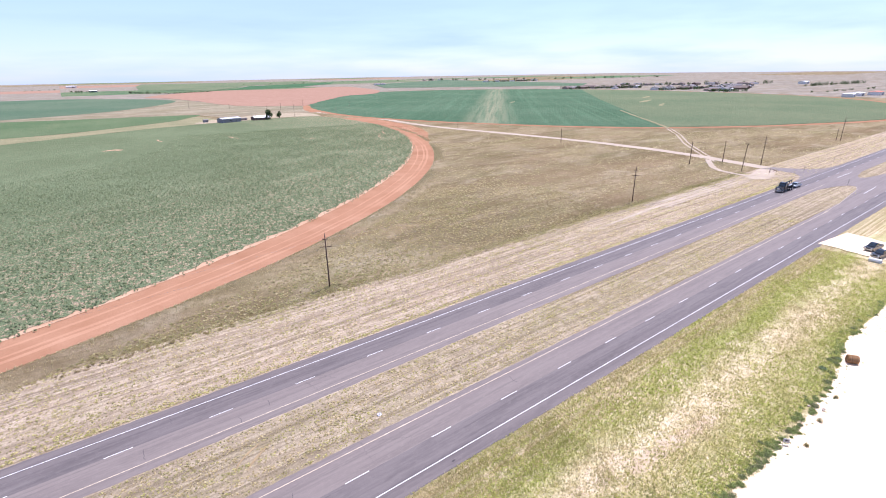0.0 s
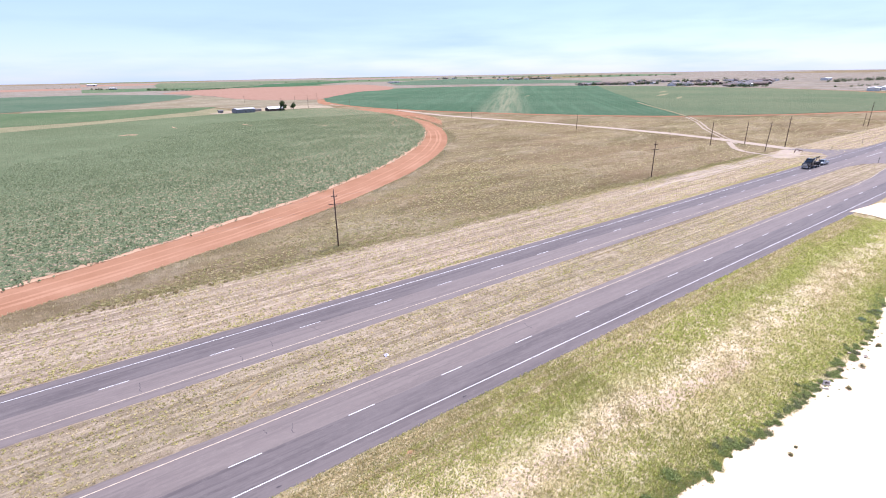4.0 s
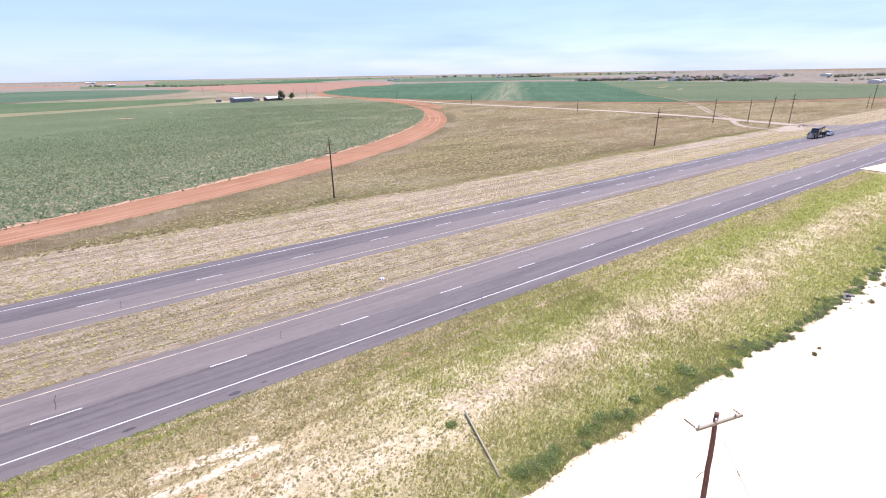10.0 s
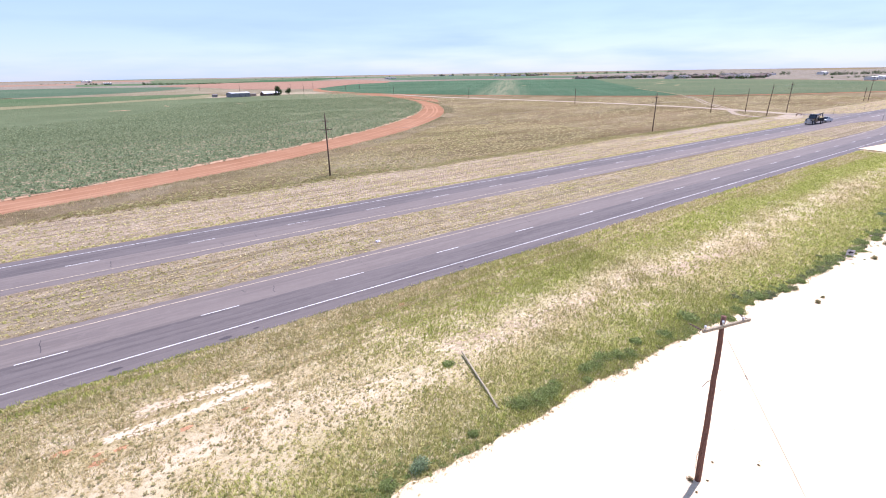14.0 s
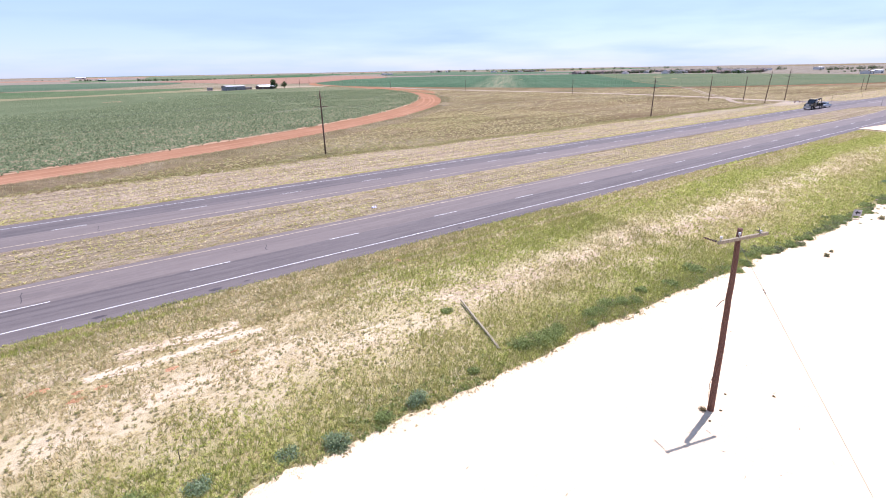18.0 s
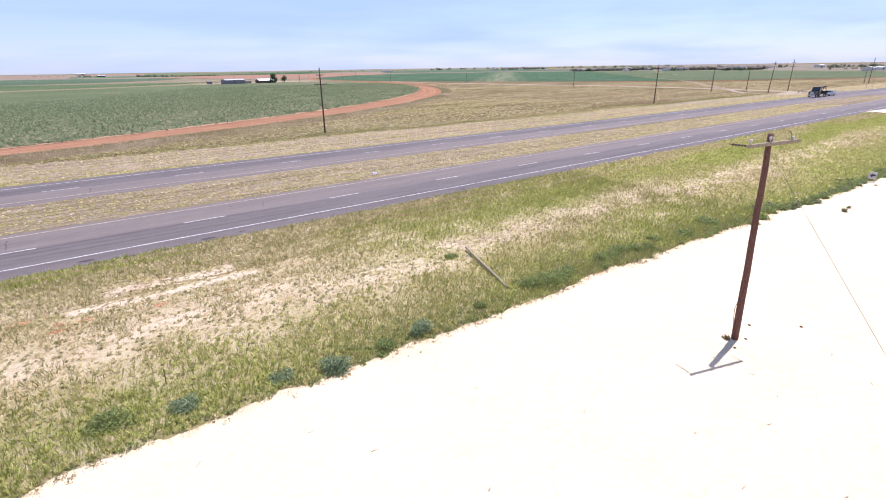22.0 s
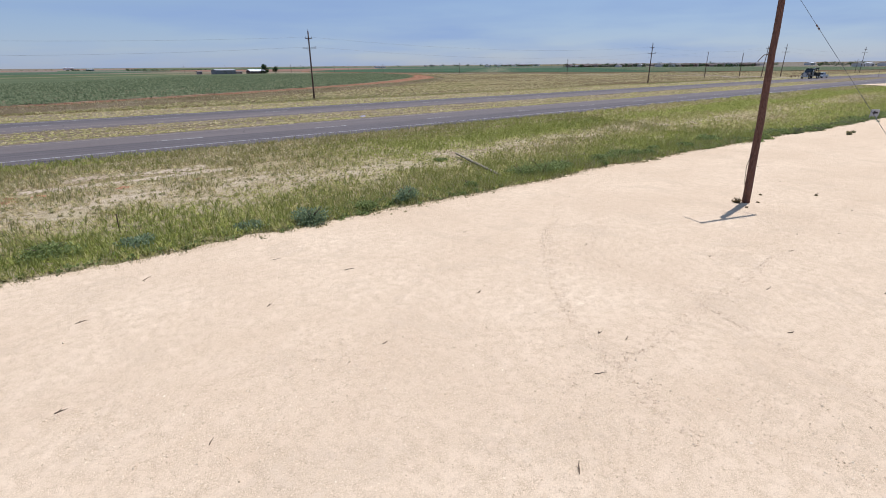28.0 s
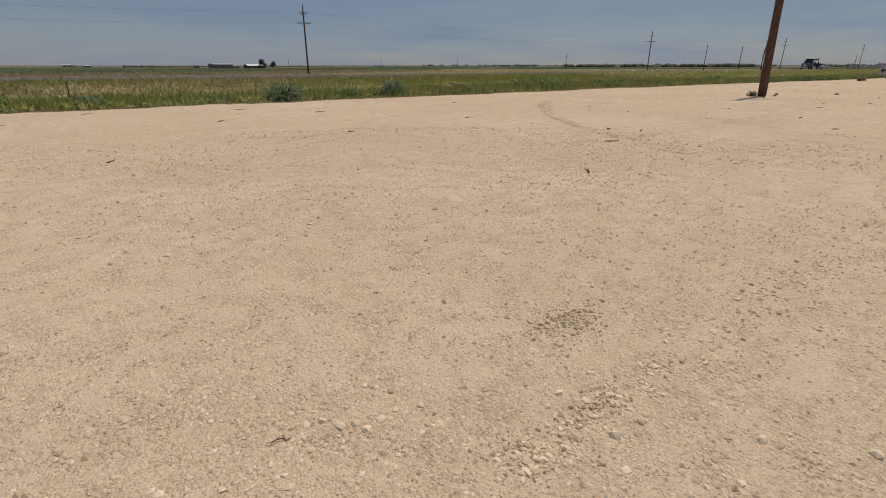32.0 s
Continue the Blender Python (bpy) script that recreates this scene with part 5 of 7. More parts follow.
    bm = bmesh.new()
    tube(bm, [(-4.9, 0, 1.1), (-6.1, 0, 0.75), (-6.9, 0, 0.7)], [0.16, 0.14, 0.1], 8)
    part("underlift", bm, M_TYRE, root, "dark underlift arm")
    fitted("grille", root, M_RIM, [(4.97, 5.06, -0.55, 0.55, 0.95, 1.75)], 0.02, "bright grille")
    fitted("bumper", root, M_RIM, [(4.95, 5.2, -1.15, 1.15, 0.5, 0.85)], 0.05, "bright front bumper")
    wheels(root, (3.8, -2.6, -3.9), 0.54, 1.2)
    return root


wrecker(212.5, 66.2, FAR_Z + 0.03, 177)
pickup("towed_pickup", 222.6, 65.8, FAR_Z + 0.03, 177, M_PAINT_SILVER, "pale blue pickup truck behind the tow truck")

# low rusty pipe rails beside the mouth of the side road
M_RUSTY = plain("rusty_pipe", (0.16, 0.085, 0.055), 0.8, 0.2, 0.3, 0.3, 4.0)
for x, y, turn in ((249.6, 84.8, 25), (252.6, 83.6, -10), (255.0, 85.6, 60)):
    rail = tagged(empty("pipe_rail", x, y, height(x, y), turn), "low rusty pipe rail beside the side road", "rail", "pipe rails at the side road")
    for s in (-1.1, 1.1):
        bm = bmesh.new()
        tube(bm, [(s, 0, -0.1), (s, 0, 0.72)], 0.08, 8)
        part("post", bm, M_RUSTY, rail)
    bm = bmesh.new()
    tube(bm, [(-1.3, 0, 0.68), (1.3, 0, 0.7)], 0.08, 8)
    part("bar", bm, M_RUSTY, rail)


# ---- the farmstead and the far buildings ----
M_SHED = plain("grey_sheet_metal", (0.21, 0.205, 0.215), 0.6, 0.1, 0.3, 0.1, 0.4)
M_SHROOF = plain("pale_grey_metal_roof", (0.42, 0.42, 0.43), 0.5, 0.2, 0.4, 0.1, 0.4)
M_WROOF = plain("white_metal_roof", (0.78, 0.78, 0.78), 0.45, 0.1, 0.4, 0.06, 0.4)
M_BRICK = plain("brown_brick", (0.15, 0.095, 0.08), 0.9, 0, 0.2, 0.25, 1.0)
M_TANWALL = plain("tan_wall", (0.30, 0.25, 0.21), 0.9, 0, 0.2, 0.15, 0.6)
M_PALEWALL = plain("pale_wall", (0.62, 0.59, 0.55), 0.85, 0, 0.2, 0.1, 0.6)
M_GROOF = plain("grey_shingle_roof", (0.17, 0.155, 0.155), 0.95, 0, 0.2, 0.25, 1.0)
M_BROOF = plain("brown_shingle_roof", (0.15, 0.115, 0.10), 0.95, 0, 0.2, 0.25, 1.0)
M_RUST = plain("rust_red_roof", (0.38, 0.13, 0.08), 0.8, 0.1, 0.3, 0.2, 0.5)
M_BARK = wood("dark_bark", (0.09, 0.065, 0.05), (0.14, 0.1, 0.08), (0.04, 0.03, 0.025))
M_TREE = leafy("dark_tree_leaves", (0.018, 0.035, 0.014), (0.035, 0.06, 0.022), (0.06, 0.085, 0.03))
M_CONIFER = leafy("dark_cedar_needles", (0.012, 0.026, 0.014), (0.022, 0.042, 0.02), (0.035, 0.06, 0.028))


def building(name, x, y, turn, length, depth, wall, roof, mats, label, category, group="", doors=1, windows=3, eave=0.4, porch=False):
    """A gabled building: length along its ridge, wall height, roof rise."""
    root = tagged(empty(name, x, y, height(x, y) - 0.05, turn), label, category, group)
    h, w = length / 2, depth / 2
    bm = bmesh.new()
    vs = [bm.verts.new(p) for p in ((-h, -w, 0), (h, -w, 0), (h, w, 0), (-h, w, 0), (-h, -w, wall), (h, -w, wall), (h, w, wall), (-h, w, wall), (-h, 0, wall + roof), (h, 0, wall + roof))]
    for f in ((0, 1, 5, 4), (2, 3, 7, 6), (1, 2, 6, 9, 5), (3, 0, 4, 8, 7)):
        bm.faces.new([vs[i] for i in f])
    part("wall", bm, mats[0], root)
    for s in (-1, 1):
        bm = bmesh.new()
        n = Vector((0, s * roof, w)).normalized() * 0.12
        e = w + eave
        drop = roof * eave / w
        lo = [Vector((-h - eave, s * e, wall - drop)), Vector((h + eave, s * e, wall - drop)), Vector((h + eave, 0, wall + roof)), Vector((-h - eave, 0, wall + roof))]
        a = [bm.verts.new(p + Vector((0, 0, 0.01))) for p in lo]
        b = [bm.verts.new(p + n) for p in lo]
        bm.faces.new(a)
        bm.faces.new(b[::-1])
        for k in range(4):
            bm.faces.new((a[k], a[(k + 1) % 4], b[(k + 1) % 4], b[k]))
        bmesh.ops.recalc_face_normals(bm, faces=bm.faces[:])
        part("roof", bm, mats[1], root)
    for k in range(windows):
        px = -h + length * (k + 0.7) / (windows + 0.6)
        bm = bmesh.new()
        box(bm, px - 0.6, px + 0.6, -w - 0.05, -w + 0.05, wall * 0.35, wall * 0.78)
        win = part("window", bm, M_PALEWALL, root)
        bm = bmesh.new()
        box(bm, px - 0.5, px + 0.5, -w - 0.065, -w - 0.052, wall * 0.38, wall * 0.75)
        part("pane", bm, M_GLASS, win)
    for k in range(doors):
        px = h * 0.5 - k * 5
        bm = bmesh.new()
        box(bm, px - 0.5 * (4 if wall > 4 else 1), px + 0.5 * (4 if wall > 4 else 1), -w - 0.06, -w + 0.04, 0, min(2.1, wall * 0.85) if wall < 4 else wall * 0.75)
        part("door", bm, M_GROOF, root)
    return root


def blob_tree(name, seed, tall, wide, mat, leaves, conifer=False, low=0.12):
    """A tapered trunk with limbs under a ragged crown of many small leaf clumps."""
    rnd = random.Random(seed)
    root = new(name)
    bm = bmesh.new()
    tube(bm, [(0, 0, -0.2), (0.04 * tall * rnd.uniform(-1, 1), 0.02 * tall, tall * 0.35), (0, 0, tall * 0.8)], [0.035 * tall, 0.025 * tall, 0.006 * tall], 7)
    for k in range(6):
        a, z = k * 1.05 + rnd.random(), tall * rnd.uniform(0.2, 0.6)
        tube(bm, [(0, 0, z), (math.cos(a) * wide * 0.35, math.sin(a) * wide * 0.35, z + tall * 0.16)], [0.012 * tall, 0.004 * tall], 5)
    part("trunk", bm, M_BARK, root)
    lobes = [(Vector((rnd.uniform(-0.55, 0.55) * wide, rnd.uniform(-0.55, 0.55) * wide, tall * rnd.uniform(low + 0.15, 0.85))), rnd.uniform(0.22, 0.42) * wide) for _ in range(9)]
    verts, faces = [], []
    for _ in range(leaves):
        if conifer:
            f = rnd.random() ** 0.8
            r = wide * 0.62 * (1 - f) ** 0.85 * math.sqrt(rnd.uniform(0.35, 1)) + 0.03 * wide
            a = rnd.uniform(0, 6.283)
            p = Vector((r * math.cos(a), r * math.sin(a), tall * (low + (1 - low) * f)))
        else:
            c, r = rnd.choice(lobes)
            d = Vector((rnd.gauss(0, 1), rnd.gauss(0, 1), rnd.gauss(0, 1))).normalized()
            p = c + d * r * rnd.uniform(0.6, 1.1)
            p.z = max(p.z, tall * low)
        s = tall * rnd.uniform(0.03, 0.07) * (1.5 if leaves < 500 else 1.0)
        u = Vector((rnd.gauss(0, 1), rnd.gauss(0, 1), rnd.gauss(0, 1))).normalized()
        w = u.cross(Vector((rnd.gauss(0, 1), rnd.gauss(0, 1), rnd.gauss(0, 1)))).normalized()
        n = len(verts)
        verts += [p - u * s, p + w * s * 0.6, p + u * s, p - w * s * 0.5]
        faces.append((n, n + 1, n + 2, n + 3))
    shape("crown", verts, faces, mat, root)
    return root


building("machine_shed", 134.5, 545, 14, 20, 11, 3.9, 1.0, (M_SHED, M_SHROOF), "long grey-blue metal farm shed with a white roof", "shed", "", 2, 1)
building("farmhouse", 168, 549, 8, 17, 10, 2.7, 1.7, (M_BRICK, M_WROOF), "brown brick farmhouse with a white metal roof", "house", "", 1, 3)
building("farm_shed", 115, 560, 5, 4.2, 4.0, 2.6, 0.5, (M_SHED, M_GROOF), "small grey farm shed beside the field", "shed", "", 1, 0)
building("farm_shed", 152, 556, 10, 6.5, 3.5, 2.2, 0.4, (M_TANWALL, M_GROOF), "small tan farm outbuilding", "shed", "", 1, 0)
building("farm_shed", 146, 566, 10, 6.0, 4.5, 2.4, 0.5, (M_SHED, M_WROOF), "low grey outbuilding behind the shed", "shed", "", 1, 0)

cedar = blob_tree("cedar_tree", 3, 7.5, 6.0, M_CONIFER, 700, True, 0.03)
tagged(cedar, "dark dense cedar tree beside the farmhouse", "tree", "trees at the farmhouse")
cedar.matrix_basis = pose(173, 540, -0.7)
leaf_tree = blob_tree("yard_tree", 4, 9.5, 5.2, M_TREE, 900)
tagged(leaf_tree, "tall dark green tree behind the farmhouse", "tree", "trees at the farmhouse")
leaf_tree.matrix_basis = pose(182, 562, -0.7)
round_tree = blob_tree("yard_tree", 6, 7.6, 5.0, M_TREE, 800)
tagged(round_tree, "dark green rounded tree at the end of the farmyard", "tree", "trees at the farmhouse")
round_tree.matrix_basis = pose(190, 553, -0.7)
copy_thing(round_tree, pose(187, 570, -0.7, 0, 0, 80) @ Matrix.Scale(0.55, 4))

# windbreaks: rows of dark trees on the skyline
far_tree = blob_tree("far_tree", 9, 6.0, 7.5, M_TREE, 420, False, 0.03)
tagged(far_tree, "dark tree in a distant windbreak", "tree", "trees of the distant windbreaks")
far_tree.matrix_basis = pose(170, 1790, -0.5)
far_tree_b = blob_tree("far_tree", 10, 6.5, 9.5, M_TREE, 480, False, 0.03)
tagged(far_tree_b, "broad dark tree far off on the plain", "tree", "trees of the distant windbreaks")
far_tree_b.matrix_basis = pose(45, 2060, 0.0)
rnd = random.Random(21)


def tree_row(xa, ya, xb, yb, count, lo=0.7, hi=1.2):
    for k in range(count):
        f = (k + rnd.uniform(0.1, 0.9)) / count
        x, y = xa + (xb - xa) * f + rnd.uniform(-6, 6), ya + (yb - ya) * f + rnd.uniform(-6, 6)
        copy_thing(rnd.choice((far_tree, far_tree_b)), pose(x, y, height(x, y) - 0.2, 0, 0, rnd.uniform(0, 360)) @ Matrix.Scale(0.8 * rnd.uniform(lo, hi), 4))


tree_row(167, 1800, 236, 1640, 15)
tree_row(240, 1610, 372, 1690, 26, 0.5, 0.85)
tree_row(20, 2200, 95, 2040, 12, 0.6, 1.0)
tree_row(-120, 2500, 0, 2600, 5, 0.6, 1.0)
tree_row(1580, 1750, 1850, 1690, 16, 1.0, 1.8)
tree_row(1050, 880, 1240, 770, 18, 0.8, 1.5)
tree_row(1090, 640, 1300, 560, 20, 0.8, 1.4)
tree_row(1060, 500, 1140, 480, 11, 0.8, 1.3)
tree_row(1300, 900, 1700, 620, 22, 1.0, 1.9)
tree_row(1450, 460, 1800, 420, 14, 1.0, 1.6)
tree_row(1700, 2400, 2600, 1500, 24, 1.2, 2.4)
tree_row(700, 2600, 1600, 2500, 9, 0.7, 1.3)
tree_row(1090, 330, 1400, 300, 8, 0.5, 0.8)
tree_row(1040, 840, 1230, 740, 14, 0.9, 1.5)
tree_row(1070, 610, 1290, 535, 14, 0.9, 1.4)
tree_row(1040, 470, 1120, 455, 6, 0.9, 1.3)

# the distant settlement
KINDS = [((M_TANWALL, M_GROOF), "tan house with a grey roof in the distant settlement"), ((M_PALEWALL, M_GROOF), "pale house with a dark grey roof far off"), ((M_BRICK, M_BROOF), "brown house with a brown roof far off"), ((M_TANWALL, M_BROOF), "low tan house with a brown roof far off")]
models = []
for k, (mats, label) in enumerate(KINDS):
    x, y = ((1068, 856), (1120, 760), (1192, 612), (1085, 505))[k]
    models.append(building("house", x, y, 12 * k, 17 + 2 * k, 10, 3.0, 2.3, mats, label, "house", "houses of the distant settlement", 1, 3))
for row in (((1060, 880), (1240, 770), 13), ((1090, 640), (1310, 560), 14), ((1080, 505), (1300, 520), 10), ((1350, 900), (1620, 640), 11), ((1560, 1760), (1860, 1690), 9), ((1250, 700), (1450, 560), 9), ((1050, 1850), (1130, 1860), 2), ((1700, 2420), (1790, 2390), 4)):
    (xa, ya), (xb, yb), count = row
    for k in range(count):
        f = (k + rnd.uniform(0.15, 0.85)) / count
        x, y = xa + (xb - xa) * f + rnd.uniform(-14, 14), ya + (yb - ya) * f + rnd.uniform(-16, 16)
        copy_thing(rnd.choice(models), pose(x, y, height(x, y) - 0.05, 0, 0, rnd.choice((0, 90, 20, 110)) + rnd.uniform(-8, 8)) @ Matrix.Scale(rnd.uniform(1.0, 1.5), 4))
for x, y, turn, length, depth, wall, mats, label in (
    (978, 246, 8, 30, 14, 4.4, (M_PALEWALL, M_WROOF), "long white warehouse far off by the highway"),
    (1062, 232, 5, 38, 16, 5.0, (M_PALEWALL, M_RUST), "pale warehouse with a rust-red roof far off"),
    (1018, 246, 2, 30, 14, 4.6, (M_PALEWALL, M_WROOF), "white metal warehouse far off"),
    (1235, 508, 10, 30, 14, 4.5, (M_PALEWALL, M_WROOF), "white shed behind the houses"),
    (1150, 498, 15, 22, 12, 4.0, (M_PALEWALL, M_WROOF), "white-roofed shed at the edge of the settlement"),
    (1215, 760, 15, 26, 12, 4.5, (M_PALEWALL, M_WROOF), "pale metal shed in the settlement"),
    (45, 3000, 5, 40, 20, 7.0, (M_PALEWALL, M_WROOF), "white farm building near the skyline"),
    (1690, 535, 5, 40, 18, 6.0, (M_PALEWALL, M_WROOF), "white building near the skyline"),
    (90, 2100, 5, 22, 12, 5.0, (M_SHED, M_WROOF), "grey farm building among distant trees"),
):
    building("warehouse", x, y, turn, length, depth, wall, wall * 0.22, mats, label, "building", "", 2, 0)


# ---- vegetation, gravel and other small growth ----
def flat_z(x, y):
    return np.interp(y, GROUND_Y, GROUND_Z)


def raw_mesh(name, verts, corners, sides, mat, label, parent=None):
    """A mesh of many equal faces (sides corners each) out of arrays."""
    me = bpy.data.meshes.new(name)
    count = len(corners) // sides
    me.vertices.add(len(verts))
    me.vertices.foreach_set("co", np.asarray(verts, np.float32).ravel())
    me.loops.add(len(corners))
    me.loops.foreach_set("vertex_index", np.asarray(corners, np.int32))
    me.polygons.add(count)
    me.polygons.foreach_set("loop_start", np.arange(count, dtype=np.int32) * sides)
    me.update(calc_edges=True)
    ob = linked(name, me, mat, parent)
    return tagged(ob, label, kind="stuff") if parent is None else ob


def blades(name, xy, z, tall, per, reach, wide, mat, label, seed):
    """Tufts: per blades at each point, each one thin bent triangle pair."""
    g = np.random.default_rng(seed)
    n = len(xy) * per
    base = np.repeat(np.c_[xy, z], per, 0) + np.c_[g.normal(0, reach, (n, 2)), np.full(n, -0.02)]
    a = g.uniform(0, 2 * np.pi, n)
    h = np.repeat(tall, per) * g.uniform(0.55, 1.15, n)
    out = np.c_[np.cos(a), np.sin(a)] * (h * g.uniform(0.05, 0.5, n))[:, None]
    side = np.c_[-np.sin(a), np.cos(a)] * (wide * g.uniform(0.6, 1.3, n))[:, None]
    mid = base + np.c_[out * 0.4, h * 0.6]
    tip = base + np.c_[out, h]
    v = np.stack([base - np.c_[side, np.zeros(n)], base + np.c_[side, np.zeros(n)], mid + np.c_[side * 0.7, np.zeros(n)], tip], 1).reshape(-1, 3)
    k = np.arange(n)[:, None] * 4
    return raw_mesh(name, v, (k + np.array([0, 1, 2, 0, 2, 3])).ravel(), 3, mat, label)


def tufts(name, xy, z, tall, per, reach, wide, mat, label, seed, lean=0.9):
    """Tufts of per broad blades that spring from one root, so that each tuft keeps one tint."""
    g = np.random.default_rng(seed)
    n = len(xy)
    a = (np.arange(per)[None] + g.uniform(0, 0.9, (n, per))) * 2 * np.pi / per
    h = tall[:, None] * g.uniform(0.45, 1.15, (n, per))
    out = reach[:, None] * g.uniform(0.45, 1.2, (n, per)) * lean
    w = wide * g.uniform(0.6, 1.4, (n, per))
    root = np.c_[xy, z - 0.01][:, None]
    c, s = np.cos(a), np.sin(a)
    mid = root + np.stack([c * out * 0.55, s * out * 0.55, h * 0.75], -1)
    side = np.stack([-s * w, c * w, 0 * w], -1)
    tip = root + np.stack([c * out, s * out, h * g.uniform(0.5, 1.1, (n, per))], -1)
    blade = np.stack([mid - side, tip, mid + side], 2).reshape(n, per * 3, 3)
    v = np.concatenate([root, blade], 1).reshape(-1, 3)
    first = (np.arange(n) * (1 + 3 * per))[:, None, None]
    k = np.arange(per)[None, :, None] * 3
    corner = np.concatenate([np.broadcast_to(first, (n, per, 1)), first + k + np.array([1, 2, 3])], 2)
    return raw_mesh(name, v, corner.ravel(), 4, mat, label)


def clumps(name, xyz, size, leaves, leaf, mat, label, seed, parent=None, squash=0.75):
    """Leafy clumps: small rhombic leaves turned all ways in a low dome at each point."""
    g = np.random.default_rng(seed)
    n = len(xyz) * leaves
    d = g.normal(0, 1, (n, 3))
    d /= np.linalg.norm(d, axis=1)[:, None]
    d[:, 2] = np.abs(d[:, 2])
    r = np.repeat(size, leaves) * g.uniform(0.25, 1.0, n) ** 0.6
    p = np.repeat(xyz, leaves, 0) + d * r[:, None] * np.array([1, 1, squash]) * 1.0
    u = g.normal(0, 1, (n, 3))
    u /= np.linalg.norm(u, axis=1)[:, None]
    w = np.cross(u, g.normal(0, 1, (n, 3)))
    w /= np.linalg.norm(w, axis=1)[:, None]
    s = (leaf * g.uniform(0.6, 1.3, n))[:, None]
    v = np.stack([p - u * s, p + w * s * 0.55, p + u * s, p - w * s * 0.55], 1).reshape(-1, 3)
    v[:, 2] = np.maximum(v[:, 2], np.repeat(np.repeat(xyz[:, 2], leaves), 4) - 0.02)
    k = np.arange(n)[:, None] * 4
    return raw_mesh(name, v, (k + np.arange(4)).ravel(), 4, mat, label, parent)


def wave(x, y, s, seed):
    """Smooth patchiness between about -1 and 1."""
    g = np.random.default_rng(seed)
    out = np.zeros(len(x))
    for k in range(7):
        a, f, ph = g.uniform(0, 6.28), s * g.uniform(0.5, 2.2), g.uniform(0, 6.28)
        out += np.sin((x * np.cos(a) * 0.6 + y * np.sin(a)) * f + ph)
    return out / 3.2


M_STRAW = leafy("dry_straw_blades", (0.21, 0.172, 0.08), (0.365, 0.305, 0.16), (0.51, 0.44, 0.27))
M_GRASS = leafy("green_grass_blades", (0.16, 0.185, 0.04), (0.28, 0.298, 0.076), (0.41, 0.41, 0.145))
M_STEM = leafy("green_stem_blades", (0.17, 0.19, 0.04), (0.27, 0.283, 0.07), (0.38, 0.378, 0.13))
M_OLIVE_B = leafy("olive_grass_blades", (0.19, 0.18, 0.06), (0.305, 0.285, 0.105), (0.44, 0.405, 0.18))
M_WEED = leafy("dark_green_weed_leaves", (0.115, 0.15, 0.045), (0.19, 0.235, 0.08), (0.28, 0.32, 0.13))
M_SAGE = leafy("blue_green_tumbleweed", (0.12, 0.165, 0.085), (0.185, 0.24, 0.13), (0.265, 0.32, 0.195))
M_BUSH = leafy("olive_bush_leaves", (0.10, 0.12, 0.05), (0.16, 0.18, 0.085), (0.24, 0.25, 0.14))
M_PALETUFT = leafy("pale_prairie_tuft", (0.18, 0.15, 0.07), (0.275, 0.232, 0.12), (0.40, 0.345, 0.205))
M_BROWN = leafy("brown_prairie_tuft", (0.10, 0.079, 0.036), (0.165, 0.129, 0.063), (0.25, 0.2, 0.11))
M_DULL = leafy("grey_green_tuft", (0.185, 0.17, 0.083), (0.28, 0.25, 0.13), (0.39, 0.345, 0.19))
M_SPOT = leafy("dark_olive_tuft", (0.145, 0.147, 0.06), (0.215, 0.205, 0.088), (0.29, 0.265, 0.125))
M_CLEAF = leafy("cotton_leaves", (0.07, 0.095, 0.05), (0.125, 0.155, 0.085), (0.20, 0.23, 0.135))
G = np.random.default_rng(12)


def scatter(count, x0, x1, y0, y1):
    return np.c_[G.uniform(x0, x1, count), G.uniform(y0, y1, count)]


def verge_points(count, x0, x1, keep):
    p = scatter(count, x0, x1, 15.0, 36.2)
    e = np.array([lot_edge(x) for x in p[:, 0]])
    p = p[p[:, 1] > e + 0.05]
    p = p[(p[:, 0] < 149) | (p[:, 1] < 20)]
    return p[keep(p[:, 0], p[:, 1])]


# soil shows in broad streaks; grass thickens to the road edge, the lot edge and eastwards
def bell(d, w):
    return np.exp(-(d / w) ** 2)


def bare_streak(x, y):
    """Where the soil lies quite open: two pale streaks near the road."""
    return bell(y - 29.4, 0.55) * ((x > -1.8) & (x < 8)) + bell(y - 30.9, 0.5) * ((x > 0) & (x < 6.8))


def lush(x, y):
    """How thick the growth stands, from under 0 (bare) to over 1."""
    edge = np.interp(x, EDGE_X, EDGE_Y)
    east = np.clip((x - 10) / 25, 0, 1)
    bend = 0.9 * wave(x * 0.5, y * 0.2, 0.35, 3)
    bare = bell(y - 25.2 - bend, 2.0) + 0.55 * (1 - east) * bell(y - 26, 6)
    return 0.72 + 0.2 * bell(y - edge - 0.8, 2.0) + 0.35 * bell(y - 35.2, 2.2) + east * 0.35 * bell(y - 30, 2.6) - 0.46 * bare + 0.34 * wave(x, y, 1.3, 4) - 1.2 * bare_streak(x, y)


def greenness(x, y):
    edge = np.interp(x, EDGE_X, EDGE_Y)
    east = np.clip((x - 8) / 25, 0, 1)
    bend = 0.8 * wave(x * 0.5, y * 0.2, 0.3, 23)
    return 0.05 + 0.1 * east + 0.42 * bell(y - edge - 0.8, 1.8) + 0.22 * bell(y - edge - 4, 2.5) + 0.52 * east * bell(y - 30 - bend, 2.3) - 0.05 * bell(y - 34.6, 1.6) + 0.24 * wave(x, y, 0.45, 24) - 0.3 * wave(x * 0.03, y, 3.4, 62) * np.clip((y - 31) / 3, 0, 1)


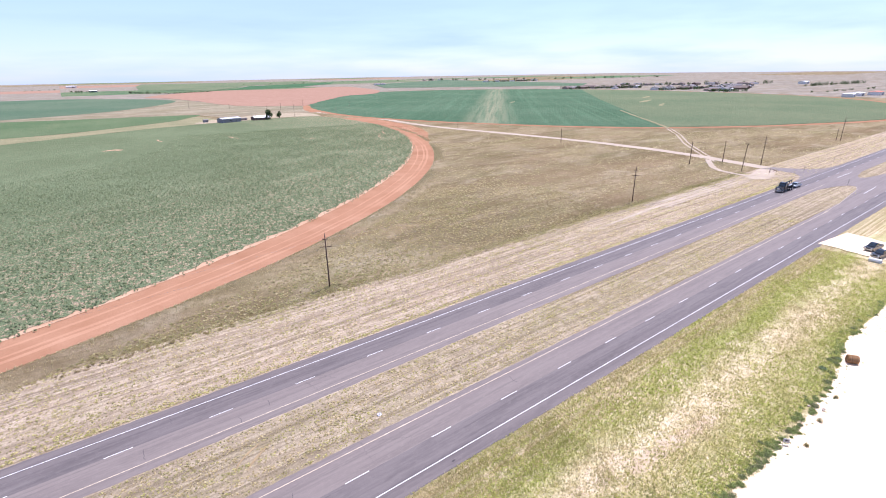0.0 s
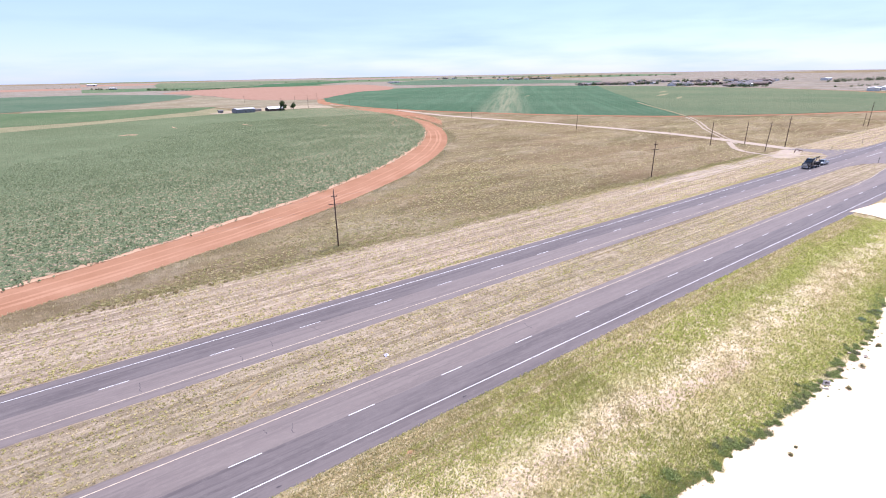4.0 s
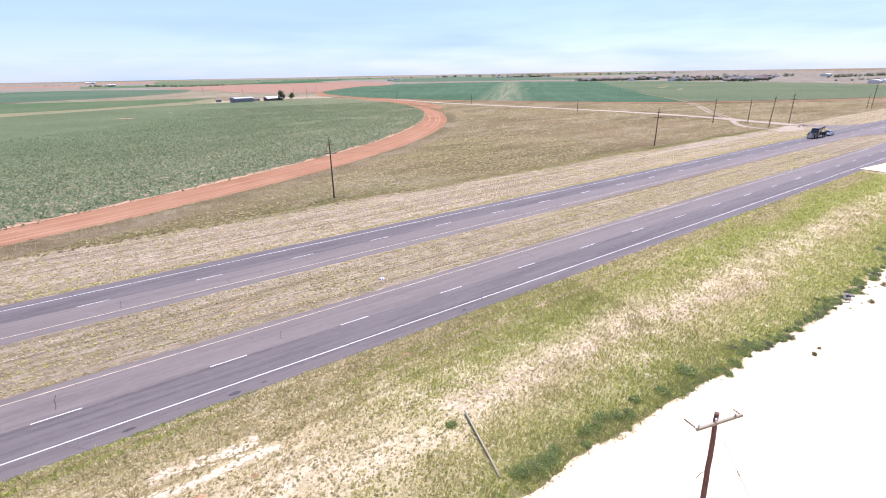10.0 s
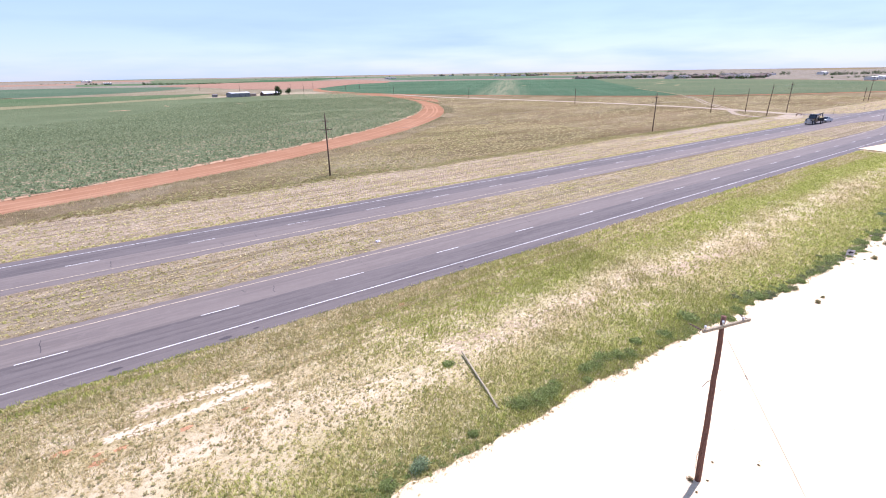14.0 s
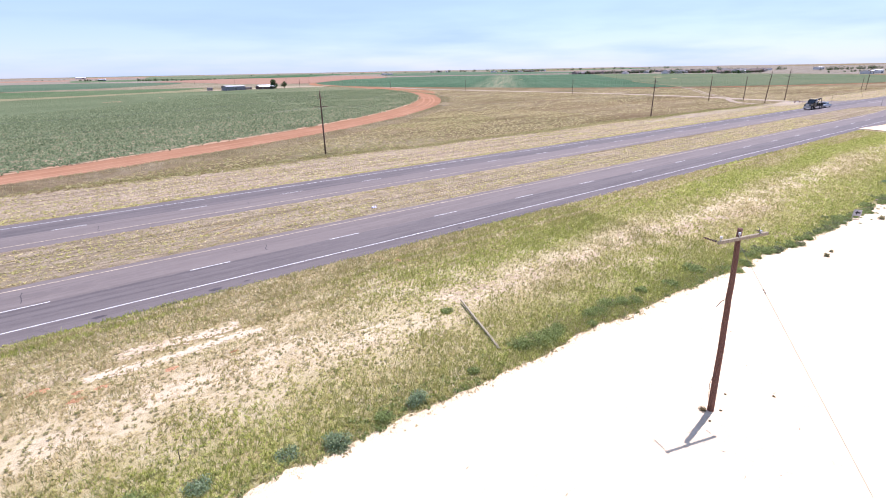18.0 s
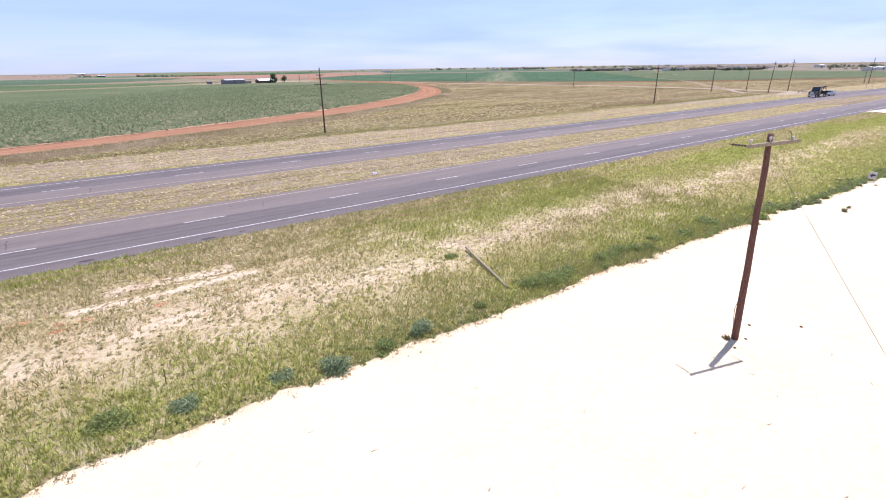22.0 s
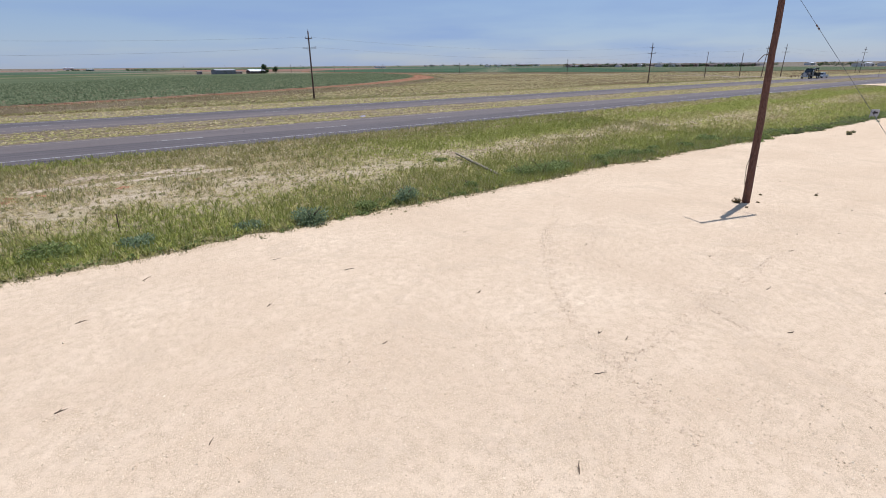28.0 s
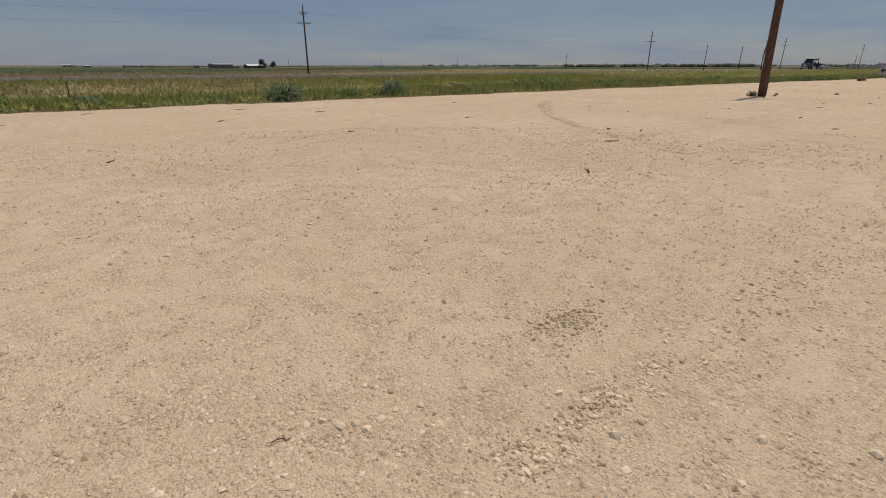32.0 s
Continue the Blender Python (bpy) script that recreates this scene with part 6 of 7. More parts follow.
for x0, x1, count, seed in ((-12, 62, 66000, 1), (30, 175, 56000, 2)):
    near = x0 < 0
    p = verge_points(count, x0, x1, lambda x, y: (G.uniform(-0.45, 0.95, len(x)) < lush(x, y)) & (G.uniform(0, 1, len(x)) < (np.clip((60 - x) / 30, 0, 1) if near else np.clip((x - 30) / 30, 0, 1))))
    g = greenness(p[:, 0], p[:, 1]) + G.normal(0, 0.11, len(p))
    for pick, mat, nm, lab in ((g > 0.42, M_GRASS, "verge_grass", "green grass of the roadside verge"), ((g <= 0.42) & (g > 0.12), M_OLIVE_B, "olive_grass", "olive half-dry grass of the roadside verge"), (g <= 0.12, M_STRAW, "dry_grass", "dry straw-coloured grass of the verge")):
        pts = p[pick]
        size = G.uniform(0.6, 1.5, len(pts)) * (1.0 if near else 1.5)
        tall = np.clip(0.07 + 0.09 * lush(pts[:, 0], pts[:, 1]), 0.05, 0.2) * size
        tufts(nm, pts, flat_z(pts[:, 0], pts[:, 1]), tall, 6, 0.11 * size, 0.019 if near else 0.035, mat, lab, seed + 10)
# thin seed stems standing over the sward
for x0, x1, count, wide in ((-12, 45, 72000, 0.0055), (40, 150, 40000, 0.012)):
    p = verge_points(count, x0, x1, lambda x, y: G.uniform(0.1, 1.0, len(x)) < 0.8 * lush(x, y) + 0.4 * bell(y - np.interp(x, EDGE_X, EDGE_Y) - 1, 3.2))
    tone = greenness(p[:, 0], p[:, 1]) + G.normal(0, 0.14, len(p)) > 0.14
    for q, mat, nm, lab in ((p[tone], M_STEM, "green_stems", "upright green grass stems standing in the verge"), (p[~tone], M_OLIVE_B, "seed_stems", "thin olive seed stems standing in the verge")):
        blades(nm, q, flat_z(q[:, 0], q[:, 1]), G.uniform(0.18, 0.42, len(q)), 3, 0.06, wide * 1.3, mat, lab, 39)
# grey-green tufts dotted over the bare soil, some of them dark
p = verge_points(26000, -12, 150, lambda x, y: (G.uniform(-0.2, 0.9, len(x)) > lush(x, y)) & (y < 33))
dark = G.uniform(0, 1, len(p)) < 0.35
for q, mat, nm, lab in ((p[dark], M_SPOT, "dark_tufts", "small dark olive tufts dotted over bare soil"), (p[~dark], M_DULL, "soil_tufts", "grey-green tufts dotted over bare soil")):
    size = G.uniform(0.5, 1.6, len(q)) ** 1.3
    tufts(nm, q, flat_z(q[:, 0], q[:, 1]), 0.09 * size, 9, 0.1 * size, 0.026, mat, lab, 31)

# the weedy fringe along the lot: leafy weeds, green and straw grass in uneven drifts
x = np.r_[G.uniform(-10, 55, 1500), G.uniform(55, 140, 2000)]
edge = np.array([lot_edge(v) for v in x])
y = edge + np.abs(G.normal(0, 0.8, len(x))) - 0.1
keep = G.uniform(0, 1, len(x)) < (0.2 + 0.75 * wave(x, y, 0.55, 5)) * np.interp(x, [4, 20], [0.3, 1.0])
p = np.c_[x, y, flat_z(x, y)][keep]
clumps("weed_fringe", p, G.uniform(0.1, 0.3, len(p)) * np.interp(p[:, 0], [20, 60], [1, 1.7]), 26, 0.06, M_WEED, "low leafy weeds along the edge of the lot", 33)
x = G.uniform(60, 130, 90)
y = np.array([lot_edge(v) for v in x]) - np.abs(G.normal(0, 1.1, len(x)))
clumps("lot_weeds", np.c_[x, y, np.full(len(x), 0.0)], G.uniform(0.06, 0.24, len(x)), 30, 0.06, M_SAGE, "scattered weeds creeping onto the lot", 37)
for nm, count, mat, lo, hi, lab, seed, back, cut in (("fringe_grass", 5500, M_GRASS, 0.14, 0.42, "taller green grass along the edge of the lot", 35, 1.2, 0.35), ("fringe_olive", 7000, M_OLIVE_B, 0.14, 0.45, "olive seed-headed grass behind the weeds", 38, 2.2, 0.5), ("fringe_straw", 6500, M_STRAW, 0.12, 0.4, "dry straw at the edge of the lot", 36, 1.5, 0.3)):
    x = G.uniform(-10, 130, count) if back < 2 else G.uniform(-10, 120, count)
    x = np.where(G.uniform(0, 1, count) < 0.5, -10 + (x + 10) * 0.4, x)
    y = np.array([lot_edge(v) for v in x]) + np.abs(G.normal(0.05, back, count))
    keep = G.uniform(0, 1, count) < cut + 0.6 * wave(x, y, 0.5, seed)
    x, y = x[keep], y[keep]
    thin = G.uniform(0, 1, len(x)) < np.interp(x, [6, 22], [0.45, 1.0])
    x, y = x[thin], y[thin]
    blades(nm, np.c_[x, y], flat_z(x, y), G.uniform(lo, hi, len(x)) * np.interp(x, [6, 22], [0.65, 0.9]), 8, 0.09, 0.007, mat, lab, seed)


# trodden straw and small clumps straggling over the lot's edge
x = G.uniform(-10, 62, 3200)
y = np.array([lot_edge(v) for v in x]) + G.normal(-0.08, 0.22, len(x)) + 0.2 * wave(x, x * 0, 2.2, 71)
blades("edge_straw", np.c_[x, y], flat_z(x, y) + 0.01, G.uniform(0.04, 0.14, len(x)), 6, 0.1, 0.006, M_STRAW, "trodden straw along the edge of the lot", 72)
x = G.uniform(-10, 62, 420)
y = np.array([lot_edge(v) for v in x]) + G.normal(0.0, 0.3, len(x))
clumps("edge_clumps", np.c_[x, y, flat_z(x, y)], G.uniform(0.05, 0.2, len(x)), 16, 0.04, M_DULL, "grey dry clumps along the edge of the lot", 73)


def bush(x, y, r, tall, mat, label, seed, leaves=520, leaf=0.05):
    z = float(flat_z(x, y))
    root = tagged(empty("bush", x, y, z), label, "bush", "bushes along the lot edge")
    g = random.Random(seed)
    pts = np.array([(g.uniform(-0.35, 0.35) * r, g.uniform(-0.35, 0.35) * r, 0.0) for _ in range(5)] + [(g.uniform(-0.5, 0.5) * r, g.uniform(-0.5, 0.5) * r, 0.25 * tall) for _ in range(5)])
    clumps("foliage", pts, np.full(10, r * 0.72), leaves // 5, leaf, mat, "", seed, root, tall / r * 0.8)
    bm = bmesh.new()
    for k in range(9):
        a = g.uniform(0, 6.28)
        tube(bm, [(0, 0, -0.03), (0.3 * r * math.cos(a), 0.3 * r * math.sin(a), 0.5 * tall), (0.7 * r * math.cos(a), 0.7 * r * math.sin(a), 0.85 * tall)], [0.014, 0.01, 0.004], 4)
    part("stem", bm, M_TWIG, root)


SAGE, DARK = "round blue-green tumbleweed bush at the edge of the lot", "dark green leafy bush among roadside weeds"
for k, (x, y, r, tall, kind) in enumerate(((7.3, 16.75, 0.62, 0.72, 0), (11.6, 17.1, 0.55, 0.75, 0), (9.8, 17.2, 0.5, 0.45, 1), (20.3, 17.3, 1.15, 0.85, 1), (19.2, 17.6, 0.8, 0.6, 1), (21.5, 17.3, 0.85, 0.7, 1), (22.6, 17.6, 0.5, 0.4, 1), (25.4, 17.6, 0.6, 0.5, 1), (27.6, 17.9, 0.8, 0.55, 1), (28.6, 17.3, 0.6, 0.5, 1), (31.5, 17.6, 0.5, 0.4, 1), (1.9, 18.0, 0.6, 0.4, 0), (-0.3, 18.6, 0.8, 0.5, 1), (5.3, 17.5, 0.5, 0.3, 0), (26.5, 17.4, 0.7, 0.45, 1), (29.6, 16.9, 0.6, 0.45, 1), (24.6, 16.8, 0.4, 0.35, 1), (38.2, 17.3, 0.9, 0.6, 1), (34.0, 17.0, 0.6, 0.4, 1), (87.0, 16.8, 0.6, 0.5, 0), (92.0, 16.2, 0.5, 0.45, 0), (18.6, 23.9, 0.45, 0.2, 1), (15.4, 17.4, 0.35, 0.35, 1))):
    bush(x, y, r, tall, M_WEED if kind else M_SAGE, DARK if kind else SAGE, 50 + k, 900 if x < 30 else 420, 0.045 if x < 30 else 0.09)
rr = random.Random(77)
for k in range(120):
    x = rr.uniform(40, 93) if k < 100 else rr.uniform(93, 125)
    r = rr.uniform(0.22, 0.62)
    bush(x, lot_edge(x) + abs(rr.gauss(0, 0.75)) - 0.2, r, r * rr.uniform(0.6, 0.95), rr.choice((M_WEED, M_WEED, M_BUSH)), DARK, 200 + k, 260, 0.06)
# a few small weeds standing on the lot itself
for k, (x, y, r) in enumerate(((22.0, 8.43, 0.17), (22.65, 7.88, 0.06), (21.55, 7.83, 0.06), (24.05, 8.33, 0.06), (25.75, 6.83, 0.065), (49.5, 12.0, 0.24), (51, 12.1, 0.16), (72.5, 12.9, 0.4), (66, 12.3, 0.3), (80, 13.2, 0.35))):
    bush(x, y, r, r * 1.7, M_BROWN if x < 40 else M_DULL, "small dry weed on the bare caliche", 90 + k, 160, 0.03 if x < 40 else 0.06)

# the mown median, the north verge and the prairie
def patchy(p, base, gain, s, seed):
    return p[G.uniform(-0.6, 1, len(p)) < base + gain * wave(p[:, 0] * 0.15, p[:, 1], s, seed)]


def sward(p, split, low, high, per, reach, wide, kinds, seed):
    """Tufts of two or three kinds, mixed in streaks that run along the road."""
    tone = wave(p[:, 0] * 0.12, p[:, 1], split, seed) + G.normal(0, 0.45, len(p))
    cuts = [-9, *([-0.25, 0.45] if len(kinds) == 3 else [0.1]), 9]
    for (mat, nm, lab), a, b in zip(kinds, cuts, cuts[1:]):
        q = p[(tone > a) & (tone <= b)]
        size = G.uniform(0.6, 1.5, len(q))
        tufts(nm, q, flat_z(q[:, 0], q[:, 1]), G.uniform(low, high, len(q)) * size, per, reach * size, wide, mat, lab, seed)


sward(patchy(scatter(24000, -15, 175, 47.4, 58.4), 0.35, 0.7, 2.2, 7), 2.4, 0.05, 0.12, 7, 0.16, 0.035, ((M_STRAW, "median_grass", "short dry grass of the median"), (M_DULL, "median_tufts", "grey-brown mown tufts of the median"), (M_OLIVE_B, "median_olive", "olive grass of the median")), 41)
p = scatter(9000, -15, 235, 47.3, 58.4)
p = p[G.uniform(-0.2, 1, len(p)) < 0.8 * np.exp(-np.minimum(p[:, 1] - 47, 58.6 - p[:, 1]) ** 2) + 0.8 * np.clip((p[:, 0] - 195) / 40, 0, 0.6)]
blades("median_green", p, np.array([height(x, y) for x, y in p]), G.uniform(0.06, 0.2, len(p)), 4, 0.1, 0.02, M_OLIVE_B, "greener grass at the edges of the median", 42)
sward(patchy(scatter(34000, -20, 235, 70, 92), 0.3, 0.7, 2.0, 9), 1.6, 0.06, 0.15, 7, 0.2, 0.045, ((M_STRAW, "north_verge_grass", "mown dry grass beyond the far carriageway"), (M_DULL, "north_verge_tufts", "grey-brown tufts in the mown verge"), (M_OLIVE_B, "north_verge_olive", "olive grass mixed into the mown verge")), 43)
x = G.uniform(-20, 228, 3000)
y = 70.2 + np.abs(G.normal(0, 0.8, len(x)))
tufts("road_edge_grass", np.c_[x, y], flat_z(x, y), G.uniform(0.08, 0.2, len(x)), 7, G.uniform(0.1, 0.25, len(x)), 0.035, M_OLIVE_B, "olive grass along the far road edge", 46)
p = np.r_[scatter(26000, -15, 150, 90, 165), scatter(30000, 60, 275, 92, 260), scatter(14000, 150, 275, 240, 430), scatter(16000, 262, 440, 92, 230)]
inside = (np.hypot(p[:, 0] + 118.1, p[:, 1] - 432.9) > 352) & (np.hypot(p[:, 0] - 620, p[:, 1] - 520) > 405)
on_road = np.abs(p[:, 0] - np.interp(p[:, 1], [q[1] for q in SIDE], [q[0] for q in SIDE])) < 3.6
p = p[inside & ~on_road & (G.uniform(-0.8, 1, len(p)) < 0.45 + 0.6 * wave(p[:, 0], p[:, 1], 0.12, 10))]
sward(p, 0.5, 0.1, 0.26, 5, 0.34, 0.1, ((M_PALETUFT, "prairie_grass", "tufted dry prairie grass"), (M_DULL, "prairie_tufts", "grey-brown prairie tufts"), (M_BROWN, "prairie_weeds", "brown and olive prairie weeds")), 44)
sward(patchy(scatter(9000, 235, 430, 70.2, 92), 0.3, 0.7, 2.0, 19), 1.6, 0.06, 0.15, 6, 0.3, 0.07, ((M_STRAW, "east_verge_grass", "mown dry grass past the side road"), (M_DULL, "east_verge_tufts", "grey-brown tufts past the side road"), (M_OLIVE_B, "east_verge_olive", "olive grass past the side road")), 53)

# a ragged seam of rough grass where the mowing ends
x = G.uniform(-15, 240, 9000)
y = 92 + G.normal(0.3, 1.3, len(x)) + 1.2 * wave(x, x * 0, 0.25, 51)
blades("seam_grass", np.c_[x, y], flat_z(x, y), G.uniform(0.12, 0.32, len(x)), 4, 0.2, 0.04, M_OLIVE_B, "rough grass where the mowing ends", 48)
x, y = 40.7 + G.normal(0, 1.0, 160), 95.5 + G.normal(0, 0.6, 160)
clumps("pole_weeds", np.c_[x, y, flat_z(x, y)], G.uniform(0.1, 0.28, 160), 14, 0.09, M_DULL, "dark weeds left round the foot of a pole", 49)

# the low grassy bank outside the red ring road, with taller straw on it
def bank_z(r, a):
    """Height of the bank at a radius and an angle in degrees about the middle of the ring."""
    top = np.interp(a, [-78, -47, -36], [0.78, 0.72, 0.06])
    return top * np.interp(r, [350.7, 351.8, 352.9, 354.6, 358.0], [-0.05, 0.75, 1.0, 0.6, -0.05])


rows, verts, faces = [350.7, 351.3, 352.0, 352.9, 353.8, 355.0, 356.5, 358.0], [], []
for i in range(169):
    a = -78 + 0.25 * i
    for j, r in enumerate(rows):
        q = r + 0.35 * noise.noise((a * 3.0, j * 0.7, 3)) * (0 < j < 7)
        x, y = -118.1 + q * math.cos(radians(a)), 432.9 + q * math.sin(radians(a))
        lift = float(bank_z(q, a)) * (1 + 0.45 * noise.noise((a * 2.2, j * 0.5, 8)))
        verts.append((x, y, height(x, y) + lift))
faces = [(i * 8 + j, i * 8 + j + 1, i * 8 + j + 9, i * 8 + j + 8) for i in range(168) for j in range(7)]
faces = [f[::-1] for f in faces]
tagged(shape("grass_bank", verts, faces, M_PRAIRIE, smooth=True), "low grassy bank beside the red dirt track", kind="structure")
deg = G.uniform(-76, -8, 15000)
r = 350.9 + np.abs(G.normal(0.6, 2.4, len(deg)))
x, y = -118.1 + r * np.cos(np.radians(deg)), 432.9 + r * np.sin(np.radians(deg))
keep = (x > -25) & (G.uniform(0, 1, len(deg)) < 0.62 + 0.7 * wave(x, y, 0.2, 17))
x, y, z = x[keep], y[keep], (flat_z(x, y) + np.where(deg < -36, np.maximum(bank_z(r, deg), 0), 0) * 0.85)[keep]
blades("bank_grass", np.c_[x, y], z, G.uniform(0.18, 0.5, len(x)), 5, 0.25, 0.045, M_STRAW, "pale straw on the bank beside the red track", 47)
# darker olive growth between the bank and the mown verge
p = scatter(9000, -20, 120, 93, 150)
d = np.hypot(p[:, 0] + 118.1, p[:, 1] - 432.9)
p = p[(d > 355) & (d < 385) & (G.uniform(-0.4, 1, len(p)) < 0.35 + 0.7 * wave(p[:, 0] * 0.4, p[:, 1], 0.25, 54))]
size = G.uniform(0.6, 1.5, len(p))
tufts("olive_growth", p, flat_z(p[:, 0], p[:, 1]), 0.2 * size, 6, 0.32 * size, 0.08, M_SPOT, "rough olive grass between the bank and the mowing", 55)

# cotton plants near the rim of the circle, thinning out at its sandy margin
r = A[2] + 1.5 - 170 * G.uniform(0, 1, 90000) ** 1.25
a = np.radians(G.uniform(-72, -8, len(r)))
x, y = A[0] + r * np.cos(a), A[1] + r * np.sin(a)
keep = (x > -30) & (G.uniform(0, 1, len(r)) < np.clip((A[2] + 1.4 - r) / 3, 0.15, 1) * np.clip(0.8 + 0.5 * wave(x, y, 0.22, 13), 0.15, 1) * np.interp(A[2] - r, [0, 25, 60, 100, 170], [0.55, 0.68, 0.9, 0.75, 0.1]))
x, y = x[keep], y[keep]
size = G.uniform(0.6, 1.45, len(x))
tufts("cotton_plants", np.c_[x, y], np.full(len(x), -0.53), 0.42 * size, 5, 0.3 * size, 0.14, M_CLEAF, "leafy cotton plants near the rim of the field", 61)

# old tyre scuffs curving through the median grass
SCUFF = ((12.4, 55.0), (10.8, 54.1), (9.4, 53.0), (8.6, 52.0))
M_SCUFF = dirt("scuffed_brown_grass", (0.25, 0.185, 0.105), (0.31, 0.235, 0.14), (0.19, 0.135, 0.075), (1, 1, 1), 1.5)
for dx in (0.0, 1.2):
    strip("tyre_scuff", [(x + dx, y - 0.75 * dx) for x, y in SCUFF], 0.16, 0.03, M_SCUFF, label="brown tyre scuff across the median grass", wobble=0.14, edge=0.6, taper=True)

# bare patches: broken pale soil streaks and small red ant mounds in the verge
def blotches(name, line, half, count, size, mat, label, seed):
    """Many small ragged patches of soil strewn along a line."""
    g = random.Random(seed)
    verts, faces = [], []
    for k in range(count):
        i = g.randrange(len(line) - 1)
        f = g.random()
        x = line[i][0] + (line[i + 1][0] - line[i][0]) * f + g.gauss(0, half * 0.6)
        y = line[i][1] + (line[i + 1][1] - line[i][1]) * f + g.gauss(0, half * 0.5)
        r, n, z = size * g.uniform(0.35, 1.5), 8, 0.012 + 0.018 * k / count
        base = len(verts)
        verts.append((x, y, float(flat_z(x, y)) + z + 0.004))
        for j in range(n):
            q = r * g.uniform(0.6, 1.25)
            px, py = x + 1.4 * q * math.cos(6.2832 * j / n), y + 0.8 * q * math.sin(6.2832 * j / n)
            verts.append((px, py, float(flat_z(px, py)) + z - 0.006))
        faces += [(base, base + 1 + j, base + 1 + (j + 1) % n) for j in range(n)]
    tagged(shape(name, verts, faces, mat, smooth=True), label, kind="structure")


for k, (line, half, count, size, mat, lab) in enumerate((([(-1.4, 29.6), (1.5, 29.2), (4.5, 29.4), (7.8, 29.3)], 0.36, 380, 0.12, M_PALE, "pale bare streak of soil in the verge"), ([(0.2, 31.2), (3.2, 30.9), (6.6, 30.5)], 0.55, 240, 0.1, M_PALE, "pale bare streak of soil in the verge"), ([(46, 23.2), (53, 22.9), (62, 22.0)], 0.9, 420, 0.25, M_TRACK, "bare pinkish soil in the verge"), ([(20, 25.5), (27, 24.6), (38, 24.6), (48, 25.0)], 1.6, 420, 0.14, M_TRACK, "chalky bare soil between the tufts"))):
    blotches("bare_soil", line, half, count, size, mat, lab, 60 + k)
for k, (x, y, r) in enumerate(((-3.5, 29.8, 0.42), (-1.9, 28.5, 0.25), (-1.9, 27.8, 0.34), (-0.8, 28.3, 0.28), (2.4, 27.9, 0.3), (5.7, 27.6, 0.22), (20.7, 33.7, 0.35))):
    bm = bmesh.new()
    rr = random.Random(k)
    bmesh.ops.create_circle(bm, cap_ends=True, cap_tris=True, radius=1, segments=22)
    for v in bm.verts:
        c = v.co.length < 0.1
        v.co = Vector((v.co.x * r * rr.uniform(0.6, 1.25) * 1.2, v.co.y * 0.7 * r * rr.uniform(0.75, 1.25), 0.09 if c else -0.01))
    mound = tagged(part("ant_mound", bm, M_ANT), "low mound of bare red soil in the grass", "soil mound", "red soil mounds")
    mound.location = (x, y, float(flat_z(x, y)) + 0.01)

# tyre tracks pressed into the lot: rows of shallow tread marks, broken off here and there
def rut(line, half, label):
    g = random.Random(int(line[0][0] * 100))
    verts, faces = [], []
    pts = [Vector((*p, 0)) for p in line]
    for a, b in zip(pts, pts[1:]):
        w = (b - a).normalized()
        side = Vector((-w.y, w.x, 0))
        n = max(1, int((b - a).length / 0.028))
        for k in range(n):
            m = a.lerp(b, (k + g.uniform(-0.3, 0.3)) / n)
            if g.random() > 0.75 + 0.5 * noise.noise((m.x * 0.9, m.y * 0.9, 2)):
                continue
            m += side * (g.choice((-0.55, 0.55)) * half + g.gauss(0, half * 0.22))
            long, wide, slant = half * g.uniform(0.05, 0.2), g.uniform(0.01, 0.03), g.uniform(-0.8, 0.8)
            base = len(verts)
            for u, v in ((-1, -0.4), (-0.5, -1), (0.6, -0.9), (1, 0.1), (0.4, 1), (-0.6, 0.8)):
                q = m + side * u * long + w * (v * wide + slant * u * long) * g.uniform(0.8, 1.2)
                verts.append((q.x, q.y, lot_z(q.x, q.y) + 0.005))
            faces.append(tuple(range(base, base + 6)))
    ob = shape("tyre_track", verts, faces, M_RUT)
    for f in ob.data.polygons:
        if f.normal.z < 0:
            f.flip()
    tagged(ob, label, kind="structure")


def arc(points, n=10):
    """A smooth line through a few points."""
    out, p = [], [Vector(q) for q in points]
    for i in range(len(p) - 1):
        a, b, c, d = p[max(i - 1, 0)], p[i], p[i + 1], p[min(i + 2, len(p) - 1)]
        out += [0.5 * ((2 * b) + (c - a) * f + (2 * a - 5 * b + 4 * c - d) * f * f + (3 * b - a - 3 * c + d) * f ** 3) for f in (k / n for k in range(n))]
    return out + [p[-1]]


rut(arc(((16.4, 13.0), (14.8, 11.7), (12.7, 10.2), (10.8, 8.5), (9.6, 7.0), (8.9, 6.0), (8.5, 5.2), (8.0, 4.2), (7.8, 3.6), (7.6, 2.6))), 0.17, "faint curved tyre track in the caliche")
rut(arc(((16.5, 11.2), (15.6, 10.2), (14.6, 9.6), (13.6, 9.2), (12.2, 8.2))), 0.14, "faint tyre track turning beside the pole")
rut(arc(((17.5, 5.1), (14.7, 4.9), (12.0, 4.8), (9.9, 4.7), (8.5, 4.7), (6.8, 4.9))), 0.15, "faint tyre track crossing the lot")
rut(arc(((12.6, 6.3), (11.9, 4.4), (11.4, 2.9), (11.3, 2.4), (11.1, 1.9), (10.9, 1.4), (10.4, 0.2))), 0.13, "faint tyre track running off across the lot")

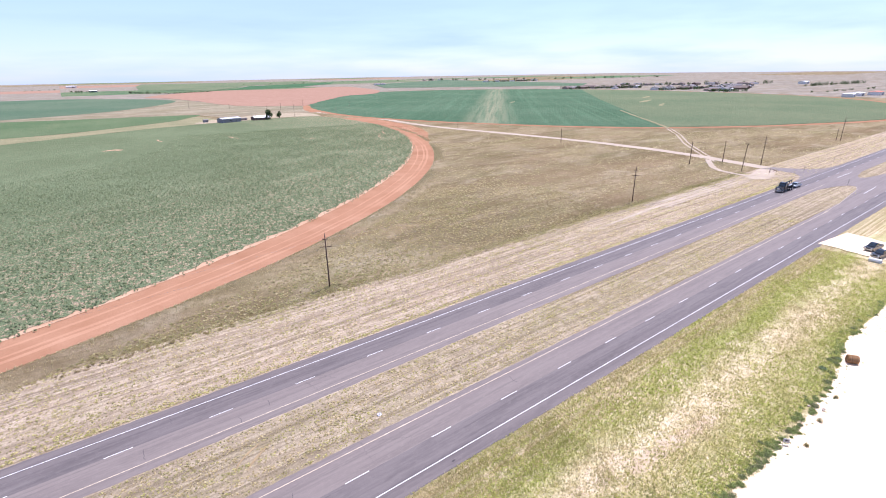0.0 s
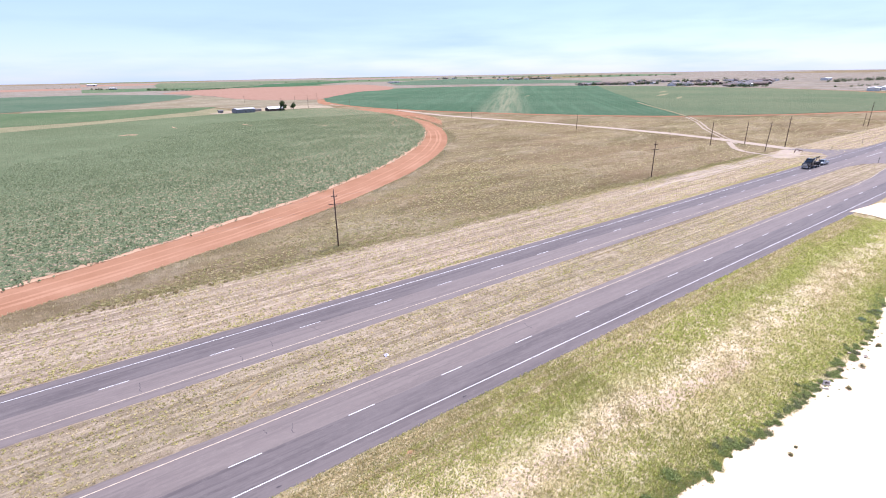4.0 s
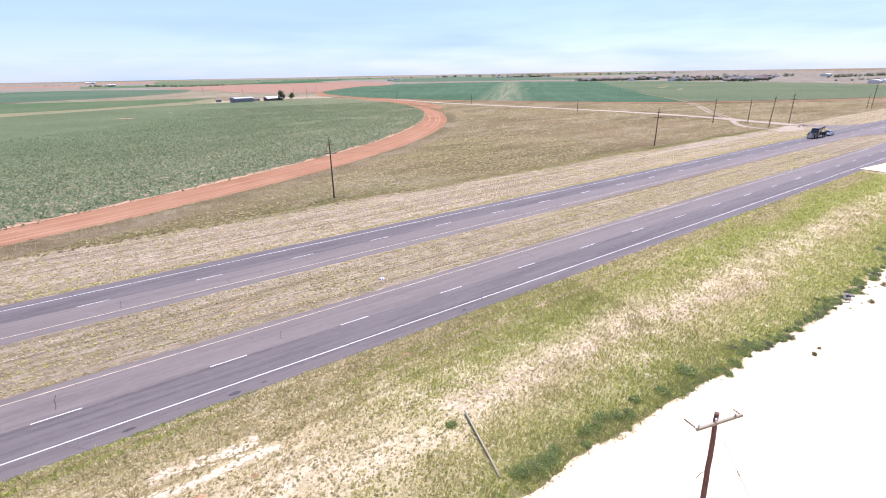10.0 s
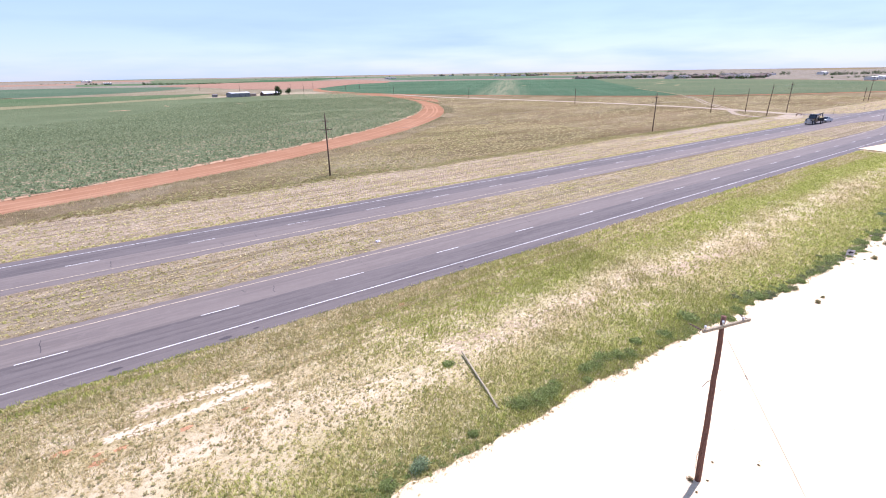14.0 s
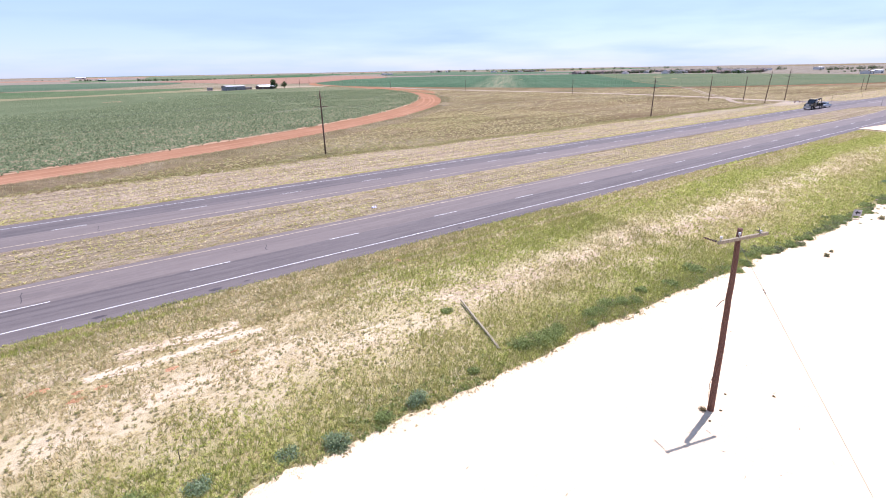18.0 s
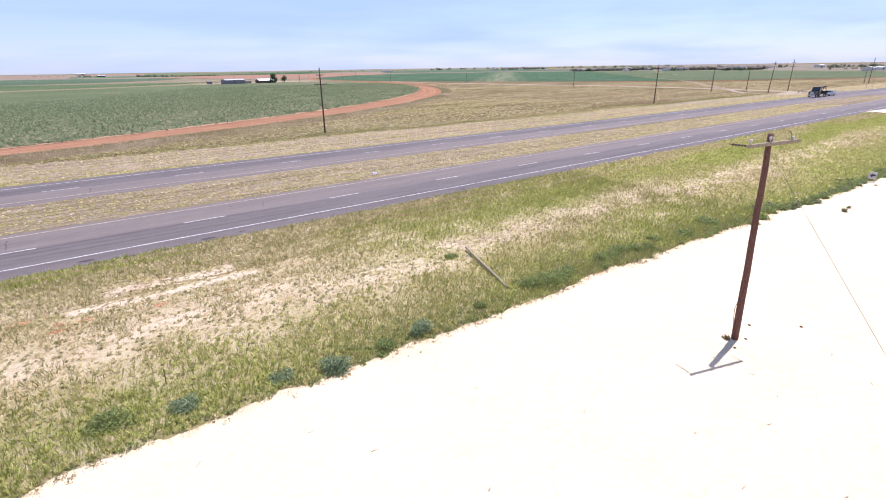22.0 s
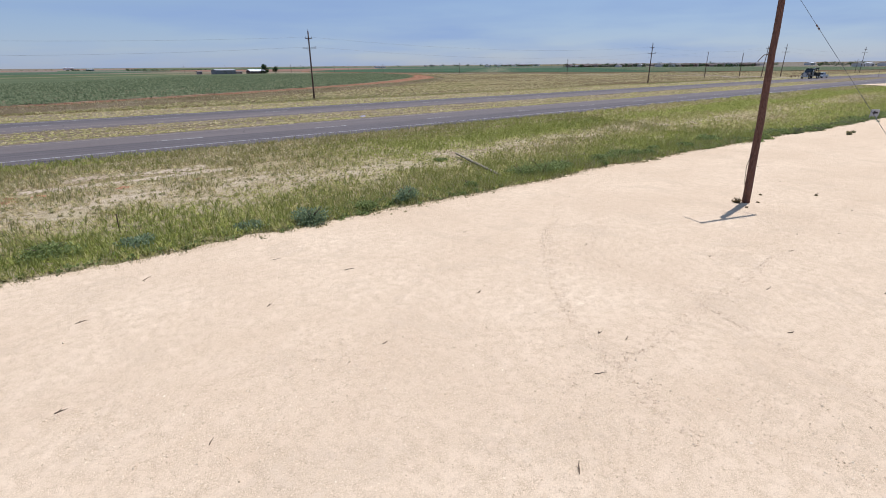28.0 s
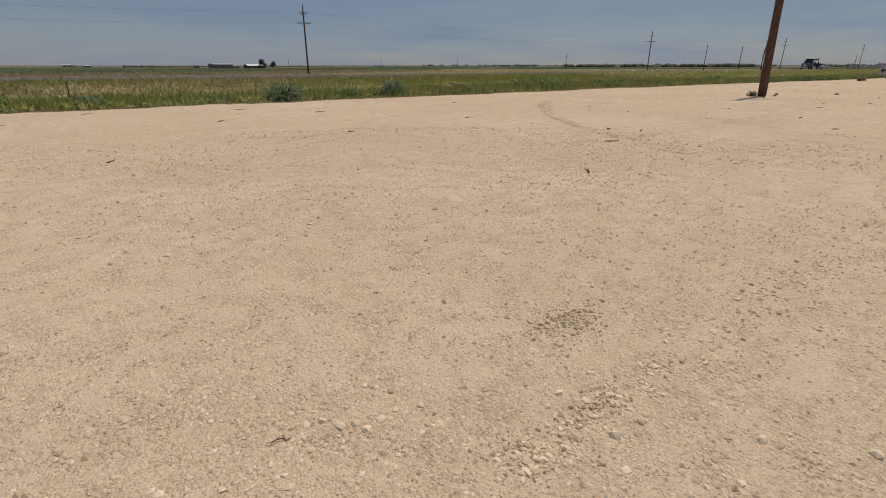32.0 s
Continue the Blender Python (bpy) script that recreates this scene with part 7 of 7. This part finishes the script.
# twigs lying about on the lot
TWIGS = ((9.03, 5.53), (7.84, 4.66), (9.28, 5.05), (0.32, 12.91), (1.8, 14.7), (5.09, 13.94), (5.75, 3.47), (5.23, 7.98), (1.73, 7.17), (-0.1, 9.45), (14.16, 4.27), (17.59, 4.95), (8.32, 8.58), (17.5, 13.25), (2.47, 2.28), (1.74, 1.57), (5.54, 1.22), (1.71, 4.45), (1.33, 4.13), (2.94, 2.6), (12.2, 3.1), (15.2, 6.2), (19.4, 5.4), (20.6, 4.6), (24.2, 5.2), (26.1, 6.9), (11.0, 12.4), (3.9, 11.1), (6.4, 11.9), (13.2, 9.1), (16.1, 2.4), (23.0, 3.6), (27.5, 8.8), (30.5, 11.0))
for k, (x, y) in enumerate(TWIGS):
    rr = random.Random(100 + k)
    long, a = rr.uniform(0.12, 0.3) * (0.2 if math.hypot(x - 1.4, y) < 4.5 else 1.0), rr.uniform(-0.6, 0.9)
    bm = bmesh.new()
    thick = 0.25 if math.hypot(x - 1.4, y) < 4.5 else 1.0
    pts = [(long * (f - 0.5) * math.cos(a) + rr.uniform(-0.02, 0.02) * thick, long * (f - 0.5) * math.sin(a) + rr.uniform(-0.02, 0.02) * thick, 0.006 + rr.uniform(0, 0.012) * thick) for f in (0, 0.3, 0.65, 1)]
    tube(bm, pts, [0.007 * thick, 0.009 * thick, 0.006 * thick, 0.003 * thick], 5)
    if thick == 1.0 and k % 3 == 0:
        tube(bm, [pts[1], (pts[1][0] + 0.06 * thick * math.cos(a + 0.8), pts[1][1] + 0.06 * thick * math.sin(a + 0.8), 0.03)], [0.008 * thick, 0.003 * thick], 4)
    twig = tagged(part("twig", bm, M_TWIG), "dark dry twig lying on the caliche", "twig", "twigs on the lot")
    twig.location = (x, y, lot_z(x, y))


# loose gravel where the camera comes down, and the faint churned tracks
def gravel(name, xy, size, mat, label, seed, fine=False):
    g = np.random.default_rng(seed)
    phi = (1 + 5 ** 0.5) / 2
    ico = np.array([(-1, phi, 0), (1, phi, 0), (-1, -phi, 0), (1, -phi, 0), (0, -1, phi), (0, 1, phi), (0, -1, -phi), (0, 1, -phi), (phi, 0, -1), (phi, 0, 1), (-phi, 0, -1), (-phi, 0, 1)]) / 1.9
    tri = np.array([(0, 11, 5), (0, 5, 1), (0, 1, 7), (0, 7, 10), (0, 10, 11), (1, 5, 9), (5, 11, 4), (11, 10, 2), (10, 7, 6), (7, 1, 8), (3, 9, 4), (3, 4, 2), (3, 2, 6), (3, 6, 8), (3, 8, 9), (4, 9, 5), (2, 4, 11), (6, 2, 10), (8, 6, 7), (9, 8, 1)])
    if fine:
        ico = np.array([(1, 0, 0), (-1, 0, 0), (0, 1, 0), (0, -1, 0), (0, 0, 1), (0, 0, -1)]) * 1.15
        tri = np.array([(0, 2, 4), (2, 1, 4), (1, 3, 4), (3, 0, 4), (2, 0, 5), (1, 2, 5), (3, 1, 5), (0, 3, 5)])
    n, m = len(xy), len(ico)
    v = ico[None] * (1 + g.uniform(-0.28, 0.28, (n, m, 1))) * np.stack([np.ones(n), g.uniform(0.6, 1, n), g.uniform(0.4, 0.8, n)], 1)[:, None]
    a = g.uniform(0, 6.28, n)
    c, s = np.cos(a)[:, None], np.sin(a)[:, None]
    v = np.stack([v[..., 0] * c - v[..., 1] * s, v[..., 0] * s + v[..., 1] * c, v[..., 2]], -1) * size[:, None, None]
    z = np.array([lot_z(px, py) for px, py in xy]) + size * 0.12
    v += np.c_[xy, z][:, None]
    ob = raw_mesh(name, v.reshape(-1, 3), (np.arange(n)[:, None, None] * m + tri[None]).ravel(), 3, mat, label)
    ob.data.shade_flat()
    return ob


M_PEB = leafy("pale_gravel_stones", (0.50, 0.385, 0.255), (0.76, 0.605, 0.42), (0.92, 0.775, 0.575), 0.95, False)
u = G.uniform(0, 1, 105000)
d = 0.7 + 8.5 * u ** 1.3
a = np.radians(37 + G.uniform(-50, 50, len(d)))
xy = np.c_[1.4 + d * np.sin(a), 0.35 + d * np.cos(a)]
keep = G.uniform(-0.9, 1, len(xy)) < 0.3 + 0.6 * wave(xy[:, 0], xy[:, 1], 1.6, 15) - 0.08 * np.maximum(0, d - 3)
xy = xy[keep]
size = np.clip(0.0029 * np.exp(G.normal(0, 0.5, len(xy))), 0.0014, 0.012) * np.interp(np.hypot(xy[:, 0] - 1.4, xy[:, 1] - 0.35), [0, 2, 8], [1, 1.1, 2.2])
gravel("loose_gravel", xy, size, M_PEB, "loose pale gravel lying on the lot", 71, True)
rub = []
for (xa, ya), (xb, yb), count, w in (((2.2, 1.05), (3.1, 1.1), 420, 0.06), ((3.1, 1.09), (4.9, 1.05), 420, 0.08), ((1.75, 1.6), (2.15, 1.35), 120, 0.07), ((2.28, 1.03), (2.4, 1.08), 90, 0.04), ((2.1, 3.7), (3.5, 2.85), 220, 0.1), ((3.8, 5.2), (4.4, 4.75), 120, 0.1), ((13.7, 11.1), (12.3, 10.1), 260, 0.09), ((12.3, 10.1), (10.2, 8.0), 420, 0.1), ((10.2, 8.0), (9.1, 6.4), 300, 0.1), ((9.1, 6.4), (8.1, 4.3), 340, 0.12), ((11.5, 3.0), (11.2, 1.2), 220, 0.1), ((12.4, 5.7), (12.8, 4.3), 160, 0.15)):
    f = G.uniform(0, 1, count)
    rub.append(np.c_[xa + (xb - xa) * f, ya + (yb - ya) * f] + G.normal(0, w, (count, 2)))
xy = np.concatenate(rub)
gravel("rubble_line", xy, np.clip(0.0055 * np.exp(G.normal(0, 0.5, len(xy))), 0.0025, 0.02), M_PEB, "coarser rubble churned up in a line", 72)
xy = np.c_[1.4 + 7.5 * G.uniform(0, 1, 2200) ** 1.5, 0.6 + 7.5 * G.uniform(0, 1, 2200) ** 1.5]
gravel("scattered_stones", xy, np.clip(0.006 * np.exp(G.normal(0, 0.35, len(xy))), 0.003, 0.015), M_PEB, "scattered caliche stones", 73)
xy = np.c_[G.uniform(-3, 32, 3600), G.uniform(2, 15.5, 3600)]
gravel("scattered_stones", xy, np.clip(0.007 * np.exp(G.normal(0, 0.5, len(xy))), 0.003, 0.028), M_PEB, "scattered small stones over the lot", 74)
# small heaps of darker gravel turned up by tyres
M_DARKPEB = leafy("dark_gravel_stones", (0.33, 0.25, 0.155), (0.51, 0.39, 0.26), (0.74, 0.595, 0.41), 0.95, False)
heap = []
for x, y, count, w in ((3.0, 1.53, 620, 0.11), (2.62, 1.1, 220, 0.07), (2.3, 1.1, 200, 0.08)):
    heap.append(np.c_[G.normal(x, w, count), G.normal(y, w * 0.5, count)])
xy = np.concatenate(heap)
gravel("dark_gravel", xy, np.clip(0.0042 * np.exp(G.normal(0, 0.5, len(xy))), 0.002, 0.012), M_DARKPEB, "darker gravel turned up in small heaps", 76)
# a few larger flat pale stones half bedded in the gravel
xy = np.array([(2.89, 0.7), (3.1, 0.48), (2.67, 0.67), (2.97, 0.59)])
gravel("flat_stones", xy, np.array([0.017, 0.019, 0.013, 0.01]), M_PEB, "flat pale caliche stones bedded in the gravel", 75)
